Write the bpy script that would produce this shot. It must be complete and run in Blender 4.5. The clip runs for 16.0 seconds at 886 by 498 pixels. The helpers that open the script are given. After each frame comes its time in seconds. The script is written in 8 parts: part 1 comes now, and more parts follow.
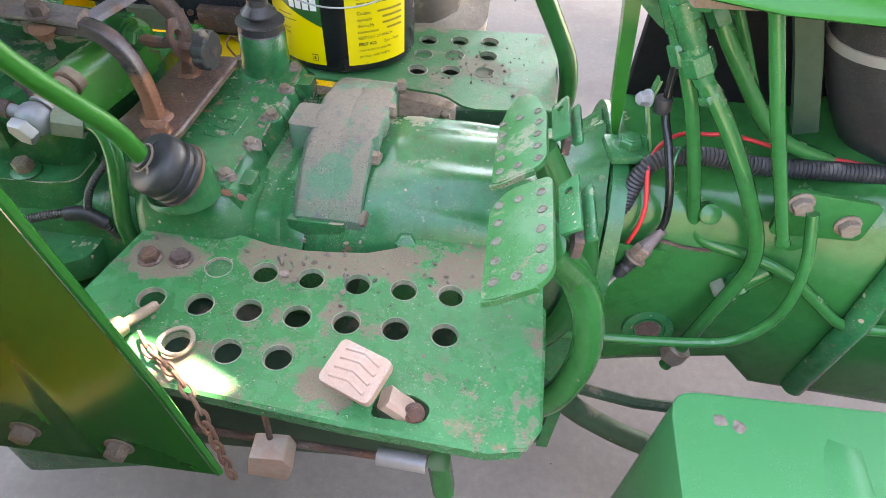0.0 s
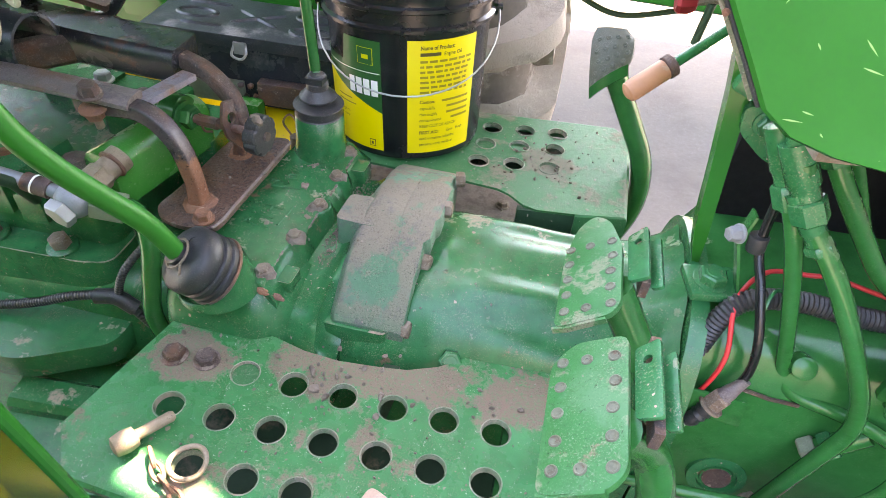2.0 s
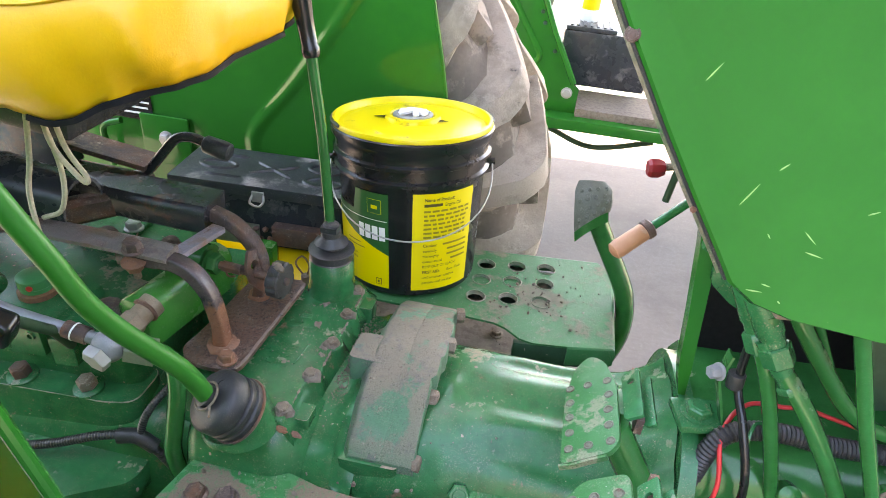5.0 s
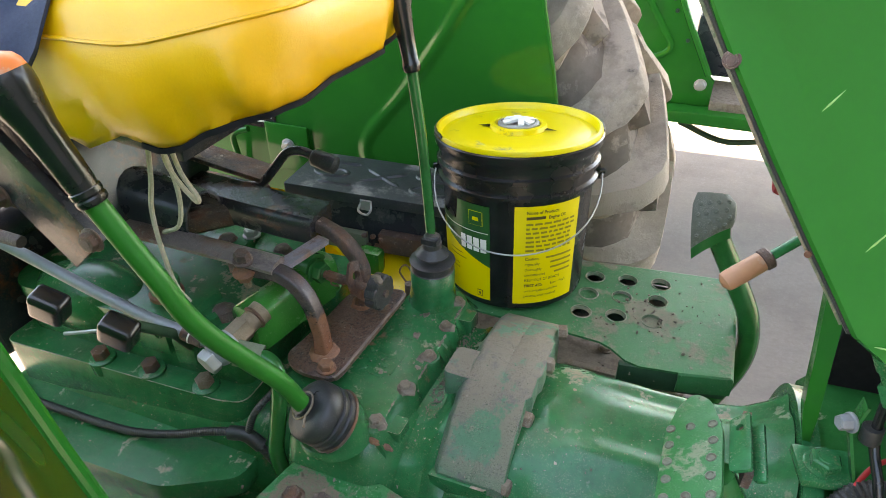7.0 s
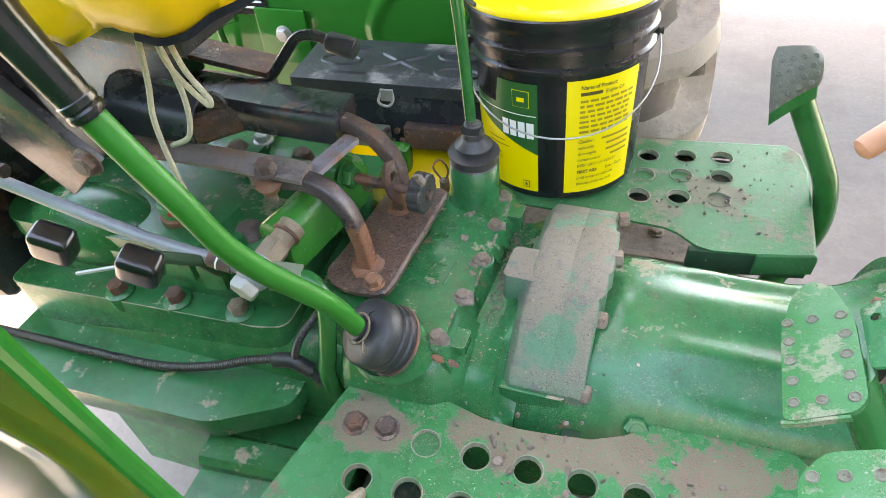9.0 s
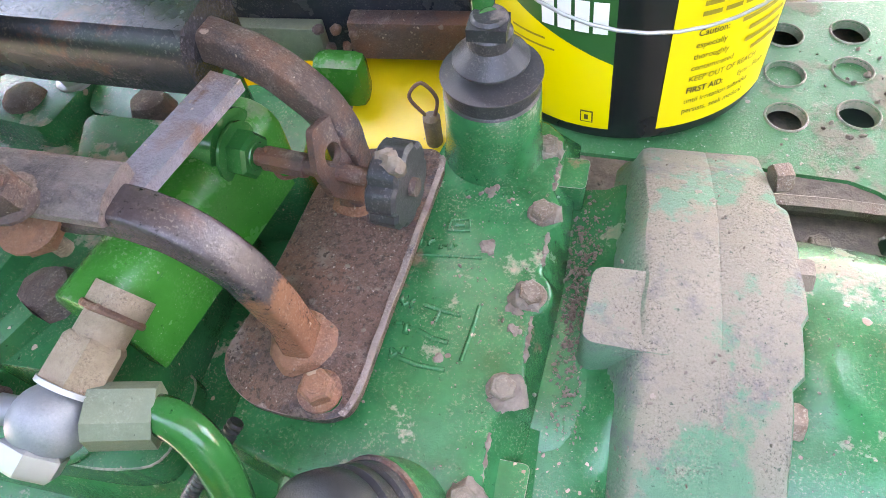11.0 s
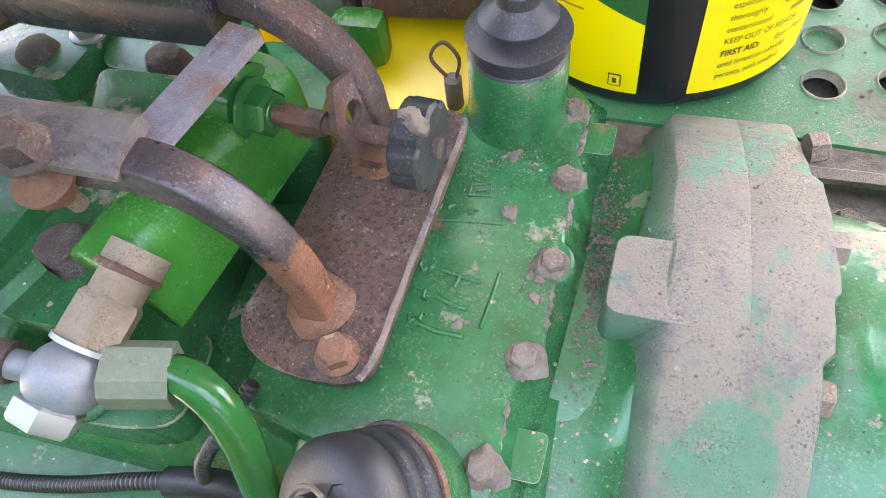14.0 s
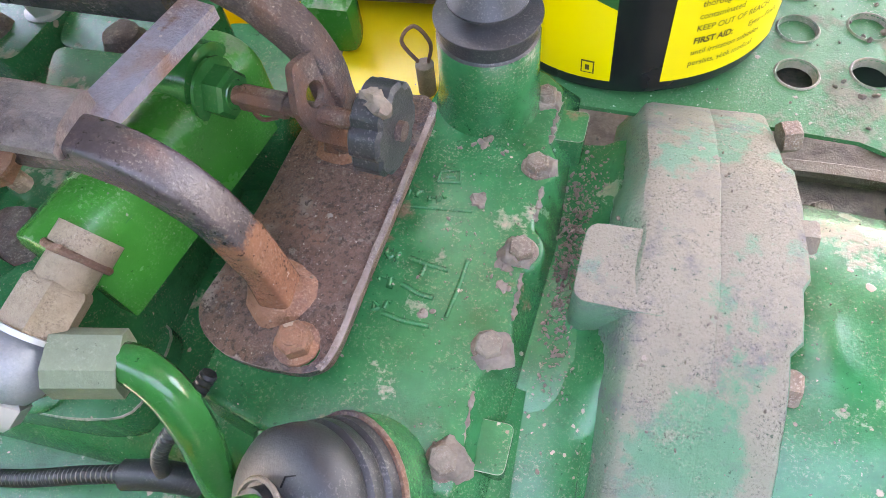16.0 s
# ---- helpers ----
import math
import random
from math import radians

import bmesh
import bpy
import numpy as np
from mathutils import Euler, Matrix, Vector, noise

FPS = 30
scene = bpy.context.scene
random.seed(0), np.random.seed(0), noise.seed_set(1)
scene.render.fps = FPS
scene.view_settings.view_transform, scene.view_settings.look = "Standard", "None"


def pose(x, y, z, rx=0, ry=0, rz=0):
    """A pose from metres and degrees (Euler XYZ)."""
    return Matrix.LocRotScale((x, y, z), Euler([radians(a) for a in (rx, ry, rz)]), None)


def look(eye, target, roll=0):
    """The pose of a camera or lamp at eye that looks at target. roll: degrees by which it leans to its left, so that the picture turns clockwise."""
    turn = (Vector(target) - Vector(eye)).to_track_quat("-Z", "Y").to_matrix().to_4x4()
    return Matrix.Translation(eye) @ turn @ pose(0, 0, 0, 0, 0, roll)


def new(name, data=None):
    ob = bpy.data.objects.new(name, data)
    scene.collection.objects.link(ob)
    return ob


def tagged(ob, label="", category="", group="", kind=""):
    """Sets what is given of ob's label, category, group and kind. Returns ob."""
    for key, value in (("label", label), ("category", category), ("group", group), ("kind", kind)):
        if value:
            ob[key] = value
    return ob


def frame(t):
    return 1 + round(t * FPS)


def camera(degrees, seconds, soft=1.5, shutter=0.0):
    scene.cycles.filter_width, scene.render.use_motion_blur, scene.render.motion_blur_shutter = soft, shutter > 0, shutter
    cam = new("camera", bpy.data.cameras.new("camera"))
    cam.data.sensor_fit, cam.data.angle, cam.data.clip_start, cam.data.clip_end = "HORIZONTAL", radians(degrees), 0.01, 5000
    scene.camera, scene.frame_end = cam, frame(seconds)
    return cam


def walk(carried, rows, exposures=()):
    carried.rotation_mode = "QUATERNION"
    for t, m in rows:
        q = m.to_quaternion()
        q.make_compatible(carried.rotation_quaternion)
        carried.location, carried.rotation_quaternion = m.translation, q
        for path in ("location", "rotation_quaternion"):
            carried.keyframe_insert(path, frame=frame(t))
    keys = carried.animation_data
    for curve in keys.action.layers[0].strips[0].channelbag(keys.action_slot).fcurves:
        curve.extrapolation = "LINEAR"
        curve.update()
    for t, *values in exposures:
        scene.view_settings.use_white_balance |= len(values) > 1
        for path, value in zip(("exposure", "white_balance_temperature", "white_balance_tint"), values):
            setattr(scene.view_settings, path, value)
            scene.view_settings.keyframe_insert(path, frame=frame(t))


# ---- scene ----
cam = camera(70.7, 16.0, soft=0.55)
PATH = [
    (0, (0.007, -0.14, 1.263), (-0.052, 1.235, -0.189), 5.2),
    (0.5, (-0.013, -0.071, 1.264), (-0.191, 1.346, -0.136), 3.7),
    (1, (-0.012, -0.034, 1.258), (-0.213, 1.372, -0.15), 4.6),
    (1.5, (-0.015, -0.027, 1.265), (-0.239, 1.394, -0.125), 4.9),
    (2, (-0.02, -0.024, 1.271), (-0.243, 1.425, -0.089), 5.7),
    (2.5, (-0.01, -0.03, 1.273), (-0.228, 1.422, -0.085), 5.5),
    (3, (-0.017, -0.049, 1.273), (-0.258, 1.406, -0.078), 6.0),
    (3.5, (-0.016, -0.066, 1.283), (-0.237, 1.439, -0.015), 5.8),
    (4, (-0.033, -0.085, 1.295), (-0.249, 1.465, 0.049), 5.4),
    (4.2, (-0.047, -0.085, 1.308), (-0.249, 1.511, 0.119), 5.7),
    (6.3, (-0.055, -0.029, 1.371), (-0.45, 1.629, 0.326), 3.8),
    (6.5, (-0.046, -0.028, 1.372), (-0.519, 1.6, 0.311), 2.6),
    (7, (-0.025, -0.022, 1.369), (-0.63, 1.519, 0.247), -0.5),
    (7.5, (-0.022, -0.034, 1.37), (-0.702, 1.471, 0.243), -1.4),
    (8, (-0.044, -0.066, 1.365), (-0.678, 1.431, 0.2), -1.1),
    (8.2, (-0.055, -0.082, 1.368), (-0.654, 1.394, 0.16), -1.9),
    (10.3, (-0.248, 0.343, 1.119), (-0.676, 1.378, -0.538), -10.7),
    (10.5, (-0.254, 0.36, 1.099), (-0.654, 1.367, -0.582), -11.0),
    (11, (-0.274, 0.395, 1.096), (-0.654, 1.429, -0.572), -10.0),
    (11.5, (-0.281, 0.392, 1.089), (-0.677, 1.36, -0.616), -11.3),
    (12, (-0.28, 0.391, 1.087), (-0.68, 1.334, -0.631), -11.5),
    (12.5, (-0.282, 0.392, 1.088), (-0.682, 1.341, -0.627), -11.2),
    (13, (-0.283, 0.394, 1.088), (-0.683, 1.344, -0.626), -11.2),
    (13.5, (-0.283, 0.394, 1.088), (-0.686, 1.343, -0.626), -11.3),
    (14, (-0.282, 0.396, 1.086), (-0.682, 1.342, -0.63), -11.1),
    (14.5, (-0.283, 0.399, 1.085), (-0.681, 1.344, -0.632), -11.0),
    (15, (-0.28, 0.398, 1.083), (-0.679, 1.342, -0.635), -11.0),
    (15.5, (-0.278, 0.399, 1.081), (-0.663, 1.34, -0.642), -10.4),
    (16, (-0.271, 0.399, 1.074), (-0.624, 1.343, -0.654), -8.7),
]
walk(cam, [(t, look(eye, target, roll)) for t, eye, target, roll in PATH],
     [(0, 4.15, 8900, 22), (4.2, 4.2, 8900, 22), (6.3, 3.3, 9300, 12), (7.5, 3.6, 9300, 12), (8.2, 3.8, 9300, 12), (10.3, 4.78, 8800, 27), (12, 4.82, 8800, 27), (13.5, 4.74, 8800, 27), (16, 4.74, 8800, 27)])
# ---- light ----
world = bpy.data.worlds.new("sky")
scene.world = world
world.use_nodes = True
wn = world.node_tree
for n in list(wn.nodes):
    wn.nodes.remove(n)
w_out = wn.nodes.new("ShaderNodeOutputWorld")
w_bg = wn.nodes.new("ShaderNodeBackground")
w_sky = wn.nodes.new("ShaderNodeTexSky")
SUN_ELEVATION, SUN_AZIMUTH = 60.0, 15.0      # degrees; azimuth from +y towards +x
w_sky.sky_type = "NISHITA"
w_sky.sun_disc = False
w_sky.sun_elevation = radians(SUN_ELEVATION)
w_sky.sun_rotation = radians(SUN_AZIMUTH)
w_bg.inputs[1].default_value = 0.15
wn.links.new(w_sky.outputs[0], w_bg.inputs[0])
wn.links.new(w_bg.outputs[0], w_out.inputs[0])
sun_dir = Vector((math.sin(radians(SUN_AZIMUTH)) * math.cos(radians(SUN_ELEVATION)),
                  math.cos(radians(SUN_AZIMUTH)) * math.cos(radians(SUN_ELEVATION)),
                  math.sin(radians(SUN_ELEVATION))))
sun = new("sun", bpy.data.lights.new("sun", "SUN"))
sun.data.energy, sun.data.angle, sun.data.color = 4.0, radians(0.35), (1.0, 0.95, 0.88)
sun.matrix_world = look(sun_dir * 20, (0, 0, 0))


# ---- materials ----
def mat(name, base, rough=0.5, metal=0.0, grain=0.15, scale=60.0, bump=0.15, coat=0.0,
        dust=0.0, dust_col=(0.42, 0.38, 0.33), dust_scale=9.0, dust_top=0.0,
        spots=0.0, spot_col=(0.16, 0.06, 0.03), spot_scale=14.0, second=None, second_amt=0.0, second_scale=8.0,
        speck=0.0, speck_col=(0.55, 0.52, 0.45), spec=0.5, blobs=(), pits=0.0, grit=0.0, over=None, stain=None, flecks=0.0):
    """A worn surface: base colour with grain, large patches, rust spots, dust that lies on what faces up, bump."""
    m = bpy.data.materials.new(name)
    m.use_nodes = True
    nt = m.node_tree
    b = nt.nodes["Principled BSDF"]
    L = nt.links.new

    def node(kind, **kw):
        n = nt.nodes.new(kind)
        for k, v in kw.items():
            n.inputs[k].default_value = v
        return n

    gm = node("ShaderNodeNewGeometry")
    vec = gm.outputs["Position"]

    def noise_tex(s, detail=5.0, r=0.55):
        n = node("ShaderNodeTexNoise", Scale=s, Detail=detail, Roughness=r)
        L(vec, n.inputs["Vector"])
        return n.outputs["Fac"]

    def ramp(val, lo, hi):
        n = node("ShaderNodeMapRange")
        n.inputs["From Min"].default_value, n.inputs["From Max"].default_value = lo, hi
        L(val, n.inputs["Value"])
        return n.outputs["Result"]

    def mix(fac, a, c):
        n = nt.nodes.new("ShaderNodeMix")
        n.data_type = "RGBA"
        L(fac, n.inputs["Factor"])
        for sock, v in ((n.inputs[6], a), (n.inputs[7], c)):
            if isinstance(v, tuple):
                sock.default_value = (*v[:3], 1)
            else:
                L(v, sock)
        return n.outputs[2]

    def times(a, c):
        n = nt.nodes.new("ShaderNodeMath")
        n.operation = "MULTIPLY"
        for sock, v in zip(n.inputs, (a, c)):
            if isinstance(v, float):
                sock.default_value = v
            else:
                L(v, sock)
        return n.outputs[0]

    fine = noise_tex(scale, 6.0, 0.65)
    dark = tuple(c * (1 - grain) for c in base)
    light = tuple(min(1, c * (1 + grain) + 0.02 * grain) for c in base)
    col = mix(fine, dark, light)
    if second:
        col = mix(times(ramp(noise_tex(second_scale, 6.0, 0.6), 0.48, 0.62), second_amt), col, second)
    cover = None
    if spots:
        f = times(ramp(noise_tex(spot_scale, 8.0, 0.7), 0.66 - 0.25 * spots, 0.72 - 0.2 * spots), 0.9)
        col = mix(f, col, spot_col)
        cover = f
    if speck:
        f = times(ramp(noise_tex(330.0, 4.0, 0.7), 0.75 - 0.14 * speck, 0.79 - 0.14 * speck), 0.8)
        col = mix(f, col, speck_col)
    if dust or dust_top:
        val = noise_tex(dust_scale, 9.0, 0.68)
        for centre, size, amount in blobs:
            sub = nt.nodes.new("ShaderNodeVectorMath")
            sub.operation = "SUBTRACT"
            L(vec, sub.inputs[0])
            sub.inputs[1].default_value = centre
            div = nt.nodes.new("ShaderNodeVectorMath")
            div.operation = "DIVIDE"
            L(sub.outputs[0], div.inputs[0])
            div.inputs[1].default_value = size
            ln = nt.nodes.new("ShaderNodeVectorMath")
            ln.operation = "LENGTH"
            L(div.outputs[0], ln.inputs[0])
            near = node("ShaderNodeMapRange")
            near.inputs["To Min"].default_value, near.inputs["To Max"].default_value = amount, 0.0
            L(ln.outputs["Value"], near.inputs["Value"])
            add = nt.nodes.new("ShaderNodeMath")
            L(val, add.inputs[0])
            L(near.outputs["Result"], add.inputs[1])
            val = add.outputs[0]
        f = times(ramp(val, 0.690 - 0.33 * dust, 0.745 - 0.32 * dust), 0.88)
        if dust_top:
            sep = node("ShaderNodeSeparateXYZ")
            L(gm.outputs["Normal"], sep.inputs[0])
            up = ramp(sep.outputs["Z"], 0.35, 0.95)
            f = times(f, up)
        fg = times(f, ramp(noise_tex(240.0, 3.0, 0.6), 0.2 - 0.15 * dust, 0.62 - 0.3 * min(dust, 1.0)))
        col = mix(fg, col, dust_col)
        cover = fg
    if over:
        o_col, o_scale, o_amt = over
        col = mix(times(ramp(noise_tex(o_scale, 9.0, 0.72), 0.53, 0.66), o_amt), col, o_col)
    if stain:
        s_at, s_size, s_col = stain
        sub = nt.nodes.new("ShaderNodeVectorMath")
        sub.operation = "SUBTRACT"
        L(vec, sub.inputs[0])
        sub.inputs[1].default_value = s_at
        div = nt.nodes.new("ShaderNodeVectorMath")
        div.operation = "DIVIDE"
        L(sub.outputs[0], div.inputs[0])
        div.inputs[1].default_value = s_size
        ln = nt.nodes.new("ShaderNodeVectorMath")
        ln.operation = "LENGTH"
        L(div.outputs[0], ln.inputs[0])
        rough_edge = nt.nodes.new("ShaderNodeMath")
        rough_edge.operation = "MULTIPLY_ADD"
        L(noise_tex(55.0, 6.0, 0.7), rough_edge.inputs[0])
        rough_edge.inputs[1].default_value = 1.2
        L(ln.outputs["Value"], rough_edge.inputs[2])
        col = mix(times(ramp(rough_edge.outputs[0], 1.7, 1.5), 0.85), col, mix(noise_tex(140.0, 5.0, 0.7), tuple(0.7 * c for c in s_col), tuple(1.25 * c for c in s_col)))
    gv = None
    if grit:
        gv = noise_tex(560.0, 4.0, 0.75)
        patchy = ramp(noise_tex(30.0, 6.0, 0.7), 0.42, 0.62)
        col = mix(times(times(ramp(gv, 0.54, 0.62), patchy), 0.70 * grit), col, tuple(min(0.6, 0.03 + 1.12 * c) for c in dust_col))
        col = mix(times(times(ramp(gv, 0.46, 0.38), patchy), 0.80 * grit), col, tuple(0.18 * c for c in dust_col))
    fleck = None
    if flecks:
        # loose flakes and grains of dirt, each with its own size and outline
        warp = node("ShaderNodeTexNoise", Scale=260.0, Detail=3.0, Roughness=0.6)
        L(vec, warp.inputs["Vector"])
        bend = nt.nodes.new("ShaderNodeVectorMath")
        bend.operation = "MULTIPLY_ADD"
        L(warp.outputs["Color"], bend.inputs[0])
        bend.inputs[1].default_value = (0.0045, 0.0045, 0.0045)
        L(vec, bend.inputs[2])
        drift = ramp(noise_tex(13.0, 4.0, 0.6), 0.38, 0.66)
        for v_scale, share in ((105.0, 0.50), (290.0, 0.62)):
            vo = node("ShaderNodeTexVoronoi", Scale=v_scale)
            L(bend.outputs[0], vo.inputs["Vector"])
            chan = node("ShaderNodeSeparateXYZ")
            L(vo.outputs["Color"], chan.inputs[0])
            size = node("ShaderNodeMapRange")
            size.inputs["From Min"].default_value, size.inputs["From Max"].default_value = 1.0 - share * flecks, 1.0
            size.inputs["To Max"].default_value = 0.52
            L(chan.outputs[0], size.inputs["Value"])
            gap = nt.nodes.new("ShaderNodeMath")
            gap.operation = "SUBTRACT"
            L(times(size.outputs["Result"], drift), gap.inputs[0])
            L(vo.outputs["Distance"], gap.inputs[1])
            one = ramp(gap.outputs[0], 0.0, 0.06)
            shade = mix(chan.outputs[1], tuple(0.62 * c for c in dust_col), tuple(min(0.55, 1.2 * c + 0.02) for c in dust_col))
            col = mix(times(one, 0.92), col, shade)
            if fleck is None:
                fleck = one
    if pits:
        col = mix(times(ramp(noise_tex(230.0, 6.0, 0.75), 0.68 - 0.12 * pits, 0.73 - 0.11 * pits), 0.8), col, tuple(c * 0.25 for c in base))
    L(col, b.inputs["Base Color"])
    b.inputs["Metallic"].default_value = metal
    b.inputs["Specular IOR Level"].default_value = spec
    if "Coat Weight" in b.inputs:
        b.inputs["Coat Weight"].default_value = coat
        b.inputs["Coat Roughness"].default_value = 0.12
    rn = node("ShaderNodeMapRange")
    rn.inputs["To Min"].default_value = max(0.03, rough - 0.1)
    rn.inputs["To Max"].default_value = min(1.0, rough + 0.12)
    L(noise_tex(scale * 0.35, 4.0), rn.inputs["Value"])
    rv = rn.outputs["Result"]
    if cover is not None:
        mr = nt.nodes.new("ShaderNodeMix")
        mr.data_type = "FLOAT"
        L(cover, mr.inputs["Factor"])
        L(rv, mr.inputs[2])
        mr.inputs[3].default_value = 0.95
        rv = mr.outputs[0]
    L(rv, b.inputs["Roughness"])
    if bump:
        bn = node("ShaderNodeBump", Strength=min(1.0, bump), Distance=0.0015)
        h = noise_tex(scale * 1.6, 7.0, 0.65)
        wide = nt.nodes.new("ShaderNodeMath")
        wide.operation = "MULTIPLY_ADD"
        L(noise_tex(min(scale, 90.0) * 0.35, 3.0), wide.inputs[0])
        wide.inputs[1].default_value = 1.6
        L(h, wide.inputs[2])
        h = wide.outputs[0]
        if cover is not None:
            ad = nt.nodes.new("ShaderNodeMath")
            ad.operation = "ADD"
            L(h, ad.inputs[0])
            L(cover, ad.inputs[1])
            h = ad.outputs[0]
        if fleck is not None:
            af = nt.nodes.new("ShaderNodeMath")
            af.operation = "ADD"
            L(h, af.inputs[0])
            L(fleck, af.inputs[1])
            h = af.outputs[0]
        if gv is not None:
            ag = nt.nodes.new("ShaderNodeMath")
            ag.operation = "ADD"
            L(h, ag.inputs[0])
            L(times(gv, 1.5 * grit), ag.inputs[1])
            h = ag.outputs[0]
        L(h, bn.inputs["Height"])
        L(bn.outputs[0], b.inputs["Normal"])
    return m


G = (0.008, 0.132, 0.030)
DUSTY = (0.30, 0.28, 0.19)
BROWN = (0.225, 0.145, 0.112)
M_green = mat("green paint", G, 0.16, grain=0.2, scale=55, bump=0.10, spec=0.45, dust=0.25, dust_col=DUSTY, dust_top=1, speck=0.04, pits=0.30, grit=0.14, over=((0.005, 0.080, 0.018), 16.0, 0.6))
M_gloss = mat("glossy green sheet", (0.006, 0.132, 0.018), 0.08, grain=0.05, scale=12, bump=0.012, spec=0.30, speck=0.15, speck_col=(0.4, 0.4, 0.2), second=(0.010, 0.17, 0.021), second_amt=0.4, second_scale=3)
M_cast = mat("dusty green casting", (0.004, 0.132, 0.042), 0.18, grain=0.32, scale=70, bump=0.26, spec=0.50, dust=0.285, dust_col=(0.37, 0.275, 0.205), dust_scale=19,
             dust_top=1, speck=0.18, speck_col=(0.42, 0.43, 0.33), second=(0.012, 0.185, 0.066), second_amt=0.5, second_scale=13, pits=0.6, grit=0.45, flecks=0.15, over=((0.004, 0.078, 0.022), 14.0, 0.7),
             spots=0.12, spot_col=(0.20, 0.12, 0.08), spot_scale=20,
             blobs=(((-0.08, 0.66, 0.71), (0.06, 0.06, 0.05), 0.10), ((-0.60, 0.62, 0.78), (0.15, 0.08, 0.04), 0.08)))
M_caked = mat("caked dirt on green casting", (0.060, 0.185, 0.100), 0.6, grain=0.25, scale=160, bump=0.58, second=(0.105, 0.20, 0.135), second_amt=0.8, second_scale=14,
              dust=0.92, dust_col=(0.240, 0.188, 0.146), dust_scale=15, dust_top=1, speck=0.45, speck_col=(0.44, 0.37, 0.30), pits=0.62, grit=1.0, flecks=0.65, over=((0.112, 0.098, 0.110), 24.0, 0.75),
              blobs=(((-0.185, 0.500, 0.705), (0.040, 0.034, 0.05), -0.16), ((-0.165, 0.575, 0.735), (0.03, 0.05, 0.05), -0.06)))
M_edge = mat("worn dusty casting edge", (0.14, 0.19, 0.115), 0.7, grain=0.4, scale=120, bump=0.6, second=(0.33, 0.27, 0.21), second_amt=0.9, second_scale=34, spots=0.35, spot_col=(0.03, 0.20, 0.07), spot_scale=40, grit=0.7)
M_plate = mat("worn green footplate", (0.009, 0.172, 0.052), 0.26, grain=0.25, scale=70, bump=0.32, dust=0.36, dust_col=BROWN, spec=0.34,
              dust_scale=15, dust_top=1, speck=0.8, spots=0.2, spot_col=(0.27, 0.15, 0.11), spot_scale=14, pits=0.25, second=(0.030, 0.24, 0.084), second_amt=0.6, grit=0.85, flecks=0.30,
              blobs=(((-0.15, 0.392, 0.65), (0.24, 0.060, 0.03), 0.30), ((-0.37, 0.365, 0.65), (0.055, 0.040, 0.03), 0.30), ((0.03, 0.43, 0.65), (0.09, 0.06, 0.03), 0.26), ((-0.13, 0.21, 0.65), (0.07, 0.04, 0.03), 0.22)))
M_plate2 = mat("pale dusty footplate", (0.020, 0.150, 0.052), 0.40, grain=0.2, scale=70, bump=0.35, spec=0.22, dust=0.46, dust_col=(0.22, 0.19, 0.145), dust_scale=8,
               dust_top=1, speck=0.7, pits=0.3, grit=0.7, flecks=0.45, blobs=(((0.0, 0.85, 0.69), (0.06, 0.06, 0.03), 0.2),))
RUSTY = dict(metal=0.15, grain=0.45, scale=170, bump=0.85, dust_top=1, grit=0.7, flecks=0.45)
M_rust = mat("rusty steel", (0.092, 0.056, 0.048), 0.55, second=(0.21, 0.085, 0.045), second_amt=0.8,
             second_scale=17, dust=0.30, dust_col=(0.36, 0.27, 0.22), dust_scale=22, speck=0.5, speck_col=(0.5, 0.4, 0.32), spots=0.34, spot_col=(0.045, 0.040, 0.048), spot_scale=16, pits=0.6, over=((0.25, 0.20, 0.18), 30.0, 0.4), **RUSTY)
M_rustplate = mat("dark rust-brown plate", (0.125, 0.062, 0.042), 0.36, second=(0.235, 0.100, 0.055), second_amt=0.95,
                  second_scale=9, dust=0.36, dust_col=(0.25, 0.19, 0.16), dust_scale=24, speck=0.8, speck_col=(0.5, 0.42, 0.36), spots=0.44, spot_col=(0.030, 0.032, 0.046), spot_scale=11, pits=1.3, over=((0.022, 0.018, 0.020), 75.0, 0.45), **RUSTY)
M_arm = mat("bare steel worn purple-grey with rust", (0.060, 0.046, 0.050), 0.22, second=(0.205, 0.082, 0.046), second_amt=1.0,
            second_scale=8, dust=0.16, dust_col=(0.36, 0.30, 0.26), dust_scale=20, speck=0.25, speck_col=(0.5, 0.43, 0.38), spots=0.46, spot_col=(0.014, 0.014, 0.020), spot_scale=11, pits=0.8, over=((0.24, 0.16, 0.13), 26.0, 0.40), stain=((-0.428, 0.533, 0.765), (0.05, 0.04, 0.048), (0.265, 0.110, 0.060)), **dict(RUSTY, flecks=0.10, grit=0.3, bump=0.35))
M_bar = mat("pale lilac steel with rust patches", (0.215, 0.195, 0.230), 0.34, second=(0.22, 0.120, 0.090), second_amt=1.0, second_scale=20, dust=0.2, dust_col=(0.4, 0.32, 0.28), spots=0.3, spot_col=(0.15, 0.07, 0.05), spot_scale=26, pits=0.4, **RUSTY)
M_valve = mat("bright green paint under dust", (0.012, 0.190, 0.026), 0.24, grain=0.2, scale=60, bump=0.15, spec=0.45, dust=0.46, dust_col=(0.17, 0.22, 0.14), dust_scale=16, dust_top=1, speck=0.5, pits=0.4, grit=0.5, flecks=0.25)
M_flat = mat("worn grey steel with rust", (0.175, 0.136, 0.130), 0.42, second=(0.200, 0.095, 0.060), second_amt=0.95, second_scale=13, dust=0.3, dust_col=(0.34, 0.28, 0.25), dust_scale=20, spots=0.3, spot_col=(0.06, 0.05, 0.055), spot_scale=14, pits=0.6, **RUSTY)
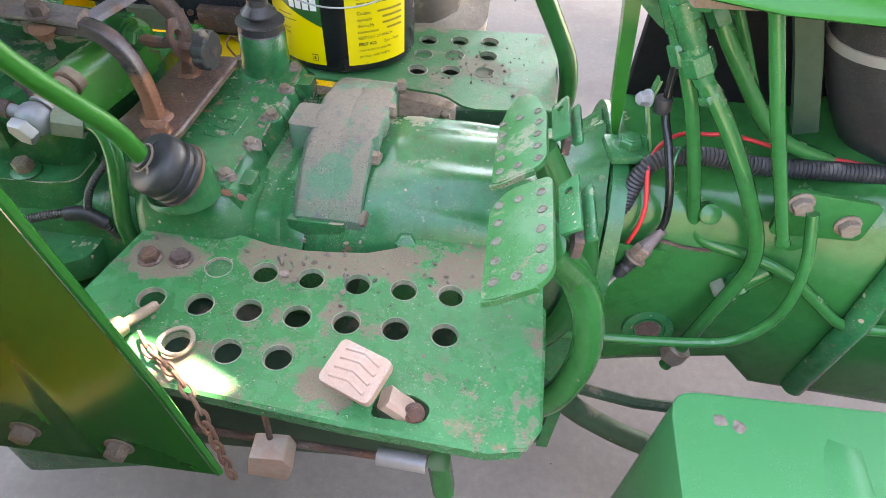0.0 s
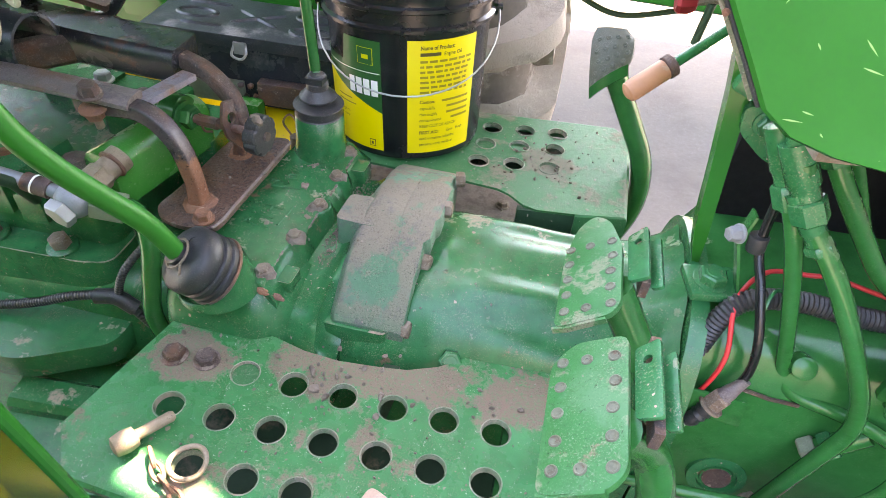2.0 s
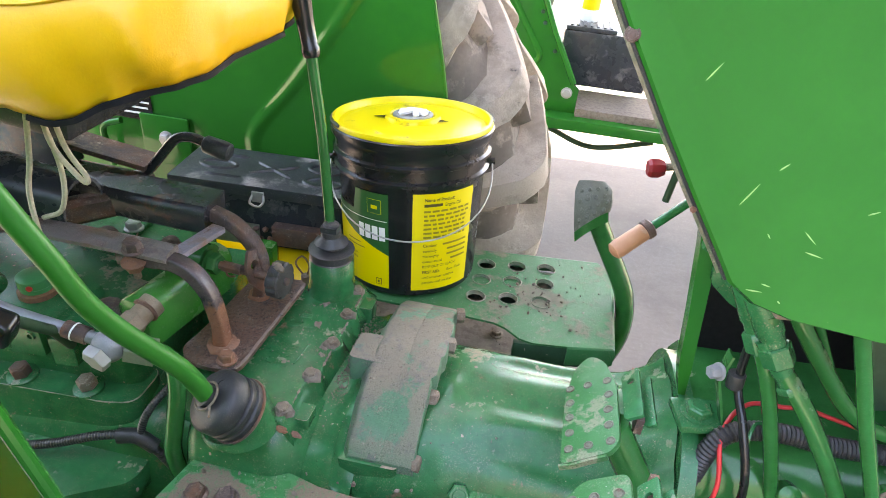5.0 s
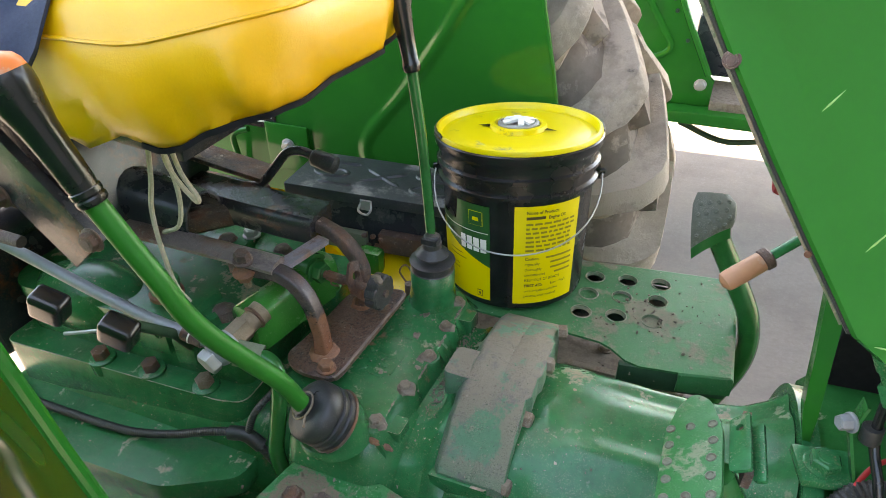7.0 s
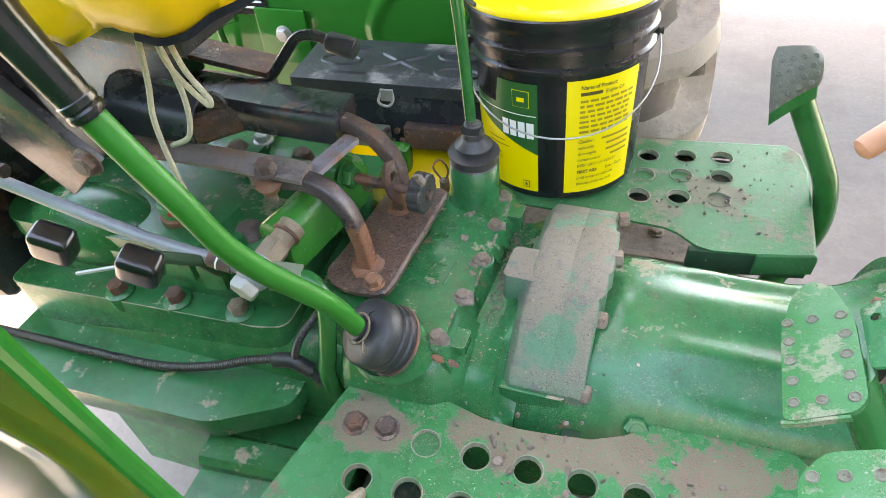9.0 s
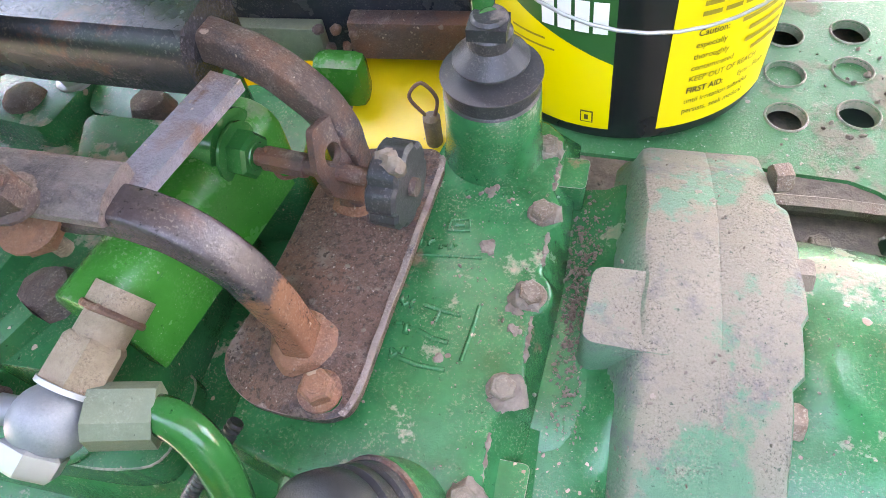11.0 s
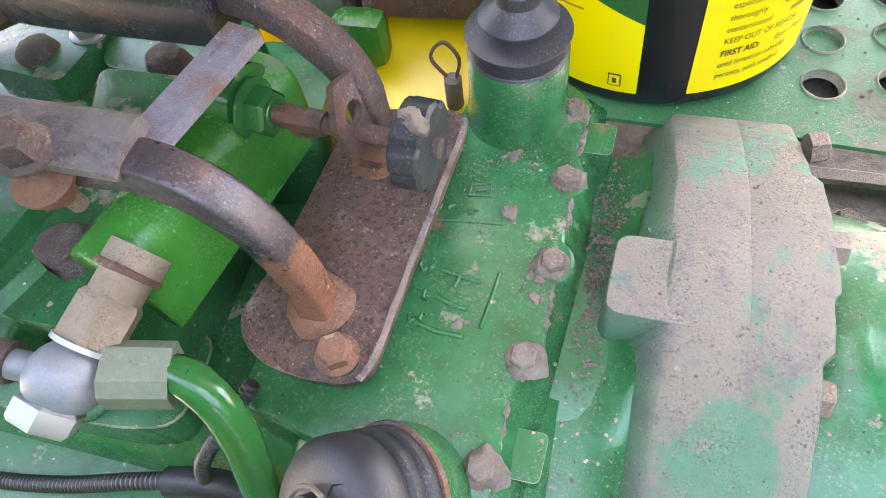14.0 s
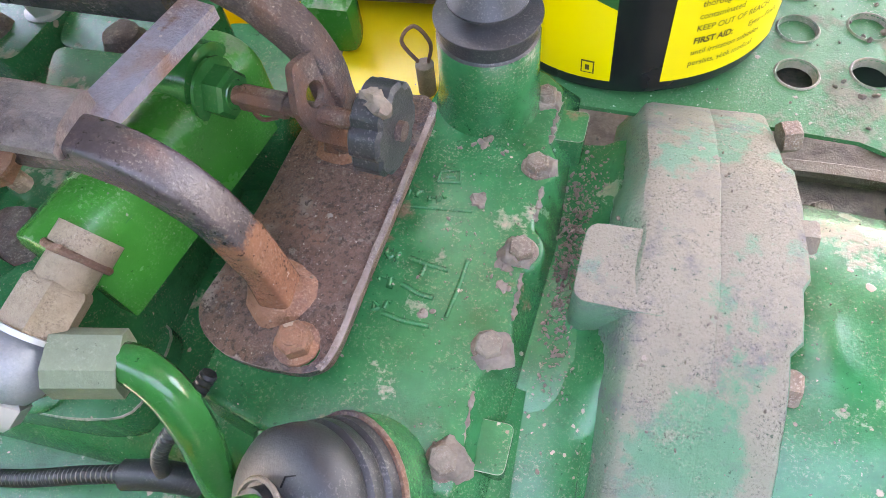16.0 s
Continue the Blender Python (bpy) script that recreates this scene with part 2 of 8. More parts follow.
M_khaki = mat("pale khaki dust over green", (0.17, 0.20, 0.135), 0.6, grain=0.25, scale=120, bump=0.4, spots=0.25, spot_col=(0.03, 0.19, 0.06), spot_scale=30, pits=0.3, grit=0.4)
M_foot = mat("orange rusted steel", (0.27, 0.115, 0.062), 0.65, second=(0.16, 0.085, 0.07), second_amt=0.7, second_scale=24, dust=0.3, dust_col=(0.38, 0.25, 0.18), dust_scale=22, pits=0.4, **RUSTY)
M_worn = mat("pale worn rusty edge", (0.25, 0.185, 0.155), 0.7, metal=0.1, grain=0.4, scale=150, bump=0.7, second=(0.13, 0.085, 0.075), second_amt=0.95, second_scale=45, spots=0.4, spot_col=(0.11, 0.09, 0.10), spot_scale=30, grit=0.8)
M_rustdark = mat("dark steel with rust", (0.024, 0.024, 0.030), 0.24, metal=0.0, grain=0.3, scale=70, bump=0.20, spots=0.44, spot_col=(0.135, 0.048, 0.030),
                 spot_scale=9, dust=0.16, dust_col=(0.22, 0.18, 0.15), dust_top=1, grit=0.4)
M_bolt = mat("rusty dusty bolt", (0.230, 0.182, 0.138), 0.7, metal=0.3, grain=0.35, scale=200, bump=0.6, second=(0.185, 0.100, 0.062), second_amt=0.6, second_scale=30, grit=0.8)
M_steel = mat("bright zinc steel", (0.42, 0.42, 0.41), 0.42, metal=0.55, grain=0.1, scale=120, bump=0.1, dust=0.2)
M_grey = mat("matt silver fitting", (0.25, 0.26, 0.275), 0.48, metal=0.25, grain=0.15, scale=120, bump=0.2, dust=0.3, grit=0.2)
M_brass = mat("dirty brass fitting", (0.33, 0.24, 0.165), 0.6, metal=0.25, grain=0.35, scale=150, bump=0.5, dust=0.5, dust_col=(0.42, 0.34, 0.27), grit=0.8, spots=0.2, spot_col=(0.2, 0.10, 0.07), spot_scale=30)
M_rubber = mat("dusty black rubber", (0.022, 0.023, 0.026), 0.40, grain=0.3, scale=80, bump=0.3, dust=0.30, dust_col=(0.22, 0.20, 0.18), dust_top=1, grit=0.5)
M_black = mat("black plastic", (0.010, 0.010, 0.011), 0.24, grain=0.2, scale=60, bump=0.06, speck=0.15, speck_col=(0.12, 0.12, 0.12))
M_blackbox = mat("black painted sheet", (0.026, 0.029, 0.036), 0.26, grain=0.3, scale=60, bump=0.15, dust=0.34, dust_col=(0.15, 0.145, 0.145), dust_scale=12, speck=0.6, speck_col=(0.2, 0.2, 0.2), grit=0.5)
M_seat = mat("yellow vinyl", (0.76, 0.385, 0.008), 0.38, grain=0.06, scale=260, bump=0.22, coat=0.12)
M_yellow = mat("yellow paint", (0.84, 0.58, 0.012), 0.35, grain=0.06, scale=50, bump=0.06, dust=0.2)
M_label = mat("yellow printed label", (0.82, 0.64, 0.008), 0.32, grain=0.02, scale=30, bump=0.0)
M_lid = mat("yellow plastic lid", (0.78, 0.62, 0.012), 0.34, grain=0.05, scale=30, bump=0.04, spots=0.16, spot_col=(0.20, 0.15, 0.03), spot_scale=16, dust=0.25, dust_col=(0.40, 0.34, 0.16), dust_scale=14, dust_top=1)
M_labelgreen = mat("green printed label", (0.012, 0.10, 0.025), 0.32, grain=0.05, scale=30, bump=0.0)
M_white = mat("white print", (0.82, 0.82, 0.78), 0.45, grain=0.03, scale=30, bump=0.0)
M_ink = mat("dark brown print", (0.075, 0.055, 0.012), 0.5, grain=0.03, scale=30, bump=0.0)
M_inklight = mat("fine brown print", (0.30, 0.225, 0.012), 0.5, grain=0.3, scale=400, bump=0.0)
M_orange = mat("orange plastic", (0.68, 0.16, 0.025), 0.4, grain=0.08, scale=50, bump=0.05, dust=0.2)
M_boot = mat("dusty grey rubber", (0.034, 0.033, 0.035), 0.36, grain=0.3, scale=80, bump=0.3, dust=0.32, dust_col=(0.20, 0.17, 0.15), dust_scale=22, grit=0.6)
M_scratch = mat("pale scratched paint", (0.22, 0.42, 0.13), 0.6, grain=0.3, scale=300, bump=0.1)
M_wood = mat("faded tan grip", (0.42, 0.20, 0.115), 0.55, grain=0.2, scale=60, bump=0.2, dust=0.3)
M_pink = mat("dusty pale rubber pad", (0.46, 0.31, 0.235), 0.75, grain=0.15, scale=110, bump=0.4, dust=0.4, dust_col=(0.48, 0.38, 0.31), grit=0.5, flecks=0.2)
M_red = mat("red insulation", (0.6, 0.03, 0.035), 0.4, grain=0.1, scale=80, bump=0.05, dust=0.15)
M_redknob = mat("dark red knob", (0.28, 0.012, 0.02), 0.4, grain=0.15, scale=80, bump=0.1)
M_pad = mat("dusty green pedal tread", (0.011, 0.150, 0.038), 0.34, grain=0.2, scale=70, bump=0.25, spec=0.3, dust=0.44, dust_col=(0.22, 0.24, 0.155), dust_scale=26, speck=0.35, pits=0.6, grit=0.6, flecks=0.25, second=(0.070, 0.20, 0.090), second_amt=0.7, second_scale=16, spots=0.2, spot_col=(0.2, 0.12, 0.08), spot_scale=30)
M_stud = mat("worn tread crater", (0.130, 0.135, 0.090), 0.6, grain=0.5, scale=260, bump=0.6, spots=0.4, spot_col=(0.13, 0.08, 0.055), spot_scale=60, pits=0.6)
M_shaft = mat("satin green paint", (0.008, 0.165, 0.020), 0.40, grain=0.08, scale=50, bump=0.05, spec=0.30, speck=0.2, speck_col=(0.2, 0.3, 0.12))
M_tread = mat("worn grey-green rubber tread", (0.085, 0.095, 0.072), 0.55, grain=0.3, scale=90, bump=0.5, dust=0.35, dust_col=(0.3, 0.3, 0.25), speck=0.4, grit=0.5)
M_matte = mat("matt black trim and shadow backing", (0.008, 0.008, 0.009), 0.85, grain=0.3, scale=90, bump=0.2, spec=0.15)
M_rope = mat("dirty rope", (0.42, 0.36, 0.26), 0.9, grain=0.4, scale=300, bump=0.9)
M_tyre = mat("dusty tyre rubber", (0.42, 0.335, 0.275), 0.9, grain=0.3, scale=60, bump=0.6, second=(0.15, 0.125, 0.11), second_amt=0.45, second_scale=11,
             dust=0.60, dust_col=(0.50, 0.405, 0.34), dust_scale=6, grit=0.4, spots=0.12, spot_col=(0.07, 0.06, 0.055), spot_scale=22)
M_insert = mat("bare grey rubber", (0.085, 0.080, 0.080), 0.8, grain=0.35, scale=120, bump=0.4, dust=0.35, dust_col=(0.30, 0.25, 0.22))
M_boxlid = mat("dusty grey-black lid", (0.034, 0.038, 0.044), 0.32, grain=0.3, scale=60, bump=0.2, dust=0.44, dust_col=(0.27, 0.26, 0.25), dust_top=1, speck=0.4, grit=0.5)
M_carcass = mat("dusty tyre casing", (0.20, 0.155, 0.13), 0.9, grain=0.3, scale=60, bump=0.4, dust=0.55, dust_col=(0.36, 0.29, 0.25), second=(0.11, 0.09, 0.08), second_amt=0.5, second_scale=7)
M_ground = mat("dusty concrete ground", (0.172, 0.150, 0.135), 0.9, grain=0.2, scale=60, bump=0.5, second=(0.125, 0.108, 0.098), second_amt=0.7, second_scale=2.2, speck=0.25,
               speck_col=(0.36, 0.33, 0.30), grit=0.3)
M_mud = mat("dry mud crumbs", (0.200, 0.158, 0.125), 0.95, grain=0.45, scale=220, bump=0.8, second=(0.115, 0.088, 0.070), second_amt=0.7, second_scale=60, speck=0.4, speck_col=(0.36, 0.30, 0.25))
M_chain = mat("rusty chain steel", (0.20, 0.105, 0.07), 0.7, metal=0.2, grain=0.4, scale=200, bump=0.5)
M_blue = mat("dark blue cloth", (0.02, 0.03, 0.06), 0.9, grain=0.4, scale=300, bump=0.6)
# dark base also paints in shade for what lies below the footplates; dust on top
M_dark = mat("dusty dark green, also for shaded depths", (0.012, 0.05, 0.022), 0.6, grain=0.4, scale=60, bump=0.4, dust=0.5, dust_col=(0.20, 0.155, 0.12), dust_top=1)
M_tank = mat("mint green pressed sheet", (0.025, 0.225, 0.075), 0.40, grain=0.06, scale=30, bump=0.05, dust=0.2, dust_col=(0.2, 0.34, 0.2), dust_top=1, speck=0.3, grit=0.3)
M_wall = mat("grey blocker wall", (0.24, 0.23, 0.21), 0.9, grain=0.1, scale=8, bump=0.2, dust=0.3)
M_roof = mat("grey shade roof", (0.30, 0.30, 0.31), 0.6, grain=0.2, scale=10, bump=0.2)


# ---- mesh helpers ----
def finish(bm, name, material, smooth=35.0, bevel=0.0, segs=2, edge=None):
    if bevel:
        edges = [e for e in bm.edges if len(e.link_faces) == 2 and e.calc_face_angle(0) > radians(40)]
        done = bmesh.ops.bevel(bm, geom=edges, offset=bevel, segments=segs, affect="EDGES", profile=0.6, clamp_overlap=True)
        if edge:
            for f in done["faces"]:
                f.material_index = 1
    bmesh.ops.recalc_face_normals(bm, faces=bm.faces)
    me = bpy.data.meshes.new(name)
    bm.to_mesh(me)
    bm.free()
    me.materials.append(material)
    if edge:
        me.materials.append(edge)
    for p in me.polygons:
        p.use_smooth = True
    me.set_sharp_from_angle(angle=radians(smooth))
    return me


def part(name, bm, material, parent=None, label="", smooth=35.0, bevel=0.0, segs=2, edge=None):
    """One mesh object, under a thing or a part."""
    ob = new(name, finish(bm, name, material, smooth, bevel, segs, edge))
    if parent:
        ob.parent = parent
        ob.matrix_parent_inverse = parent.matrix_world.inverted()
    if label:
        tagged(ob, label)
    return ob


def thing(name, label, category, at=(0, 0, 0), group="", kind=""):
    ob = new(name)
    ob.empty_display_size = 0.05
    ob.location = at
    ob.matrix_world = Matrix.Translation(at)
    return tagged(ob, label, category, group, kind)


def frame_of(d, up=(0, 0, 1)):
    """A turn whose z axis runs along d."""
    d = Vector(d).normalized()
    u = Vector(up)
    if abs(d.dot(u.normalized())) > 0.97:
        u = Vector((1, 0, 0))
    xx = u.cross(d).normalized()
    yy = d.cross(xx)
    return Matrix((xx, yy, d)).transposed()


def box(bm, c, s, rot=(0, 0, 0)):
    m = Matrix.LocRotScale(Vector(c), Euler([radians(a) for a in rot]), Vector(s))
    return bmesh.ops.create_cube(bm, size=1.0, matrix=m)["verts"]


def lathe(bm, profile, at=(0, 0, 0), axis=(0, 0, 1), n=32, cap=True):
    """profile: (radius, height) rows along the axis."""
    t = frame_of(axis)
    at = Vector(at)
    rings = []
    for r, h in profile:
        rings.append([bm.verts.new(at + t @ Vector((r * math.cos(2 * math.pi * i / n), r * math.sin(2 * math.pi * i / n), h))) for i in range(n)])
    for a, c in zip(rings, rings[1:]):
        for i in range(n):
            bm.faces.new((a[i], a[(i + 1) % n], c[(i + 1) % n], c[i]))
    if cap:
        bm.faces.new(list(reversed(rings[0])))
        bm.faces.new(rings[-1])
    return bm


def smooth_path(pts, steps=6):
    """A curve through the points (Catmull-Rom)."""
    p = [Vector(q) for q in pts]
    p = [p[0] * 2 - p[1]] + p + [p[-1] * 2 - p[-2]]
    out = []
    for i in range(1, len(p) - 2):
        a, b, c, d = p[i - 1:i + 3]
        for k in range(steps):
            s = k / steps
            out.append(0.5 * (2 * b + (c - a) * s + (2 * a - 5 * b + 4 * c - d) * s * s + (3 * b - a - 3 * c + d) * s ** 3))
    out.append(p[-2])
    return out


def round_path(pts, r, steps=5):
    """A polyline whose corners are rounded with a bend of about radius r."""
    p = [Vector(q) for q in pts]
    out = [p[0]]
    for a, b, c in zip(p, p[1:], p[2:]):
        k = min(r, (a - b).length * 0.48, (c - b).length * 0.48)
        s, e = b + (a - b).normalized() * k, b + (c - b).normalized() * k
        for i in range(steps + 1):
            t = i / steps
            out.append((1 - t) ** 2 * s + 2 * t * (1 - t) * b + t * t * e)
    out.append(p[-1])
    return out


def sweep(bm, path, section, up=(0, 0, 1), closed=True, cap=True, scale=None, mark=()):
    """section: (x, y) rows carried along the path."""
    path = [Vector(q) for q in path]
    rings = []
    ref = None
    for i, q in enumerate(path):
        d = (path[min(i + 1, len(path) - 1)] - path[max(i - 1, 0)]).normalized()
        if ref is None:
            u = Vector(up)
            if abs(u.dot(d)) > 0.97:
                u = Vector((1, 0, 0))
            ref = (u - d * u.dot(d)).normalized()
        else:
            ref = (ref - d * ref.dot(d)).normalized()
        side = d.cross(ref)
        k = scale[i] if scale else 1.0
        rings.append([bm.verts.new(q + side * x * k + ref * y * k) for x, y in section])
    n = len(section)
    for a, c in zip(rings, rings[1:]):
        for i in range(n if closed else n - 1):
            f = bm.faces.new((a[i], a[(i + 1) % n], c[(i + 1) % n], c[i]))
            if i in mark:
                f.material_index = 1
    if cap and closed:
        bm.faces.new(list(reversed(rings[0])))
        bm.faces.new(rings[-1])
    return bm


def circle(r, n=14):
    return [(r * math.cos(2 * math.pi * i / n), r * math.sin(2 * math.pi * i / n)) for i in range(n)]


def rect(w, h, c=0.0):
    w, h = w / 2, h / 2
    if not c:
        return [(-w, -h), (w, -h), (w, h), (-w, h)]
    return [(-w + c, -h), (w - c, -h), (w, -h + c), (w, h - c), (w - c, h), (-w + c, h), (-w, h - c), (-w, -h + c)]


def tube(path, r, n=14, scale=None):
    return sweep(bmesh.new(), path, circle(r, n), scale=scale)


def slab(outline, z0, z1, holes=(), m=None):
    """A plate of the outline, with round or other openings (each a list of points) right through it."""
    bm = bmesh.new()
    edges = []
    for loop in (outline, *holes):
        vs = [bm.verts.new((x, y, z1)) for x, y in loop]
        edges += [bm.edges.new((a, c)) for a, c in zip(vs, vs[1:] + vs[:1])]
    bmesh.ops.triangle_fill(bm, edges=edges, use_beauty=True, use_dissolve=False)
    bmesh.ops.recalc_face_normals(bm, faces=bm.faces)
    ext = bmesh.ops.extrude_face_region(bm, geom=bm.faces[:])
    for v in ext["geom"]:
        if isinstance(v, bmesh.types.BMVert):
            v.co.z = z0
    if m:
        bmesh.ops.transform(bm, matrix=m, verts=bm.verts)
    return bm


def ring_pts(x, y, r, n=20):
    return [(x + r * math.cos(2 * math.pi * i / n), y + r * math.sin(2 * math.pi * i / n)) for i in range(n)]


def rounded(pts, r, steps=4):
    """A closed outline with rounded corners."""
    out = []
    n = len(pts)
    for i in range(n):
        a, b, c = (Vector((*pts[(i + k) % n], 0)) for k in (-1, 0, 1))
        k = min(r, (a - b).length * 0.45, (c - b).length * 0.45)
        s, e = b + (a - b).normalized() * k, b + (c - b).normalized() * k
        for j in range(steps + 1):
            t = j / steps
            q = (1 - t) ** 2 * s + 2 * t * (1 - t) * b + t * t * e
            out.append((q.x, q.y))
    return out


def loft(sections, cap=True):
    """sections: rows of points, all of one length, joined one to the next; open strips closed by their own loop."""
    bm = bmesh.new()
    rings = [[bm.verts.new(p) for p in s] for s in sections]
    n = len(rings[0])
    for a, c in zip(rings, rings[1:]):
        for i in range(n):
            bm.faces.new((a[i], a[(i + 1) % n], c[(i + 1) % n], c[i]))
    if cap:
        bm.faces.new(list(reversed(rings[0])))
        bm.faces.new(rings[-1])
    return bm


def hexbolt(at, axis=(0, 0, 1), r=0.011, h=0.009, washer=True):
    bm = bmesh.new()
    if washer:
        lathe(bm, [(r * 1.28, -0.001), (r * 1.28, 0.0012), (r * 1.15, 0.002)], at, axis, 16)
    lathe(bm, [(r, 0.002), (r, h * 0.85), (r * 0.86, h)], at, axis, 6)
    lathe(bm, [(r * 0.6, h * 0.98), (r * 0.55, h * 1.06)], at, axis, 12)
    return bm


def jitter(bm, amount, size=0.02):
    for v in bm.verts:
        v.co += noise.noise_vector(v.co / size) * amount
    return bm
# ---- ground, and unseen roof and walls that block light ----
def build_ground():
    bm = bmesh.new()
    n = 60
    vs = {}
    for i in range(n + 1):
        for j in range(n + 1):
            u, v = (i / n * 2 - 1), (j / n * 2 - 1)
            x, y = 60 * u * abs(u) ** 1.6, 60 * v * abs(v) ** 1.6
            vs[i, j] = bm.verts.new((x, y, 0.012 * noise.noise((x * 1.3, y * 1.3, 0))))
    for i in range(n):
        for j in range(n):
            bm.faces.new((vs[i, j], vs[i + 1, j], vs[i + 1, j + 1], vs[i, j + 1]))
    ob = part("ground", bm, M_ground)
    tagged(ob, "grey dusty concrete yard with fine grit", "ground", kind="structure")


build_ground()



def build_blockers():
    """A flat unseen roof added to shade the tractor, open at the sides, with two small gaps for sun; walls and posts
    added with it.
    """
    z = 3.1
    p = Vector((-0.30, 0.215, 0.65)) + sun_dir * ((z - 0.65) / sun_dir.z)
    # gaps cut so that the sun draws its patch on the near footplate
    gaps = [[(p.x - 0.075, p.y + 0.036), (p.x + 0.004, p.y + 0.022), (p.x - 0.014, p.y - 0.016), (p.x - 0.064, p.y - 0.006)],
            [(p.x + 0.018, p.y + 0.016), (p.x + 0.085, p.y - 0.014), (p.x + 0.050, p.y - 0.042), (p.x + 0.000, p.y - 0.020)]]
    b = slab([(-0.75, 0.35), (2.6, 0.35), (2.6, 4.85), (-0.75, 4.85)], z, z + 0.01, gaps)
    tagged(part("shade_roof", b, M_roof), "unseen flat roof added for shade, with gaps for the sun patch", "roof", kind="structure")
    # unseen walls, added to hold back light from the south and east
    b = bmesh.new()
    box(b, (1.0, -6.05, 1.55), (8.0, 0.1, 3.1))
    tagged(part("blocker_south", b, M_wall), "unseen plain grey wall added to block light", "wall", kind="structure")
    b = bmesh.new()
    box(b, (2.65, -2.40, 1.55), (0.1, 7.2, 3.1))
    tagged(part("blocker_east", b, M_wall), "unseen plain grey wall added to block light", "wall", kind="structure")
    for x, y in ((2.54, 0.42), (2.54, 4.78)):
        b = bmesh.new()
        box(b, (x, y, z / 2), (0.1, 0.1, z))
        tagged(part("post", b, M_rustdark, bevel=0.005), "steel post under the added shade roof", "post")


build_blockers()

MID = 0.585          # the tractor's middle line in y


# ---- gearbox and clutch housing ----
def arch(x, half, top, low, round_=2.6, n=26):
    """A tunnel section across the tractor: flat-topped arch from low to top."""
    pts = []
    for i in range(n + 1):
        a = math.pi * (1 - i / n)
        c, s = math.cos(a), math.sin(a)
        yy = MID + half * math.copysign(abs(c) ** (2 / round_), c)
        zz = low + (top - low) * abs(s) ** (2 / round_)
        pts.append((x, yy, zz))
    return pts + [(x, MID + half, low - 0.25), (x, MID - half, low - 0.25)]


housing = thing("gearbox_housing", "dusty green cast iron gearbox and clutch housing of a tractor", "gearbox", (-0.15, MID, 0.35))
rows = [(-0.225, 0.172, 0.697, 0.47, 2.5), (-0.15, 0.170, 0.700, 0.47, 2.9), (-0.10, 0.164, 0.708, 0.48, 2.9), (-0.05, 0.158, 0.712, 0.49, 2.7), (0.03, 0.155, 0.712, 0.49, 2.5),
        (0.09, 0.156, 0.714, 0.49, 2.4), (0.14, 0.160, 0.726, 0.47, 2.4), (0.17, 0.168, 0.745, 0.45, 2.6), (0.185, 0.172, 0.760, 0.44, 2.8)]


def tunnel():
    """The tunnel between the flanges, with soft ridges that grow towards the bell and hollows between them."""
    secs = []
    for k in range(50):
        x = -0.225 + 0.41 * k / 49
        i = max(j for j in range(len(rows) - 1) if rows[j][0] <= x + 1e-9)
        f = (x - rows[i][0]) / (rows[i + 1][0] - rows[i][0])
        row = [a + (c - a) * f for a, c in zip(rows[i], rows[i + 1])]
        sec = arch(*row, n=72)
        grow = max(0.0, min(1.0, (x + 0.13) / 0.16))
        grow = grow * grow * (3 - 2 * grow)
        out = []
        for px, py, pz in sec[:-2]:
            lift = 0.0
            for c, w, h in ((0.522, 0.017, 0.0085), (0.600, 0.026, 0.0050), (0.668, 0.017, 0.0085), (0.470, 0.012, 0.0050)):
                lift += h * math.exp(-((py - c) / w) ** 2)
            lift -= 0.0035 * (math.exp(-((py - 0.558) / 0.016) ** 2) + math.exp(-((py - 0.637) / 0.014) ** 2) + math.exp(-((py - 0.490) / 0.012) ** 2))
            lift += 0.013 * math.exp(-((px + 0.120) / 0.024) ** 2 - ((py - 0.580 + 0.5 * (px + 0.12)) / 0.022) ** 2) * (1.0 / max(grow, 0.05))
            top_side = max(0.0, min(1.0, (pz - 0.60) / 0.05))
            out.append((px, py - (0.004 * top_side * grow if py < 0.48 else 0.0), pz + lift * grow * top_side + 0.0012 * noise.noise((px * 22, py * 22, 3))))
        secs.append(out + sec[-2:])
    return loft(secs)


part("clutch_housing", tunnel(), M_cast, housing, "smooth dusty green tunnel with soft ridges", smooth=60)
b = loft([arch(0.187, 0.176, 0.778, 0.44, 3.0), arch(0.207, 0.176, 0.778, 0.44, 3.0)])
part("bell_flange", b, M_cast, housing, bevel=0.003)
# rear gearbox body under the deck
b = loft([arch(-0.95, 0.165, 0.660, 0.42, 5), arch(-0.45, 0.165, 0.665, 0.42, 5), arch(-0.36, 0.165, 0.690, 0.42, 3.4), arch(-0.27, 0.172, 0.690, 0.43, 3.0), arch(-0.215, 0.172, 0.690, 0.45, 2.6)])
part("gearbox_body", b, M_cast, housing, smooth=50)


def strip(x0, x1, y0, y1, n, top, drop, thick, wave=None):
    """A band laid over the tunnel, from y0 to y1, with its top at top(y)."""
    secs = []
    for i in range(n + 1):
        y = y0 + (y1 - y0) * i / n
        z = top(y)
        a, c = (wave(y) if wave else (x0, x1))
        k = 0.004
        secs.append([(a, y, z - thick), (a, y, z - k), (a + k, y, z), (c - k, y, z), (c, y, z - k), (c, y, z - thick)])
    return loft(secs)


def band_top(y):
    d = (y - 0.60)
    return 0.737 - (3.0 if d < 0 else 1.6) * d * d


# broad dirty flange band over the joint: rounded into the hollow behind, a crease along its middle
def band_edge(y):
    return -0.221 + 0.003 * noise.noise((y * 30, 1, 0))


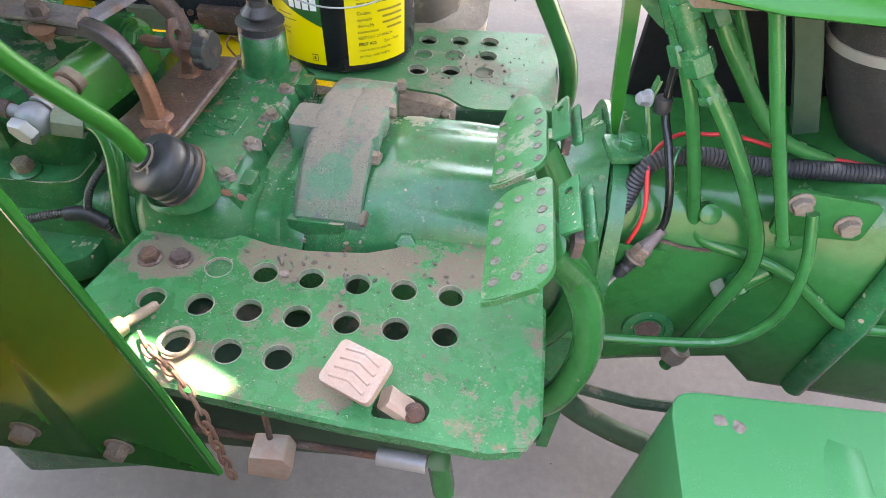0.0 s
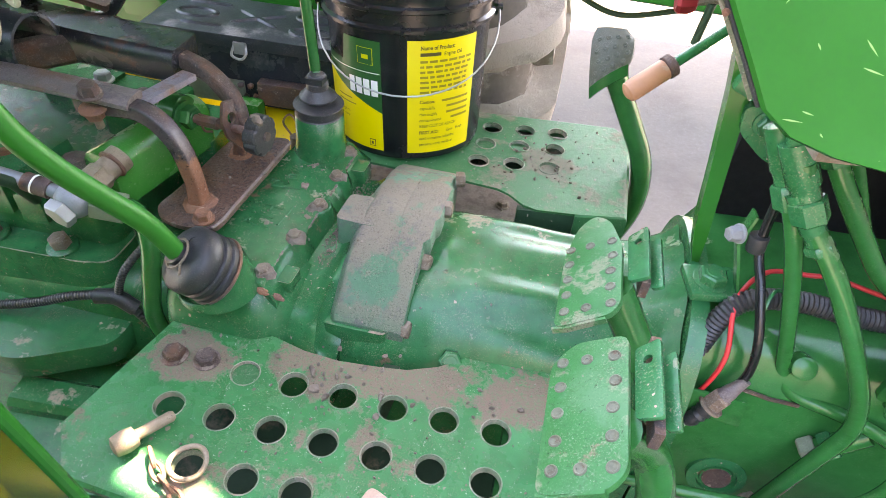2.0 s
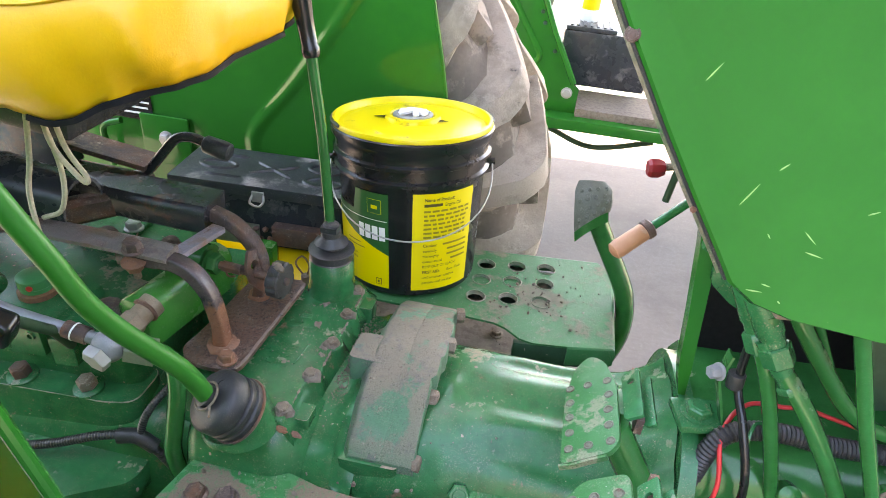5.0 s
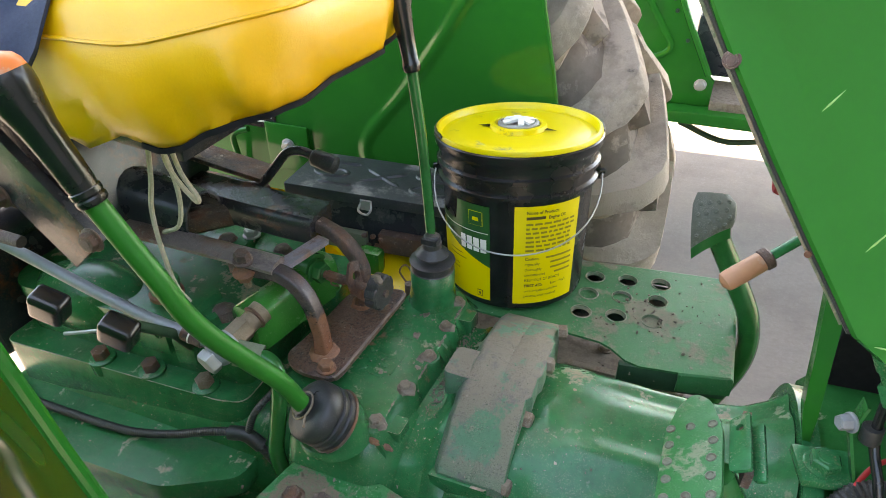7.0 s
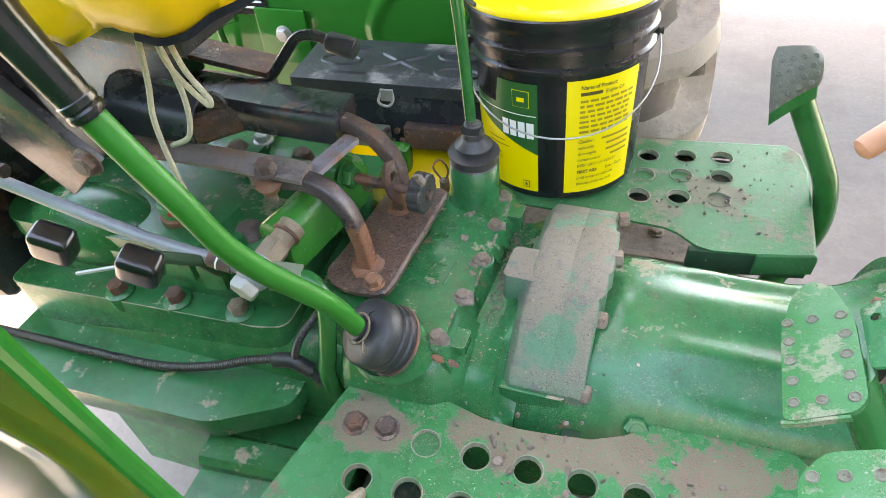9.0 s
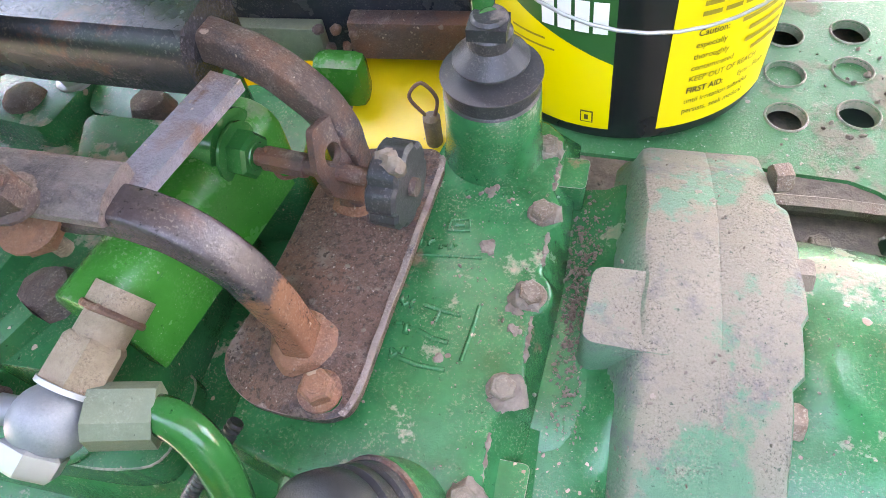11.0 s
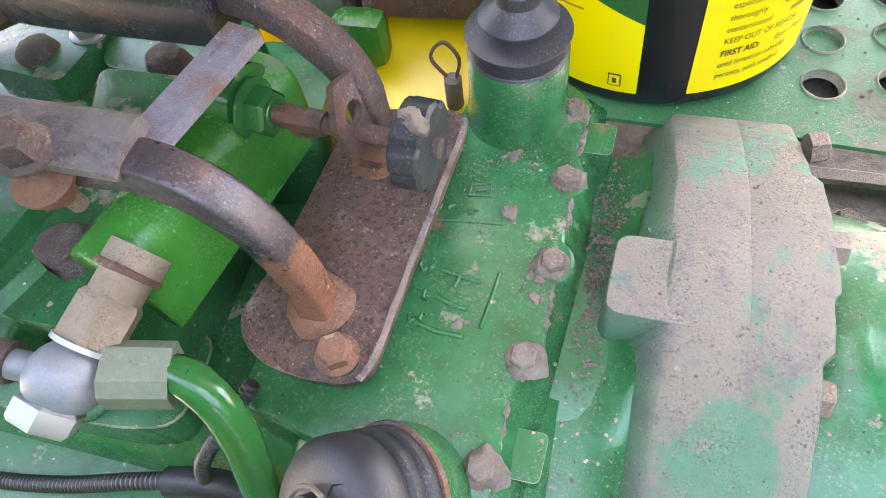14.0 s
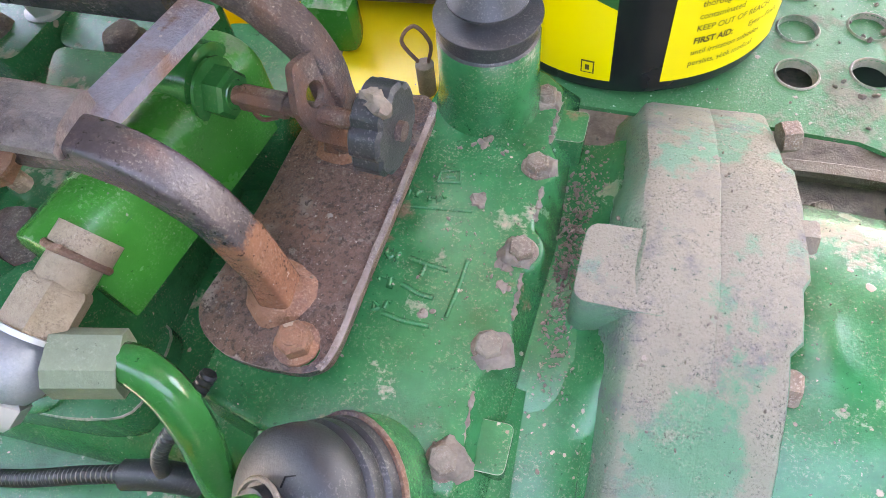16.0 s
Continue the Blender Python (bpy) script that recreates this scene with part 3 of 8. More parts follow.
secs = []
for i in range(41):
    y = 0.4525 + 0.3195 * i / 40
    z = band_top(y) - (0.004 if i == 0 else 0.0)
    a = band_edge(y)
    c = -0.130 + (0.004 if y > 0.60 else 0.0) + (0.003 if 0.56 < y < 0.70 else -0.003) + 0.0012 * noise.noise((y * 60, 5, 0))
    g = -0.178 + 0.006 * (y - 0.44) / 0.3 + 0.0012 * noise.noise((y * 70, 8, 0))
    secs.append([(a - 0.016, y, z - 0.09), (a - 0.016, y, z - 0.034), (a - 0.009, y, z - 0.018), (a - 0.003, y, z - 0.005), (a + 0.001, y, z - 0.0012), (a + 0.006, y, z), (g - 0.0010, y, z), (g, y, z - 0.0005 + 0.0004 * noise.noise((y * 45, 2, 0))), (g + 0.0010, y, z - 0.0001),
                 (c - 0.006, y, z), (c - 0.002, y, z - 0.0016), (c, y, z - 0.006), (c, y, z - 0.09)])
part("flange_band", jitter(loft(secs), 0.0008, 0.012), M_caked, housing, "flange caked with pale dirt", smooth=28)
b = slab(rounded([(-0.236, 0.4485), (-0.156, 0.4485), (-0.146, 0.470), (-0.232, 0.470)], 0.006), 0.56, 0.6630)
part("band_end", jitter(b, 0.0008, 0.02), M_cast, housing, "bright green end of the flange", bevel=0.004, segs=3)
# hollow between the deck and the band
secs = []
for i in range(37):
    y = 0.402 + 0.328 * i / 36
    roll = max(0.0, (0.470 - y) / 0.068)
    k = 0.7 * (y - 0.60) ** 2 + 0.075 * roll ** 3
    a, z = band_edge(y), band_top(max(y, 0.44))
    secs.append([(-0.310, y, 0.560), (-0.310, y, 0.686 - k), (-0.285, y, 0.687 - k), (-0.262, y, 0.688 - k), (a - 0.026, y, 0.691 - k), (a - 0.017, y, 0.698 - k), (a - 0.010, y, min(z - 0.0215, 0.716 - k)), (a + 0.01, y, min(z - 0.03, 0.70 - k)), (a + 0.012, y, 0.560)])
part("hollow", jitter(loft(secs), 0.001, 0.03), M_cast, housing, "dusty green hollow with mud crumbs", smooth=60)
b = slab(rounded([(-0.258, 0.566), (-0.20, 0.564), (-0.20, 0.622), (-0.254, 0.622)], 0.010), 0.66, 0.7335)
part("flange_pad", jitter(b, 0.0006), M_caked, housing, "squared pad caked with dirt", bevel=0.0026, segs=3)
for p, ax in (((-0.130, 0.640, 0.722), (1, 0, 0.1)), ((-0.136, 0.548, 0.703), (1, -0.1, 0.1)), ((-0.129, 0.735, 0.705), (1, 0.2, 0.1)), ((-0.140, 0.466, 0.664), (1, -0.3, 0.2))):
    part("flange_bolt", hexbolt(p, ax, 0.0120, 0.015, False), M_bolt, housing, "dusty hex bolt")
part("side_bolt", hexbolt((-0.070, 0.452, 0.642), (0.1, -0.75, 0.55), 0.015, 0.014), M_cast, housing, "green hex bolt")
b = lathe(bmesh.new(), [(0.03, -0.01), (0.03, 0.004), (0.022, 0.007)], (-0.070, 0.462, 0.634), (0.1, -0.75, 0.55), 24)
part("bolt_boss", b, M_cast, housing)

# selector deck: a flat cover with bosses at its bolts, its side falling to a smooth foot
BOLTS = ((-0.297, 0.736), (-0.293, 0.671), (-0.293, 0.601), (-0.301, 0.532), (-0.313, 0.462))
DECK = [(-0.470, 0.470), (-0.400, 0.452), (-0.340, 0.446), (-0.306, 0.443), (-0.302, 0.458), (-0.305, 0.487), (-0.304, 0.506), (-0.301, 0.518), (-0.290, 0.521), (-0.285, 0.533), (-0.289, 0.545), (-0.290, 0.567), (-0.289, 0.587),
        (-0.279, 0.592), (-0.277, 0.605), (-0.281, 0.615), (-0.287, 0.620), (-0.287, 0.640), (-0.286, 0.657), (-0.279, 0.664), (-0.278, 0.678), (-0.284, 0.688), (-0.289, 0.700), (-0.286, 0.722), (-0.284, 0.750),
        (-0.300, 0.766), (-0.372, 0.770), (-0.385, 0.712), (-0.470, 0.706)]


def deck_cover():
    top = rounded(DECK, 0.005, 3)
    foot = []
    for x, y in top:
        k = max(0.0, min(1.0, (x + 0.345) / 0.03))
        smooth_x = -0.290 + 0.019 * max(0.0, min(1.0, (y - 0.44) / 0.19))
        foot.append((x + (smooth_x - x) * k, y - (0.004 if y < 0.47 else 0.0)))
    mid = [(a[0] * 0.75 + c[0] * 0.25, a[1] * 0.75 + c[1] * 0.25) for a, c in zip(top, foot)]
    b = bmesh.new()
    rings = []
    cx, cy = -0.36, 0.60
    for loop, z, inset in ((foot, 0.655, 0.0), (foot, 0.690, 0.0), (mid, 0.707, 0.0), (top, 0.7135, 0.0), (top, 0.7162, 0.0014), (top, 0.7170, 0.0040)):
        ring = []
        for x, y in loop:
            d = Vector((cx - x, cy - y, 0)).normalized() * inset
            ring.append(b.verts.new((x + d.x, y + d.y, z)))
        rings.append(ring)
    n = len(top)
    for p, q in zip(rings, rings[1:]):
        for i in range(n):
            b.faces.new((p[i], p[(i + 1) % n], q[(i + 1) % n], q[i]))
    b.faces.new(list(reversed(rings[0])))
    bmesh.ops.triangle_fill(b, edges=[b.edges.get((rings[-1][i], rings[-1][(i + 1) % n])) for i in range(n)], use_beauty=True)
    return b


part("selector_deck", deck_cover(), M_cast, housing, "green cover cast with raised lettering", smooth=48)
# low cast lugs on the wall under the deck's edge
for c, w, h, ztop in (((-0.272, 0.720), 0.018, 0.030, 0.7085), ((-0.288, 0.478), 0.018, 0.030, 0.7040)):
    out = [(c[0] - w, c[1] - h / 2), (c[0] + w * 0.45, c[1] - h / 2), (c[0] + w * 0.55, c[1] + h / 2), (c[0] - w, c[1] + h / 2)]
    part("deck_lug", slab(rounded(out, 0.005), 0.665, ztop), M_cast, housing, "cast lug on the deck's side", bevel=0.0028, segs=3, edge=M_edge)
rng_b = random.Random(21)
for x, y in BOLTS:
    part("deck_bolt", jitter(hexbolt((x, y, 0.717), (rng_b.uniform(-0.05, 0.05), rng_b.uniform(-0.05, 0.05), 1), 0.0088, 0.0084), 0.0010, 0.006), M_bolt, housing, "dirt-caked hex bolt")
    b = lathe(bmesh.new(), [(0.0128, -0.002), (0.0120, 0.0010), (0.0104, 0.0032), (0.0086, 0.0042)], (x + rng_b.uniform(-0.001, 0.003), y + rng_b.uniform(-0.002, 0.002), 0.7165), n=36)
    for v in b.verts:
        v.co += noise.noise_vector(v.co * 130) * 0.0042 + noise.noise_vector(v.co * 420) * 0.0012
    part("caked_dirt", b, M_mud, housing, "crust of dry mud", smooth=40)
# dry dirt that clings along the deck's edge
for (x0, y0), (x1, y1), w in (((-0.2880, 0.626), (-0.2870, 0.655), 0.0030), ((-0.2905, 0.552), (-0.2900, 0.586), 0.0026), ((-0.3055, 0.470), (-0.3045, 0.504), 0.0024), ((-0.2875, 0.694), (-0.2860, 0.724), 0.0030)):
    path = [Vector((x0 + (x1 - x0) * k / 24, y0 + (y1 - y0) * k / 24, 0.7165)) for k in range(25)]
    sc = [0.25 + 0.75 * abs(math.sin(k * 0.13 * math.pi)) * (0.6 + 0.6 * noise.noise((k * 0.5, y0 * 40, 0))) for k in range(25)]
    b = sweep(bmesh.new(), path, [(w * math.cos(a), 0.38 * w * math.sin(a)) for a in (k * math.pi / 5 for k in range(10))], scale=[max(0.12, v) for v in sc])
    for v in b.verts:
        v.co += noise.noise_vector(v.co * 300) * 0.0016
    part("caked_dirt", b, M_mud, housing, "crust of dry mud", smooth=30)
# rounded shoulder of the casting under the deck's near end
secs = []
for x, drop, pull in ((-0.432, 0.012, 0.010), (-0.425, 0.004, 0.004), (-0.412, 0.0, 0.001), (-0.360, 0.0, 0.0), (-0.322, 0.0, 0.001), (-0.310, 0.004, 0.002), (-0.300, 0.013, 0.004), (-0.290, 0.022, 0.007), (-0.275, 0.030, 0.012)):
    secs.append([(x, y + (pull if y < 0.46 else 0.0), z - (drop if z > 0.63 else 0.0)) for y, z in ((0.402, 0.560), (0.404, 0.620), (0.408, 0.655), (0.416, 0.680), (0.428, 0.698), (0.443, 0.709), (0.458, 0.7135), (0.480, 0.7155), (0.520, 0.7158), (0.520, 0.560))])
part("deck_shoulder", jitter(loft(secs), 0.0008, 0.03), M_cast, housing, "smooth rounded green casting", smooth=70)
# bare rusty chips at the deck's corner
for x, y, r in ((-0.306, 0.4395, 0.0075), (-0.288, 0.444, 0.006)):
    b = lathe(bmesh.new(), [(1.0, 0.0), (0.85, 0.10), (0.1, 0.12)], (0, 0, 0), n=20)
    for v in b.verts:
        k = 1 + 0.5 * noise.noise((v.co.x * 1.6 + x * 90, v.co.y * 1.6, 2))
        v.co = Vector((v.co.x * r * k * 1.3, v.co.y * r * k * 0.6, v.co.z * r))
    bmesh.ops.transform(b, matrix=Matrix.Translation((x, y, 0.7068 if x < -0.3 else 0.6975)) @ Euler((radians(38), radians(8 if x < -0.3 else 30), 0)).to_matrix().to_4x4(), verts=b.verts)
    part("rust_chip", b, M_foot, housing, "bare rusty chip in the paint", smooth=60)
# ---- near footplate ----
def footplate_near():
    z = 0.65
    inner = [(-0.415, 0.418), (-0.34, 0.422), (-0.285, 0.420), (-0.245, 0.410), (-0.20, 0.407), (-0.155, 0.411), (-0.117, 0.416), (-0.081, 0.431), (-0.045, 0.458), (-0.009, 0.474), (0.03, 0.478), (0.085, 0.47)]
    out = inner + [(0.118, 0.44), (0.117, 0.30), (0.113, 0.19), (0.100, 0.170), (0.06, 0.163), (-0.10, 0.172), (-0.29, 0.19), (-0.42, 0.20), (-0.455, 0.25)]
    holes = []
    grid = [(-0.298 + 0.0598 * i, 0.361) for i in range(6)] + [(-0.3595 + 0.0599 * i, 0.300) for i in range(7)] + [(-0.303 + 0.0585 * i, 0.240) for i in range(3)]
    for x, y in grid:
        holes.append(ring_pts(x, y, 0.0162, 22))
    slot = rounded([(-0.070, 0.182), (-0.010, 0.182), (-0.004, 0.203), (-0.026, 0.215), (-0.066, 0.209)], 0.010)
    holes.append(slot)
    t = thing("footplate", "worn green steel footplate with round holes, dirt and rust", "footplate", (-0.15, 0.3, 0.62))
    part("plate", slab(out, z - 0.004, z, holes), M_plate, t, bevel=0.0)
    for x, y in grid:
        b = lathe(bmesh.new(), [(0.0152, -0.007), (0.0159, -0.001), (0.0165, 0.0005), (0.0172, 0.0006), (0.0179, 0.0001), (0.0179, -0.003)], (x, y, z), n=24, cap=False)
        part("hole_collar", b, M_edge, t)
    part("hole_plug", lathe(bmesh.new(), [(0.0155, -0.010), (0.0155, -0.003), (0.012, -0.0025)], (*grid[0], z), n=20), M_plate2, t, "dusty closed disc")
    # folded edge
    edge = [(0.118, 0.36, z), (0.117, 0.30, z), (0.113, 0.195, z), (0.098, 0.171, z), (0.06, 0.163, z), (-0.10, 0.172, z), (-0.29, 0.19, z), (-0.42, 0.20, z)]
    b = sweep(bmesh.new(), edge, [(0, 0), (0.004, -0.002), (0.006, -0.008), (0.006, -0.034), (0.003, -0.034), (0.001, -0.008), (-0.004, -0.003)], up=(0, 0, 1))
    part("folded_edge", b, M_plate, t)
    for x, y in ((-0.388, 0.362), (-0.349, 0.366)):
        part("plate_bolt", hexbolt((x, y, z), (0, 0, 1), 0.0125, 0.012), M_rust, t, "rusty hex bolt")
    return t


footplate_near()


# ---- far footplate ----
def footplate_far():
    z = 0.69
    out = [(0.110, 0.995), (0.128, 0.975), (0.135, 0.93), (0.130, 0.742), (0.057, 0.727), (0.0, 0.720), (-0.021, 0.726), (-0.046, 0.746), (-0.065, 0.754), (-0.11, 0.757),
           (-0.15, 0.762), (-0.22, 0.757), (-0.30, 0.76), (-0.36, 0.79), (-0.40, 0.93), (-0.30, 0.945), (-0.132, 0.967), (0.02, 0.985)]
    grid = [(-0.1, 0.924), (-0.043, 0.933), (0.013, 0.941), (-0.103, 0.871), (-0.047, 0.881), (0.012, 0.890), (-0.106, 0.818), (-0.049, 0.827), (0.008, 0.833)]
    t = thing("footplate", "pale dusty green footplate with nine collared holes", "footplate", (-0.1, 0.86, 0.66))
    part("plate", slab(out, z - 0.004, z, [ring_pts(x, y, 0.0155, 22) for x, y in grid]), M_plate2, t)
    for x, y in grid:
        b = lathe(bmesh.new(), [(0.0146, -0.007), (0.0153, -0.001), (0.0160, 0.0012), (0.0168, 0.0014), (0.0179, 0.0002), (0.0179, -0.003)], (x, y, z), n=24, cap=False)
        part("hole_collar", b, M_edge, t)
    edge = [(0.057, 0.727, z), (0.130, 0.742, z), (0.135, 0.93, z), (0.128, 0.975, z), (0.110, 0.995, z), (0.02, 0.985, z), (-0.132, 0.967, z), (-0.30, 0.945, z)]
    b = sweep(bmesh.new(), edge, [(0, 0), (0.004, -0.002), (0.006, -0.008), (0.006, -0.034), (0.003, -0.034), (0.001, -0.008), (-0.004, -0.003)], up=(0, 0, 1))
    part("folded_edge", b, M_plate2, t)
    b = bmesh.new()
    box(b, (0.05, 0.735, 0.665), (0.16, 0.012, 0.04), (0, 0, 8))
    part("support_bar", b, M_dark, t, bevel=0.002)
    # added dark sheet on two hangers, makes the open holes read as shaded
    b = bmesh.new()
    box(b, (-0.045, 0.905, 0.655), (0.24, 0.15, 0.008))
    part("hole_backing", b, M_dark, t, "dark sheet added so the holes look shaded", bevel=0.002)
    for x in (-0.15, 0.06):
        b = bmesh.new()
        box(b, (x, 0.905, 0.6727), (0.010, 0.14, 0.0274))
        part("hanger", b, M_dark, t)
    # discs that close some of the holes from below
    for k in (3, 4, 8):
        x, y = grid[k]
        part("hole_plug", lathe(bmesh.new(), [(0.0152, -0.010), (0.0152, -0.004), (0.012, -0.0035)], (x, y, z), n=20), M_plate2, t, "dusty closed disc")


footplate_far()


# ---- pail ----
def pail():
    base, top = Vector((-0.241, 0.888, 0.6845)), Vector((-0.257, 0.911, 0.960))
    ax = (top - base).normalized()
    h = (top - base).length
    t = thing("oil_pail", "black plastic oil pail with yellow lid and green and yellow label", "pail", base)
    r0, r1 = 0.1185, 0.1285
    rr = lambda z: r0 + (r1 - r0) * z / h
    prof = [(0.100, 0.004), (0.108, 0.0), (0.116, 0.002), (r0, 0.008), (rr(0.20), 0.20), (rr(0.20) + 0.001, 0.2015), (rr(0.20) + 0.007, 0.2035), (rr(0.21) + 0.007, 0.2085), (rr(0.21) + 0.002, 0.212),
            (rr(0.228) + 0.002, 0.228), (rr(0.23) + 0.008, 0.231), (rr(0.235) + 0.008, 0.236), (rr(0.24) + 0.003, 0.239), (rr(0.25) + 0.003, 0.252), (0.1340, h - 0.018), (0.1370, h - 0.014), (0.1380, h - 0.003), (0.1355, h - 0.001), (0.131, h - 0.008)]
    part("body", lathe(bmesh.new(), prof, base, ax, 96), M_black, t, "glossy black plastic body", smooth=40)
    lid = [(0.134, h - 0.004), (0.1358, h + 0.002), (0.1340, h + 0.0065), (0.1295, h + 0.0070), (0.1270, h + 0.003), (0.1245, h - 0.004), (0.1170, h - 0.0045), (0.1090, h - 0.0010), (0.096, h + 0.001), (0.06, h + 0.002), (0.047, h + 0.002), (0.045, h + 0.009), (0.0385, h + 0.010), (0.036, h + 0.004)]
    lid_ob = part("lid", lathe(bmesh.new(), lid, base, ax, 96), M_lid, t, "bright yellow plastic lid with grime", smooth=40)
    tt = frame_of(ax)
    part("spout", lathe(bmesh.new(), [(0.034, h + 0.003), (0.034, h + 0.010), (0.028, h + 0.012), (0.027, h + 0.009)], base, ax, 40), M_steel, lid_ob, "crumpled foil spout cap")
    b = bmesh.new()
    for a in (0.4, 1.2, 2.2):
        sweep(b, [base + tt @ Vector((0.026 * math.cos(a), 0.026 * math.sin(a), h + 0.012)), base + tt @ Vector((0.0, 0.004, h + 0.017)), base + tt @ Vector((-0.026 * math.cos(a), -0.026 * math.sin(a), h + 0.012))], rect(0.010, 0.004))
    part("spout_tab", b, M_white, lid_ob, "white plastic pull tab")

    # the label, wrapped on the body: azimuth in degrees from -y towards +x
    def wrap(u, z, off=0.0008):
        a = radians(-90 + u)
        r = rr(z) + off
        return base + Matrix.Identity(3) @ (tt0 @ Vector((r * math.cos(a), r * math.sin(a), z)))

    lean = Vector((0, 0, 1)).rotation_difference(ax).to_matrix()
    tt0 = lean

    def patch(u0, u1, z0, z1, off, n=16, top=None):
        bm = bmesh.new()
        prev = None
        for i in range(n + 1):
            u = u0 + (u1 - u0) * i / n
            zt = top(u) if top else z1
            cur = (bm.verts.new(wrap(u, z0, off)), bm.verts.new(wrap(u, zt, off)))
            if prev:
                bm.faces.new((prev[0], cur[0], cur[1], prev[1]))
            prev = cur
        return bm

    return t, wrap, patch, base, tt0, rr


pail_parts = pail()

# ---- far wheel, near wheel ----
def wheel(y_in, y_out, name, casing, rim_k, lugs, inserts):
    """A tractor drive wheel with chevron lugs; the axle at x -0.64, z 0.645."""
    c = Vector((-0.64, 0, 0.645))
    s = 1 if y_out > y_in else -1
    w = abs(y_out - y_in)
    t = thing(name, "large dusty tractor drive wheel with chevron lugs and yellow rim", "wheel", (c.x, (y_in + y_out) / 2, 0.03))
    prof = [(0.42 * rim_k, 0.05 * w), (0.44 * rim_k, 0.02 * w), (0.49, 0.0), (0.54, 0.04 * w), (0.575, 0.12 * w), (0.59, 0.3 * w), (0.595, 0.5 * w), (0.59, 0.7 * w), (0.575, 0.88 * w), (0.54, 0.96 * w), (0.49, w), (0.44 * rim_k, 0.98 * w), (0.42 * rim_k, 0.95 * w)]
    tyre = part("tyre", lathe(bmesh.new(), prof, (c.x, y_in, c.z), (0, s, 0), 72, cap=False), casing, t, "dusty worn rubber tyre", smooth=40)
    n = 20
    for k in range(2 * n):
        a0 = 2 * math.pi * (k / 2) / n
        side = k % 2
        secs = []
        for j in range(13):
            f = j / 12
            v = (-0.035 if side else 1.035) + (0.60 if side else -0.60) * f      # from the shoulder to past the middle
            ang = a0 + 0.20 * f + 0.10 * f * f
            sh = max(-0.04, min(v, 1 - v))
            r = 0.592 - 0.060 * max(0.0, 1 - sh / 0.15) ** 1.5
            if j == 0:
                r -= 0.05
            wd = 0.017 + 0.012 * (1 - f) ** 1.5
            hgt = 0.052
            row = []
            for rad, d in ((r - 0.014, -1.9), (r + 0.004, -1.45), (r + hgt * 0.55, -1.14), (r + hgt * 0.97, -0.98), (r + hgt, -0.90), (r + hgt, 0.90), (r + hgt * 0.97, 0.98), (r + hgt * 0.55, 1.14), (r + 0.004, 1.45), (r - 0.014, 1.9)):
                da = d * wd / 0.6
                row.append((c.x + rad * math.cos(ang + da), y_in + s * w * v, c.z + rad * math.sin(ang + da)))
            secs.append(row)
        part("lug", loft(secs), lugs, tyre, "dusty rubber lug", smooth=28)
        # stepped insert between two lugs
        v = 0.30 if side else 0.70
        ang = a0 + 0.16 + math.pi / n
        rows2 = []
        for dv, wid, rad in ((-0.105, 0.8, 0.595), (-0.090, 1.1, 0.622), (0.090, 1.3, 0.626), (0.105, 1.0, 0.600)):
            rows2.append([(c.x + (rad + dr) * math.cos(ang + (dv if side else -dv) * 0.5 + d * wid), y_in + s * w * (v + dv), c.z + (rad + dr) * math.sin(ang + (dv if side else -dv) * 0.5 + d * wid)) for d, dr in ((-0.045, -0.03), (-0.036, 0.0), (0.036, 0.0), (0.045, -0.03))])
        part("lug_insert", loft(rows2), inserts, tyre, "grey stepped rubber insert", bevel=0.003)
    rim = [(0.10, 0.30 * w), (0.22, 0.30 * w), (0.34, 0.42 * w), (0.38, 0.42 * w), (0.40, 0.08 * w), (0.430, 0.03 * w), (0.430, 0.09 * w), (0.405, 0.13 * w), (0.405, 0.88 * w), (0.430, 0.9 * w), (0.430, 0.96 * w), (0.40, 0.92 * w), (0.385, 0.50 * w), (0.34, 0.47 * w), (0.22, 0.35 * w), (0.10, 0.35 * w)]
    part("rim", lathe(bmesh.new(), [(r * rim_k, d) for r, d in rim], (c.x, y_in, c.z), (0, s, 0), 56), M_yellow, t, "yellow painted steel rim", smooth=35)
    return t


wheel(1.13, 1.47, "rear_wheel", M_carcass, 1.0, M_tyre, M_carcass)
# near wheel stays unseen: dark tyre and shrunken rim shape the fender's reflection
wheel(-0.068, -0.41, "rear_wheel", M_rubber, 0.62, M_insert, M_insert)


# ---- fenders ----
FEN = [(-0.202, 0.655), (-0.222, 0.80), (-0.243, 0.92), (-0.262, 1.02), (-0.283, 1.11), (-0.300, 1.20), (-0.312, 1.255)]


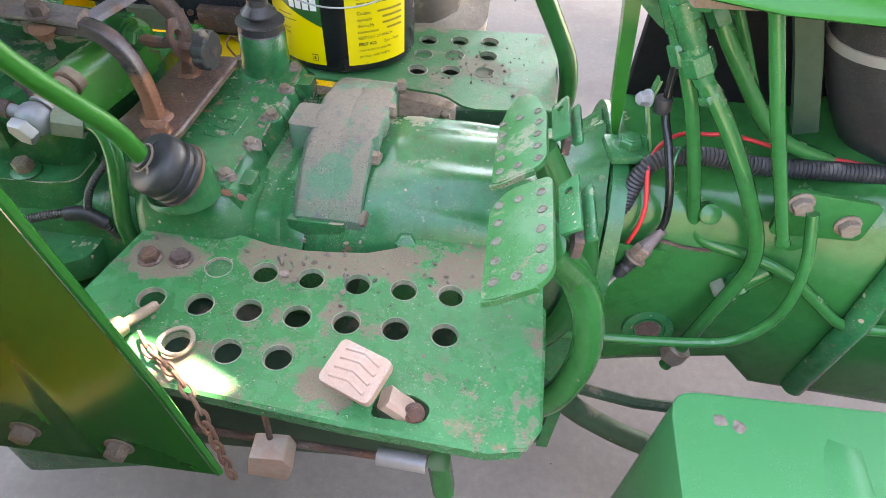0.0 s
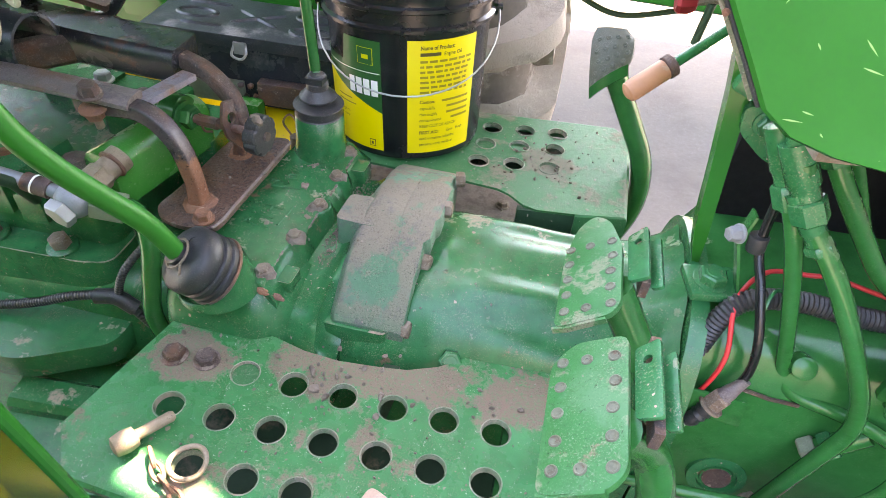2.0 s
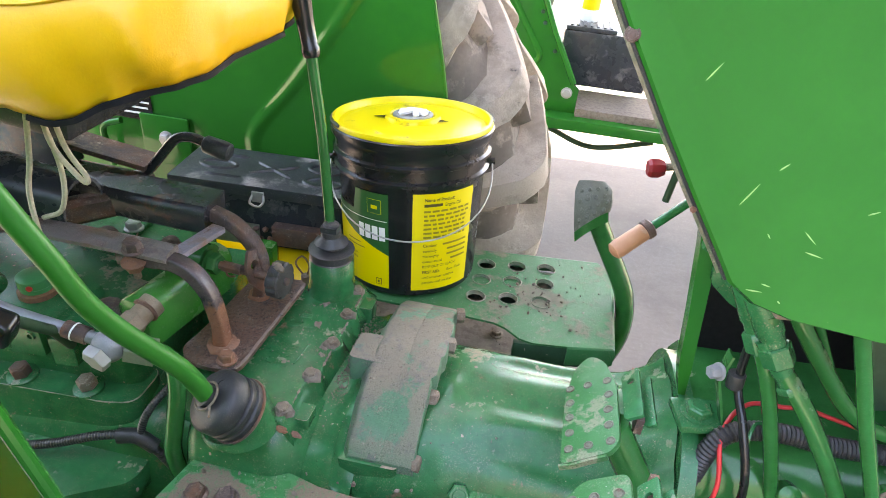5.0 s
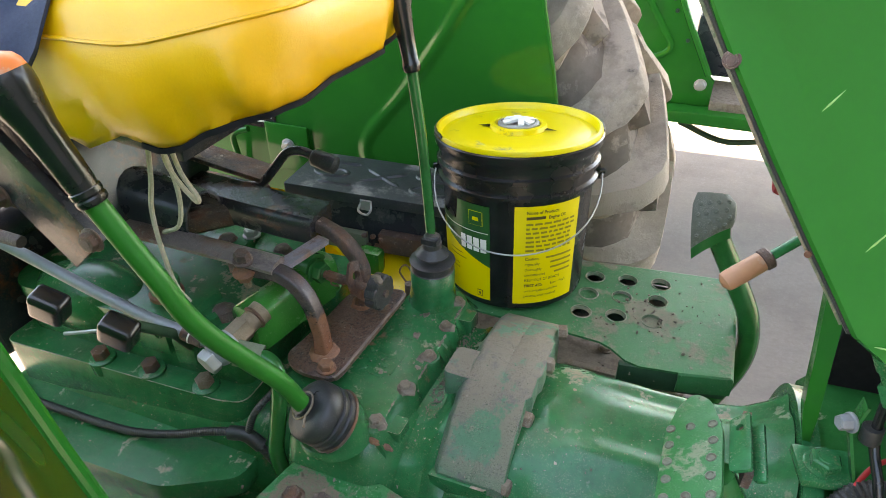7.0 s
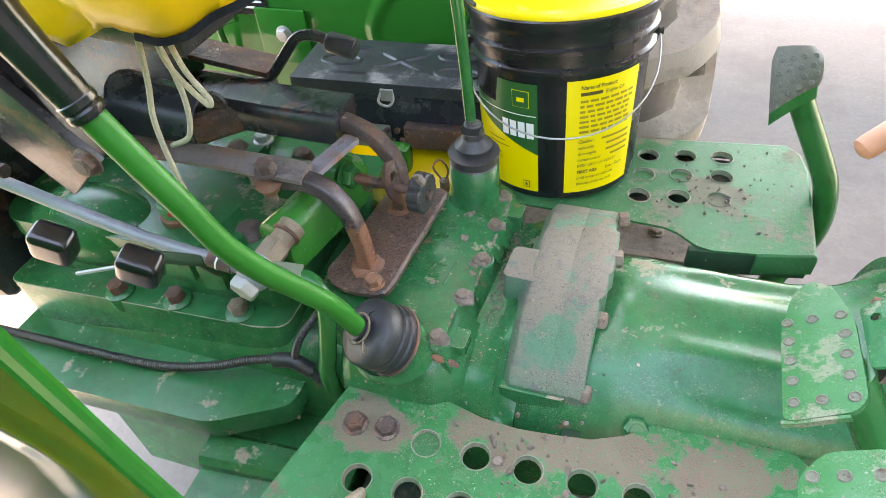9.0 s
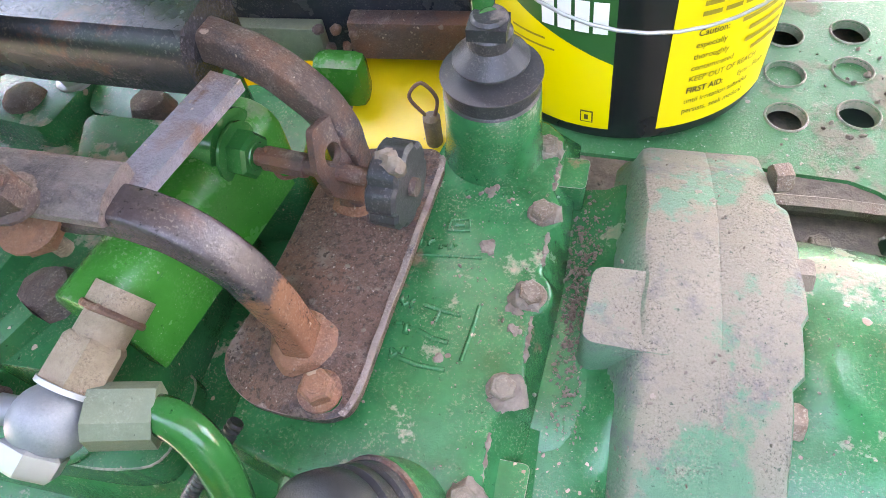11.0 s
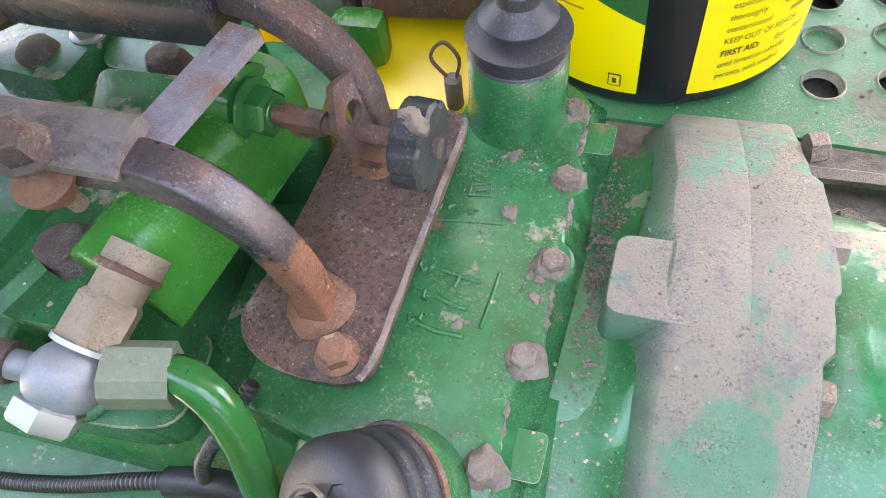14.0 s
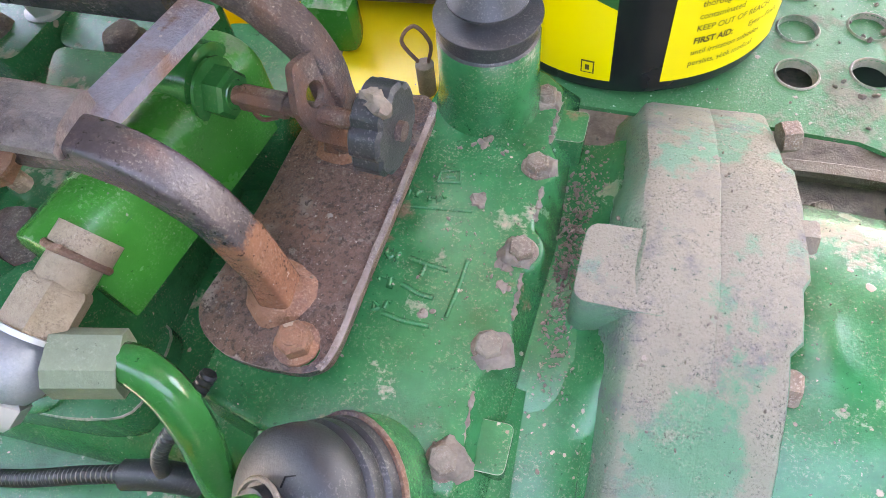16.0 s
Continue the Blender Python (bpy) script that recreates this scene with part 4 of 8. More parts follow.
def fender(y, s, label):
    """The inner side panel with its curled front edge, pressed bead and top shell. s: the way to the wheel."""
    t = thing("fender", label, "fender", (-0.5, y, 0.66))
    top = [(-0.36, 1.31), (-0.50, 1.345), (-0.64, 1.355), (-0.85, 1.33), (-1.05, 1.25), (-1.2, 1.1), (-1.28, 0.9), (-1.30, 0.655)]
    lean = 0.022 if s > 0 else 0.0
    hub = Vector((-0.66, 0.66))
    inner = []
    for x, z in top[:-1]:
        d = (Vector((x, z)) - hub).normalized() * 0.022
        inner.append((x - d.x, z - d.y))
    out = [(x + lean, z) for x, z in FEN] + inner + top[-1:]
    b = bmesh.new()
    vs = [b.verts.new((x, y, z)) for x, z in out]
    f = b.faces.new(vs)
    e = bmesh.ops.extrude_face_region(b, geom=[f])
    for v in e["geom"]:
        if isinstance(v, bmesh.types.BMVert):
            v.co.y += s * 0.003
    part("side_panel", b, M_gloss, t, "glossy green sheet panel")
    # curled front edge
    part("curled_edge", tube([(x + lean, y, z) for x, z in FEN], 0.004, 10), M_gloss, t)
    # pressed bead
    bead = [(-0.318, 0.67), (-0.316, 0.86), (-0.315, 0.968), (-0.319, 1.052), (-0.316, 1.098), (-0.341, 1.126), (-0.381, 1.168), (-0.46, 1.21), (-0.6, 1.235)]
    if s > 0:
        bead = [(-0.380, 1.150), (-0.411, 1.106), (-0.448, 1.049), (-0.532, 0.931), (-0.607, 0.842), (-0.625, 0.787), (-0.592, 0.756), (-0.486, 0.762)]
    face = y - (0.003 if s < 0 else 0.0)
    wide, high = (0.026, 0.0013) if s < 0 else (0.020, 0.0050)
    hump = [(wide * (k / 8 - 1), -0.0014 - high * (0.5 - 0.5 * math.cos(k * math.pi / 8))) for k in range(17)]
    bb = sweep(bmesh.new(), smooth_path([(x, face + 0.0014, z) for x, z in bead], 8), hump + [(wide, 0.001), (-wide, 0.001)], up=(0, 1, 0))
    part("bead", bb, M_gloss, t, smooth=70)
    if s < 0:
        for x, z in ((-0.375, 0.702), (-0.289, 0.692)):
            part("panel_nut", hexbolt((x, face, z), (0, -1, 0), 0.0110, 0.012), M_bolt, t, "pale dusty hex nut")
    # top shell over the tyre, its nose raised and folded in
    def profile(i, x, z, drop=0.0):
        d = Vector((0.8, 0.6)) if i == 0 else (Vector((x, z)) - hub).normalized()
        T = (0.044, 0.032, 0.022)[i] if i < 3 else 0.016
        R = T + 0.020
        arc = [(R - (R - drop) * math.cos(k * math.pi / 16), T - R + (R - drop) * math.sin(k * math.pi / 16)) for k in range(9)]
        return d, T, arc

    secs = []
    nose = (FEN[-1][0] + 0.013, FEN[-1][1] - 0.002)
    for i, (x, z) in enumerate([nose] + top):
        d, T, arc = profile(i, x, z)
        outer = arc + [(0.40, T), (0.414, T - 0.008), (0.420, T - 0.046)]
        under = [(0.416, T - 0.046), (0.410, T - 0.011), (0.398, T - 0.0035)] + list(reversed(profile(i, x, z, 0.0035)[2]))
        secs.append([(x + d.x * o, y + s * (v - 0.0005), z + d.y * o) for v, o in outer + under])
    part("top_shell", loft(secs), M_gloss, t, smooth=50)
    strips = []
    for drop, fwd in ((0.0, -0.002), (0.0015, 0.0025), (0.004, 0.0040), (0.016, 0.0030), (0.016, 0.0)):
        d, T, arc = profile(0, *nose, drop)
        prof = [(drop, -0.030)] + arc + [(0.40, T - drop)]
        strips.append([(nose[0] + d.x * o + d.y * fwd, y + s * (v - 0.0005), nose[1] + d.y * o - d.x * fwd) for v, o in prof])
    part("front_lip", loft([list(q) for q in zip(*strips)]), M_gloss, t, "folded sheet lip", smooth=60)
    return t


fender(0.10, -1, "glossy green rear fender with pressed bead beside the footplate")
fender(1.06, 1, "green rear fender panel with a pressed loop behind the seat")


# ---- castings under the footplates ----
def under_castings():
    t = thing("axle_housing", "axle housing under the footplate, darkened below its holes", "axle housing", (-0.2, 0.3, 0.3))
    # dark colour stands in for the shade seen through the near plate's holes
    part("trumpet", slab(rounded([(-0.40, 0.28), (0.0, 0.30), (0.05, 0.42), (-0.40, 0.44)], 0.04), 0.30, 0.50), M_dark, t, "casting coloured dark so the plate holes look dark", bevel=0.03, segs=3)
    part("trumpet_flange", slab(rounded([(-0.62, 0.20), (-0.41, 0.24), (-0.41, 0.44), (-0.62, 0.44)], 0.03), 0.30, 0.52), M_cast, t, "green bolted flange", bevel=0.012, segs=3)
    part("cast_web", sweep(bmesh.new(), [(-0.62, 0.33, 0.528), (-0.50, 0.34, 0.524), (-0.42, 0.35, 0.500)], rect(0.05, 0.03, 0.008)), M_cast, t)
    for x, y in ((-0.58, 0.25), (-0.46, 0.28), (-0.47, 0.40)):
        part("flange_bolt", hexbolt((x, y, 0.520), (0, 0, 1), 0.013, 0.012), M_cast, t)
    part("strut", sweep(bmesh.new(), [(0.02, 0.22, 0.60), (0.02, 0.46, 0.60)], rect(0.02, 0.05)), M_green, t, bevel=0.003)
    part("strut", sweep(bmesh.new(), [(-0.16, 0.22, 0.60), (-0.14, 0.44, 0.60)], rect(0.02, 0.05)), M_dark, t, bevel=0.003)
    t = thing("axle_housing", "brown axle housing on the far side, extended over bright ground", "axle housing", (-0.2, 0.88, 0.3))
    # drawn out forward and mud-coloured, in place of shaded ground under the plate
    part("trumpet", slab(rounded([(-0.60, 0.76), (-0.10, 0.79), (0.10, 0.79), (0.08, 0.94), (-0.12, 0.98), (-0.60, 1.02)], 0.04), 0.30, 0.52), M_mud, t, "brown casting standing in for shaded ground", bevel=0.03, segs=3)
    part("cover_rib", sweep(bmesh.new(), [(-0.12, 0.86, 0.522), (0.0, 0.86, 0.524), (0.075, 0.86, 0.520)], rect(0.022, 0.016, 0.004)), M_bolt, t, "dirty cast rib")
    for x, y in ((-0.02, 0.81), (0.06, 0.83), (0.05, 0.91), (-0.06, 0.93)):
        part("cover_bolt", hexbolt((x, y, 0.521), (0, 0, 1), 0.011, 0.010), M_bolt, t, "dirty hex bolt")


under_castings()
# ---- seat ----
def seat():
    t = thing("seat", "yellow vinyl tractor seat with wrinkled skirt", "seat", (-0.65, 0.61, 1.05))
    # the cushion: rings from the skirt's wavy hem up to the crown
    x0, x1, y0, y1 = -0.98, -0.385, 0.405, 0.825

    def ring(inset, z, hem=0.0, lift=0.0, fold=0.0, n=180):
        pts = []
        for i in range(n):
            a = 2 * math.pi * i / n
            c, s = math.cos(a), math.sin(a)
            hx, hy = (x1 - x0) / 2 - inset, (y1 - y0) / 2 - inset
            px = (x0 + x1) / 2 + hx * math.copysign(abs(c) ** 0.42, c)
            py = (y0 + y1) / 2 + hy * math.copysign(abs(s) ** 0.42, s)
            zz = z
            front = max(0.0, min(1.0, (px + 0.52) / 0.13))
            zz += lift * front * front * (3 - 2 * front)
            if hem:
                zz += hem * (1.0 - front) * (0.008 * math.sin(px * 58 + py * 34) + 0.010 * noise.noise((px * 17, py * 17, 3)))
            k = fold * (0.016 * noise.noise((px * 20 + zz * 16, py * 20, 1)) + 0.006 * noise.noise((px * 45 + zz * 30, py * 45, zz * 6)))
            pts.append((px + k * c * 0.4, py + k * math.copysign(1, s), zz))
        return pts
    secs = [ring(0.020, 1.104, 1.0, 0.034, 0.9), ring(0.006, 1.100, 1.0, 0.034, 1.0), ring(0.001, 1.110, 0.9, 0.033, 1.0), ring(-0.003, 1.124, 0.4, 0.031, 1.0), ring(-0.006, 1.140, 0.2, 0.029, 0.8), ring(-0.008, 1.158, 0, 0.027, 0.6), ring(-0.006, 1.180, 0, 0.028, 0.4),
            ring(-0.002, 1.200, 0, 0.022, 0.3), ring(0.004, 1.212, 0, 0.020, 0.25), ring(0.010, 1.230, 0, 0.016, 0.2), ring(0.024, 1.246, 0, 0.012, 0.2), ring(0.05, 1.256, 0, 0.008, 0.2), ring(0.10, 1.258, 0, 0, 0.2), ring(0.16, 1.252)]
    part("cushion", loft(secs), M_seat, t, "bright yellow vinyl with wrinkles", smooth=80)
    seam = [Vector(p) for p in ring(-0.0005, 1.206, 0, 0.021, 0.28)]
    b = sweep(bmesh.new(), seam + [seam[0]], circle(0.0022, 6), cap=False)
    part("seam", b, M_seat, t)
    hem_pts = [Vector(p) for p in ring(0.004, 1.099, 1.0, 0.034, 1.0) if p[0] > -0.53]
    hem_pts.sort(key=lambda p: math.atan2(p.y - 0.615, p.x + 0.62))
    part("edge_trim", sweep(bmesh.new(), hem_pts, rect(0.002, 0.006)), M_matte, t, "black trim under the front edge", smooth=60)
    b = slab(rounded([(x0 + 0.03, y0 + 0.03), (x1 - 0.10, y0 + 0.03), (x1 - 0.10, y1 - 0.02), (x0 + 0.03, y1 - 0.02)], 0.05), 1.105, 1.13)
    part("seat_pan", b, M_blackbox, t, "dark underside", bevel=0.006)
    return t


seat()
# ---- seat bracket: rusty frame bolted on the selector deck ----
def seat_bracket():
    t = thing("seat_bracket", "rusty steel seat bracket with two curved arms on a base plate", "bracket", (-0.43, 0.59, 0.735))
    m = Matrix.Translation((-0.42, 0.59, 0.741)) @ Euler((radians(1.5), radians(-4), 0)).to_matrix().to_4x4()
    out = rounded([(-0.053, -0.045), (-0.060, -0.072), (-0.051, -0.088), (-0.032, -0.100), (-0.006, -0.104), (0.0227, -0.1035), (0.0350, -0.0965), (0.0380, -0.083), (0.0425, -0.030), (0.0475, 0.021), (0.0540, 0.092), (0.0460, 0.106), (-0.003, 0.104), (-0.031, 0.100), (-0.040, 0.060), (-0.045, 0.010)], 0.010)
    hole = ring_pts(0.017, -0.089, 0.0105, 14)
    part("base_plate", slab(out, -0.004, 0.003, [hole], m), M_rustplate, t, "rust-brown steel plate with worn pale edge", bevel=0.0022, edge=M_worn)
    lip = smooth_path([m @ Vector((x, y, 0.0030)) for x, y in ((0.0300, -0.0990), (0.0362, -0.083), (0.0408, -0.030), (0.0458, 0.021), (0.0520, 0.088), (0.0500, 0.099))], 5)
    part("raised_lip", jitter(sweep(bmesh.new(), lip, rect(0.0042, 0.0014)), 0.0008, 0.008), M_worn, t, "pale worn edge bent up", smooth=50)
    sec = [(0.0120 * math.copysign(abs(math.cos(a)) ** 0.42, math.cos(a)), 0.0098 * math.copysign(abs(math.sin(a)) ** 0.42, math.sin(a))) for a in (k * math.pi / 12 for k in range(24))]
    near = smooth_path([(-0.428, 0.533, 0.742), (-0.430, 0.534, 0.785), (-0.440, 0.535, 0.826), (-0.458, 0.536, 0.852), (-0.482, 0.537, 0.864), (-0.515, 0.538, 0.863), (-0.560, 0.536, 0.861)], 6)
    part("near_arm", jitter(sweep(bmesh.new(), near, sec, up=(1, 0, 0), scale=[1.10 - 0.10 * min(1.0, k / 5) for k in range(len(near))], mark=(15, 16)), 0.0010, 0.02), M_arm, t, "curved arm worn to bare dark steel", edge=M_worn, smooth=60)
    far = smooth_path([(-0.427, 0.648, 0.742), (-0.419, 0.648, 0.785), (-0.424, 0.649, 0.824), (-0.443, 0.651, 0.850), (-0.470, 0.655, 0.866), (-0.505, 0.660, 0.873)], 6)
    part("far_arm", jitter(sweep(bmesh.new(), far, sec, up=(1, 0, 0), mark=(15, 16)), 0.0010, 0.02), M_rust, t, "curved rusty arm", edge=M_worn, smooth=60)
    part("cross_bar", sweep(bmesh.new(), [(-0.490, 0.550, 0.866), (-0.4705, 0.6315, 0.8655)], rect(0.021, 0.008)), M_bar, t, "flat bar worn shiny", bevel=0.002, edge=M_worn)
    # long flat arm to the rear, bolted on
    part("flat_arm", sweep(bmesh.new(), [(-0.488, 0.540, 0.8745), (-0.530, 0.539, 0.8775), (-0.62, 0.536, 0.882), (-0.86, 0.524, 0.897)], [(-0.017, -0.004), (-0.017, 0.001), (-0.006, 0.007), (0.012, 0.007), (0.017, 0.004), (0.017, -0.008), (0.012, -0.010), (-0.010, -0.010)], up=(0, 0, 1)), M_flat, t, "long flat arm worn grey and rusty", bevel=0.002)
    part("arm_bolt", hexbolt((-0.532, 0.526, 0.882), (0.1, -0.15, 1), 0.0112, 0.015), M_rust, t, "rusty bolt")
    part("arm_nut", hexbolt((-0.531, 0.521, 0.866), (-0.1, 0.15, -1), 0.0120, 0.013), M_foot, t)
    part("bolt_tail", tube([(-0.532, 0.523, 0.86), (-0.533, 0.526, 0.838)], 0.0052, 10), M_bolt, t)
    part("base_bolt", hexbolt((-0.407, 0.503, 0.744), (0, 0, 1), 0.0108, 0.012), M_foot, t, "rusty hex bolt")
    # angled tab with a hole
    mm = Matrix.Translation((-0.420, 0.627, 0.805)) @ Euler((0, radians(80), radians(-12))).to_matrix().to_4x4()
    part("tab", slab(rounded([(-0.035, -0.006), (-0.012, -0.018), (0.012, -0.016), (0.040, 0.004), (0.030, 0.014), (-0.03, 0.016)], 0.004), -0.002, 0.003, [ring_pts(-0.010, 0, 0.008, 12)], mm), M_rust, t, bevel=0.0008)
    # side gussets at the feet
    for y, x in ((0.533, -0.428), (0.650, -0.424)):
        part("weld_bead", jitter(lathe(bmesh.new(), [(0.0225, 0.0), (0.0205, 0.0025), (0.0180, 0.0045), (0.0150, 0.0060)], (x, y, 0.742), n=24), 0.003, 0.010), M_foot, t, smooth=70)


seat_bracket()


def seat_rail():
    t = thing("seat_rail", "black steel seat rail with chipped paint and rust", "rail", (-0.7, 0.67, 0.9))
    part("rail", sweep(bmesh.new(), [(-0.492, 0.664, 0.879), (-0.60, 0.664, 0.882), (-0.95, 0.680, 0.892)], [(0.030, 0.012), (0.030, -0.030), (-0.026, -0.034), (-0.032, -0.028), (-0.034, -0.004), (-0.031, 0.006), (-0.024, 0.012)]), M_rustdark, t, "black channel rail", bevel=0.002)
    part("strut", sweep(bmesh.new(), [(-0.63, 0.655, 0.870), (-0.70, 0.600, 0.862), (-0.80, 0.56, 0.855)], rect(0.03, 0.04, 0.008)), M_rust, t, "rust-red strut")
    # curled pressing beside the rail
    secs = []
    for i in range(14):
        f = i / 13
        cx, cy, cz, rr_ = -0.640 - 0.27 * f, 0.585 - 0.01 * f, 0.895 + 0.035 * f, 0.040 + 0.012 * f
        tw = 0.35 * math.sin(f * 3)
        arc = [k * math.pi / 9 - 1.0 + tw for k in range(13)]
        secs.append([(cx, cy - rr_ * math.cos(a), cz + rr_ * math.sin(a)) for a in arc] + [(cx, cy - (rr_ - 0.004) * math.cos(a), cz + (rr_ - 0.004) * math.sin(a)) for a in reversed(arc)])
    part("curled_sheet", loft(secs), M_blackbox, t, "glossy black curled sheet", smooth=60)
    part("top_flat", sweep(bmesh.new(), [(-0.625, 0.725, 0.900), (-0.70, 0.718, 0.915), (-0.88, 0.70, 0.955)], rect(0.050, 0.008)), M_rust, t, "flat rusty bar", bevel=0.001)
    # slanted support of the seat
    b = bmesh.new()
    box(b, (-0.825, 0.455, 1.010), (0.085, 0.014, 0.31), (0, -41, 0))
    part("slanted_plate", b, M_rustdark, t, "grey slanted support plate", bevel=0.002)
    for x, z in ((-0.847, 0.962), (-0.70, 0.925)):
        part("support_bolt", hexbolt((x, 0.447, z), (0, -1, 0), 0.014, 0.012), M_rust, t)
    b = bmesh.new()
    box(b, (-0.76, 0.60, 1.080), (0.42, 0.22, 0.035), (0, 6, 0))
    part("suspension_box", b, M_rustdark, t, "dark frame under the seat", bevel=0.004)
    b = bmesh.new()
    box(b, (-0.80, 0.60, 0.98), (0.06, 0.24, 0.21), (0, -20, 0))
    part("upright", b, M_rustdark, t, bevel=0.004)
    return t


seat_rail()


# ---- draft-control rod with handwheel ----
def handwheel():
    t = thing("handwheel", "scalloped black handwheel on a rusty threaded rod", "handwheel", (-0.38, 0.62, 0.80))
    ax = Vector((1, -0.12, 0.02)).normalized()
    c = Vector((-0.379, 0.620, 0.802))
    n = 96
    b = bmesh.new()
    tf = frame_of(ax)
    rings = []
    for h, k in ((-0.010, 0.88), (-0.008, 1.0), (0.008, 1.0), (0.010, 0.9)):
        ring = []
        for i in range(n):
            a = 2 * math.pi * i / n
            r = 0.0275 * (1 - 0.10 * max(0, math.cos(a * 8)) ** 2) * k
            ring.append(b.verts.new(c + tf @ Vector((r * math.cos(a), r * math.sin(a), h))))
        rings.append(ring)
    for p, q in zip(rings, rings[1:]):
        for i in range(n):
            b.faces.new((p[i], p[(i + 1) % n], q[(i + 1) % n], q[i]))
    b.faces.new(list(reversed(rings[0])))
    b.faces.new(rings[-1])
    part("wheel", b, M_rubber, t, "scalloped black plastic wheel", smooth=30)
    part("rod", tube([c - ax * 0.12, c + ax * 0.014], 0.006, 12), M_rust, t, "rusty rod")
    part("coupling", sweep(bmesh.new(), [c - ax * 0.092, c - ax * 0.062], rect(0.015, 0.015, 0.004)), M_rust, t, "rusty coupling with cotter")
    part("cotter", tube(smooth_path([c - ax * 0.09 + Vector((0, 0, 0.010)), c - ax * 0.085 + Vector((0, -0.004, -0.012)), c - ax * 0.075 + Vector((0, 0.002, -0.016))]), 0.0015, 6), M_rust, t)
    part("lock_nut", hexbolt(c - ax * 0.114, ax, 0.0165, 0.015), M_green, t, "green hex nut")
    # bits of dried mud on the rim
    for k in range(3):
        bb = bmesh.new()
        bmesh.ops.create_icosphere(bb, subdivisions=2, radius=0.006, matrix=Matrix.Translation(c + Vector((0.004 * k - 0.003, -0.004 * k, 0.024 + 0.001 * k))))
        part("mud_clod", jitter(bb, 0.004, 0.006), M_mud, t)


handwheel()


# ---- lift housing behind the deck ----
def lift_housing():
    t = thing("lift_housing", "green hydraulic lift housing with rusty bolts and valve block", "lift housing", (-0.7, 0.6, 0.6))
    top = [(-0.530, 0.492), (-0.545, 0.480), (-0.62, 0.478), (-0.95, 0.470), (-0.98, 0.50), (-0.98, 0.74), (-0.95, 0.755), (-0.56, 0.735), (-0.53, 0.72)]
    part("cover", slab(rounded(top, 0.02), 0.66, 0.768), M_cast, t, "flat green cover", bevel=0.006, segs=3)
    # sloping ribs and lands on the cover
    for x0, x1, y0, y1, z in ((-0.735, -0.655, 0.655, 0.735, 0.790), (-0.640, -0.545, 0.672, 0.735, 0.783), (-0.60, -0.52, 0.605, 0.655, 0.800)):
        part("land", slab(rounded([(x0, y0), (x1, y0 - 0.01), (x1 + 0.01, y1), (x0 - 0.02, y1)], 0.012), 0.74, z), M_cast, t, bevel=0.004)
    dome = bmesh.new()
    bmesh.ops.create_uvsphere(dome, u_segments=36, v_segments=18, radius=1.0, matrix=Matrix.LocRotScale((-0.845, 0.515, 0.742), Euler((0, 0, 0.05)), (0.105, 0.062, 0.058)))
    part("dome", jitter(dome, 0.002, 0.05), M_cast, t, "rounded green boss", smooth=70)
    # bolting ledge on the near side and the wall under it
    part("flange", slab(rounded([(-0.50, 0.390), (-0.60, 0.335), (-0.98, 0.325), (-0.98, 0.52), (-0.50, 0.52)], 0.02), 0.560, 0.600), M_cast, t, bevel=0.005)
    part("ledge", slab(rounded([(-0.520, 0.452), (-0.56, 0.442), (-0.97, 0.426), (-0.97, 0.52), (-0.52, 0.52)], 0.02), 0.60, 0.682), M_cast, t, bevel=0.008, segs=3, edge=M_edge)
    for x, y, m in ((-0.594, 0.460, M_bolt), (-0.692, 0.457, M_rust), (-0.784, 0.450, M_rust)):
        part("boss", lathe(bmesh.new(), [(0.021, -0.02), (0.020, 0.004), (0.017, 0.006)], (x, y, 0.682), (0, -0.1, 1), 20), M_cast, t, smooth=50)
        part("flange_bolt", hexbolt((x, y, 0.686), (0, -0.1, 1), 0.0130, 0.016), m, t, "dusty hex bolt")
    for x0, x1, z0, z1 in ((-0.712, -0.655, 0.712, 0.764), (-0.645, -0.608, 0.706, 0.756), (-0.79, -0.745, 0.71, 0.75)):
        part("side_pad", slab(rounded([(x0, z0), (x1, z0 + 0.004), (x1, z1), (x0, z1 - 0.004)], 0.006), -0.008, 0.006, (), Matrix.Translation((0, 0.474, 0)) @ Euler((radians(90), 0, 0)).to_matrix().to_4x4()), M_cast, t, "raised square pad", bevel=0.003)
    part("pad_hole", lathe(bmesh.new(), [(0.007, -0.001), (0.006, 0.003), (0.004, 0.003), (0.0035, 0.0)], (-0.668, 0.468, 0.752), (0, -1, 0), 14), M_cast, t)
    for x, y, r in ((-0.590, 0.527, 0.017), (-0.690, 0.672, 0.016), (-0.585, 0.678, 0.014)):
        b = lathe(bmesh.new(), [(r * 1.25, -0.002), (r * 1.15, 0.003), (r, 0.005), (r * 0.9, 0.011), (r * 0.5, 0.013)], (x, y, 0.770 if y < 0.6 else 0.784), n=14)
        part("sunk_bolt", jitter(b, 0.002, 0.008), M_rust, t, "bolt head sunk in rust and grime", smooth=50)
    part("zinc_bolt", hexbolt((-0.660, 0.698, 0.790), (0, 0, 1), 0.012, 0.013), M_steel, t, "zinc-plated bolt")
    part("land", slab(rounded([(-0.56, 0.640), (-0.478, 0.660), (-0.488, 0.760), (-0.56, 0.755)], 0.012), 0.62, 0.742), M_cast, t, bevel=0.006, segs=3)
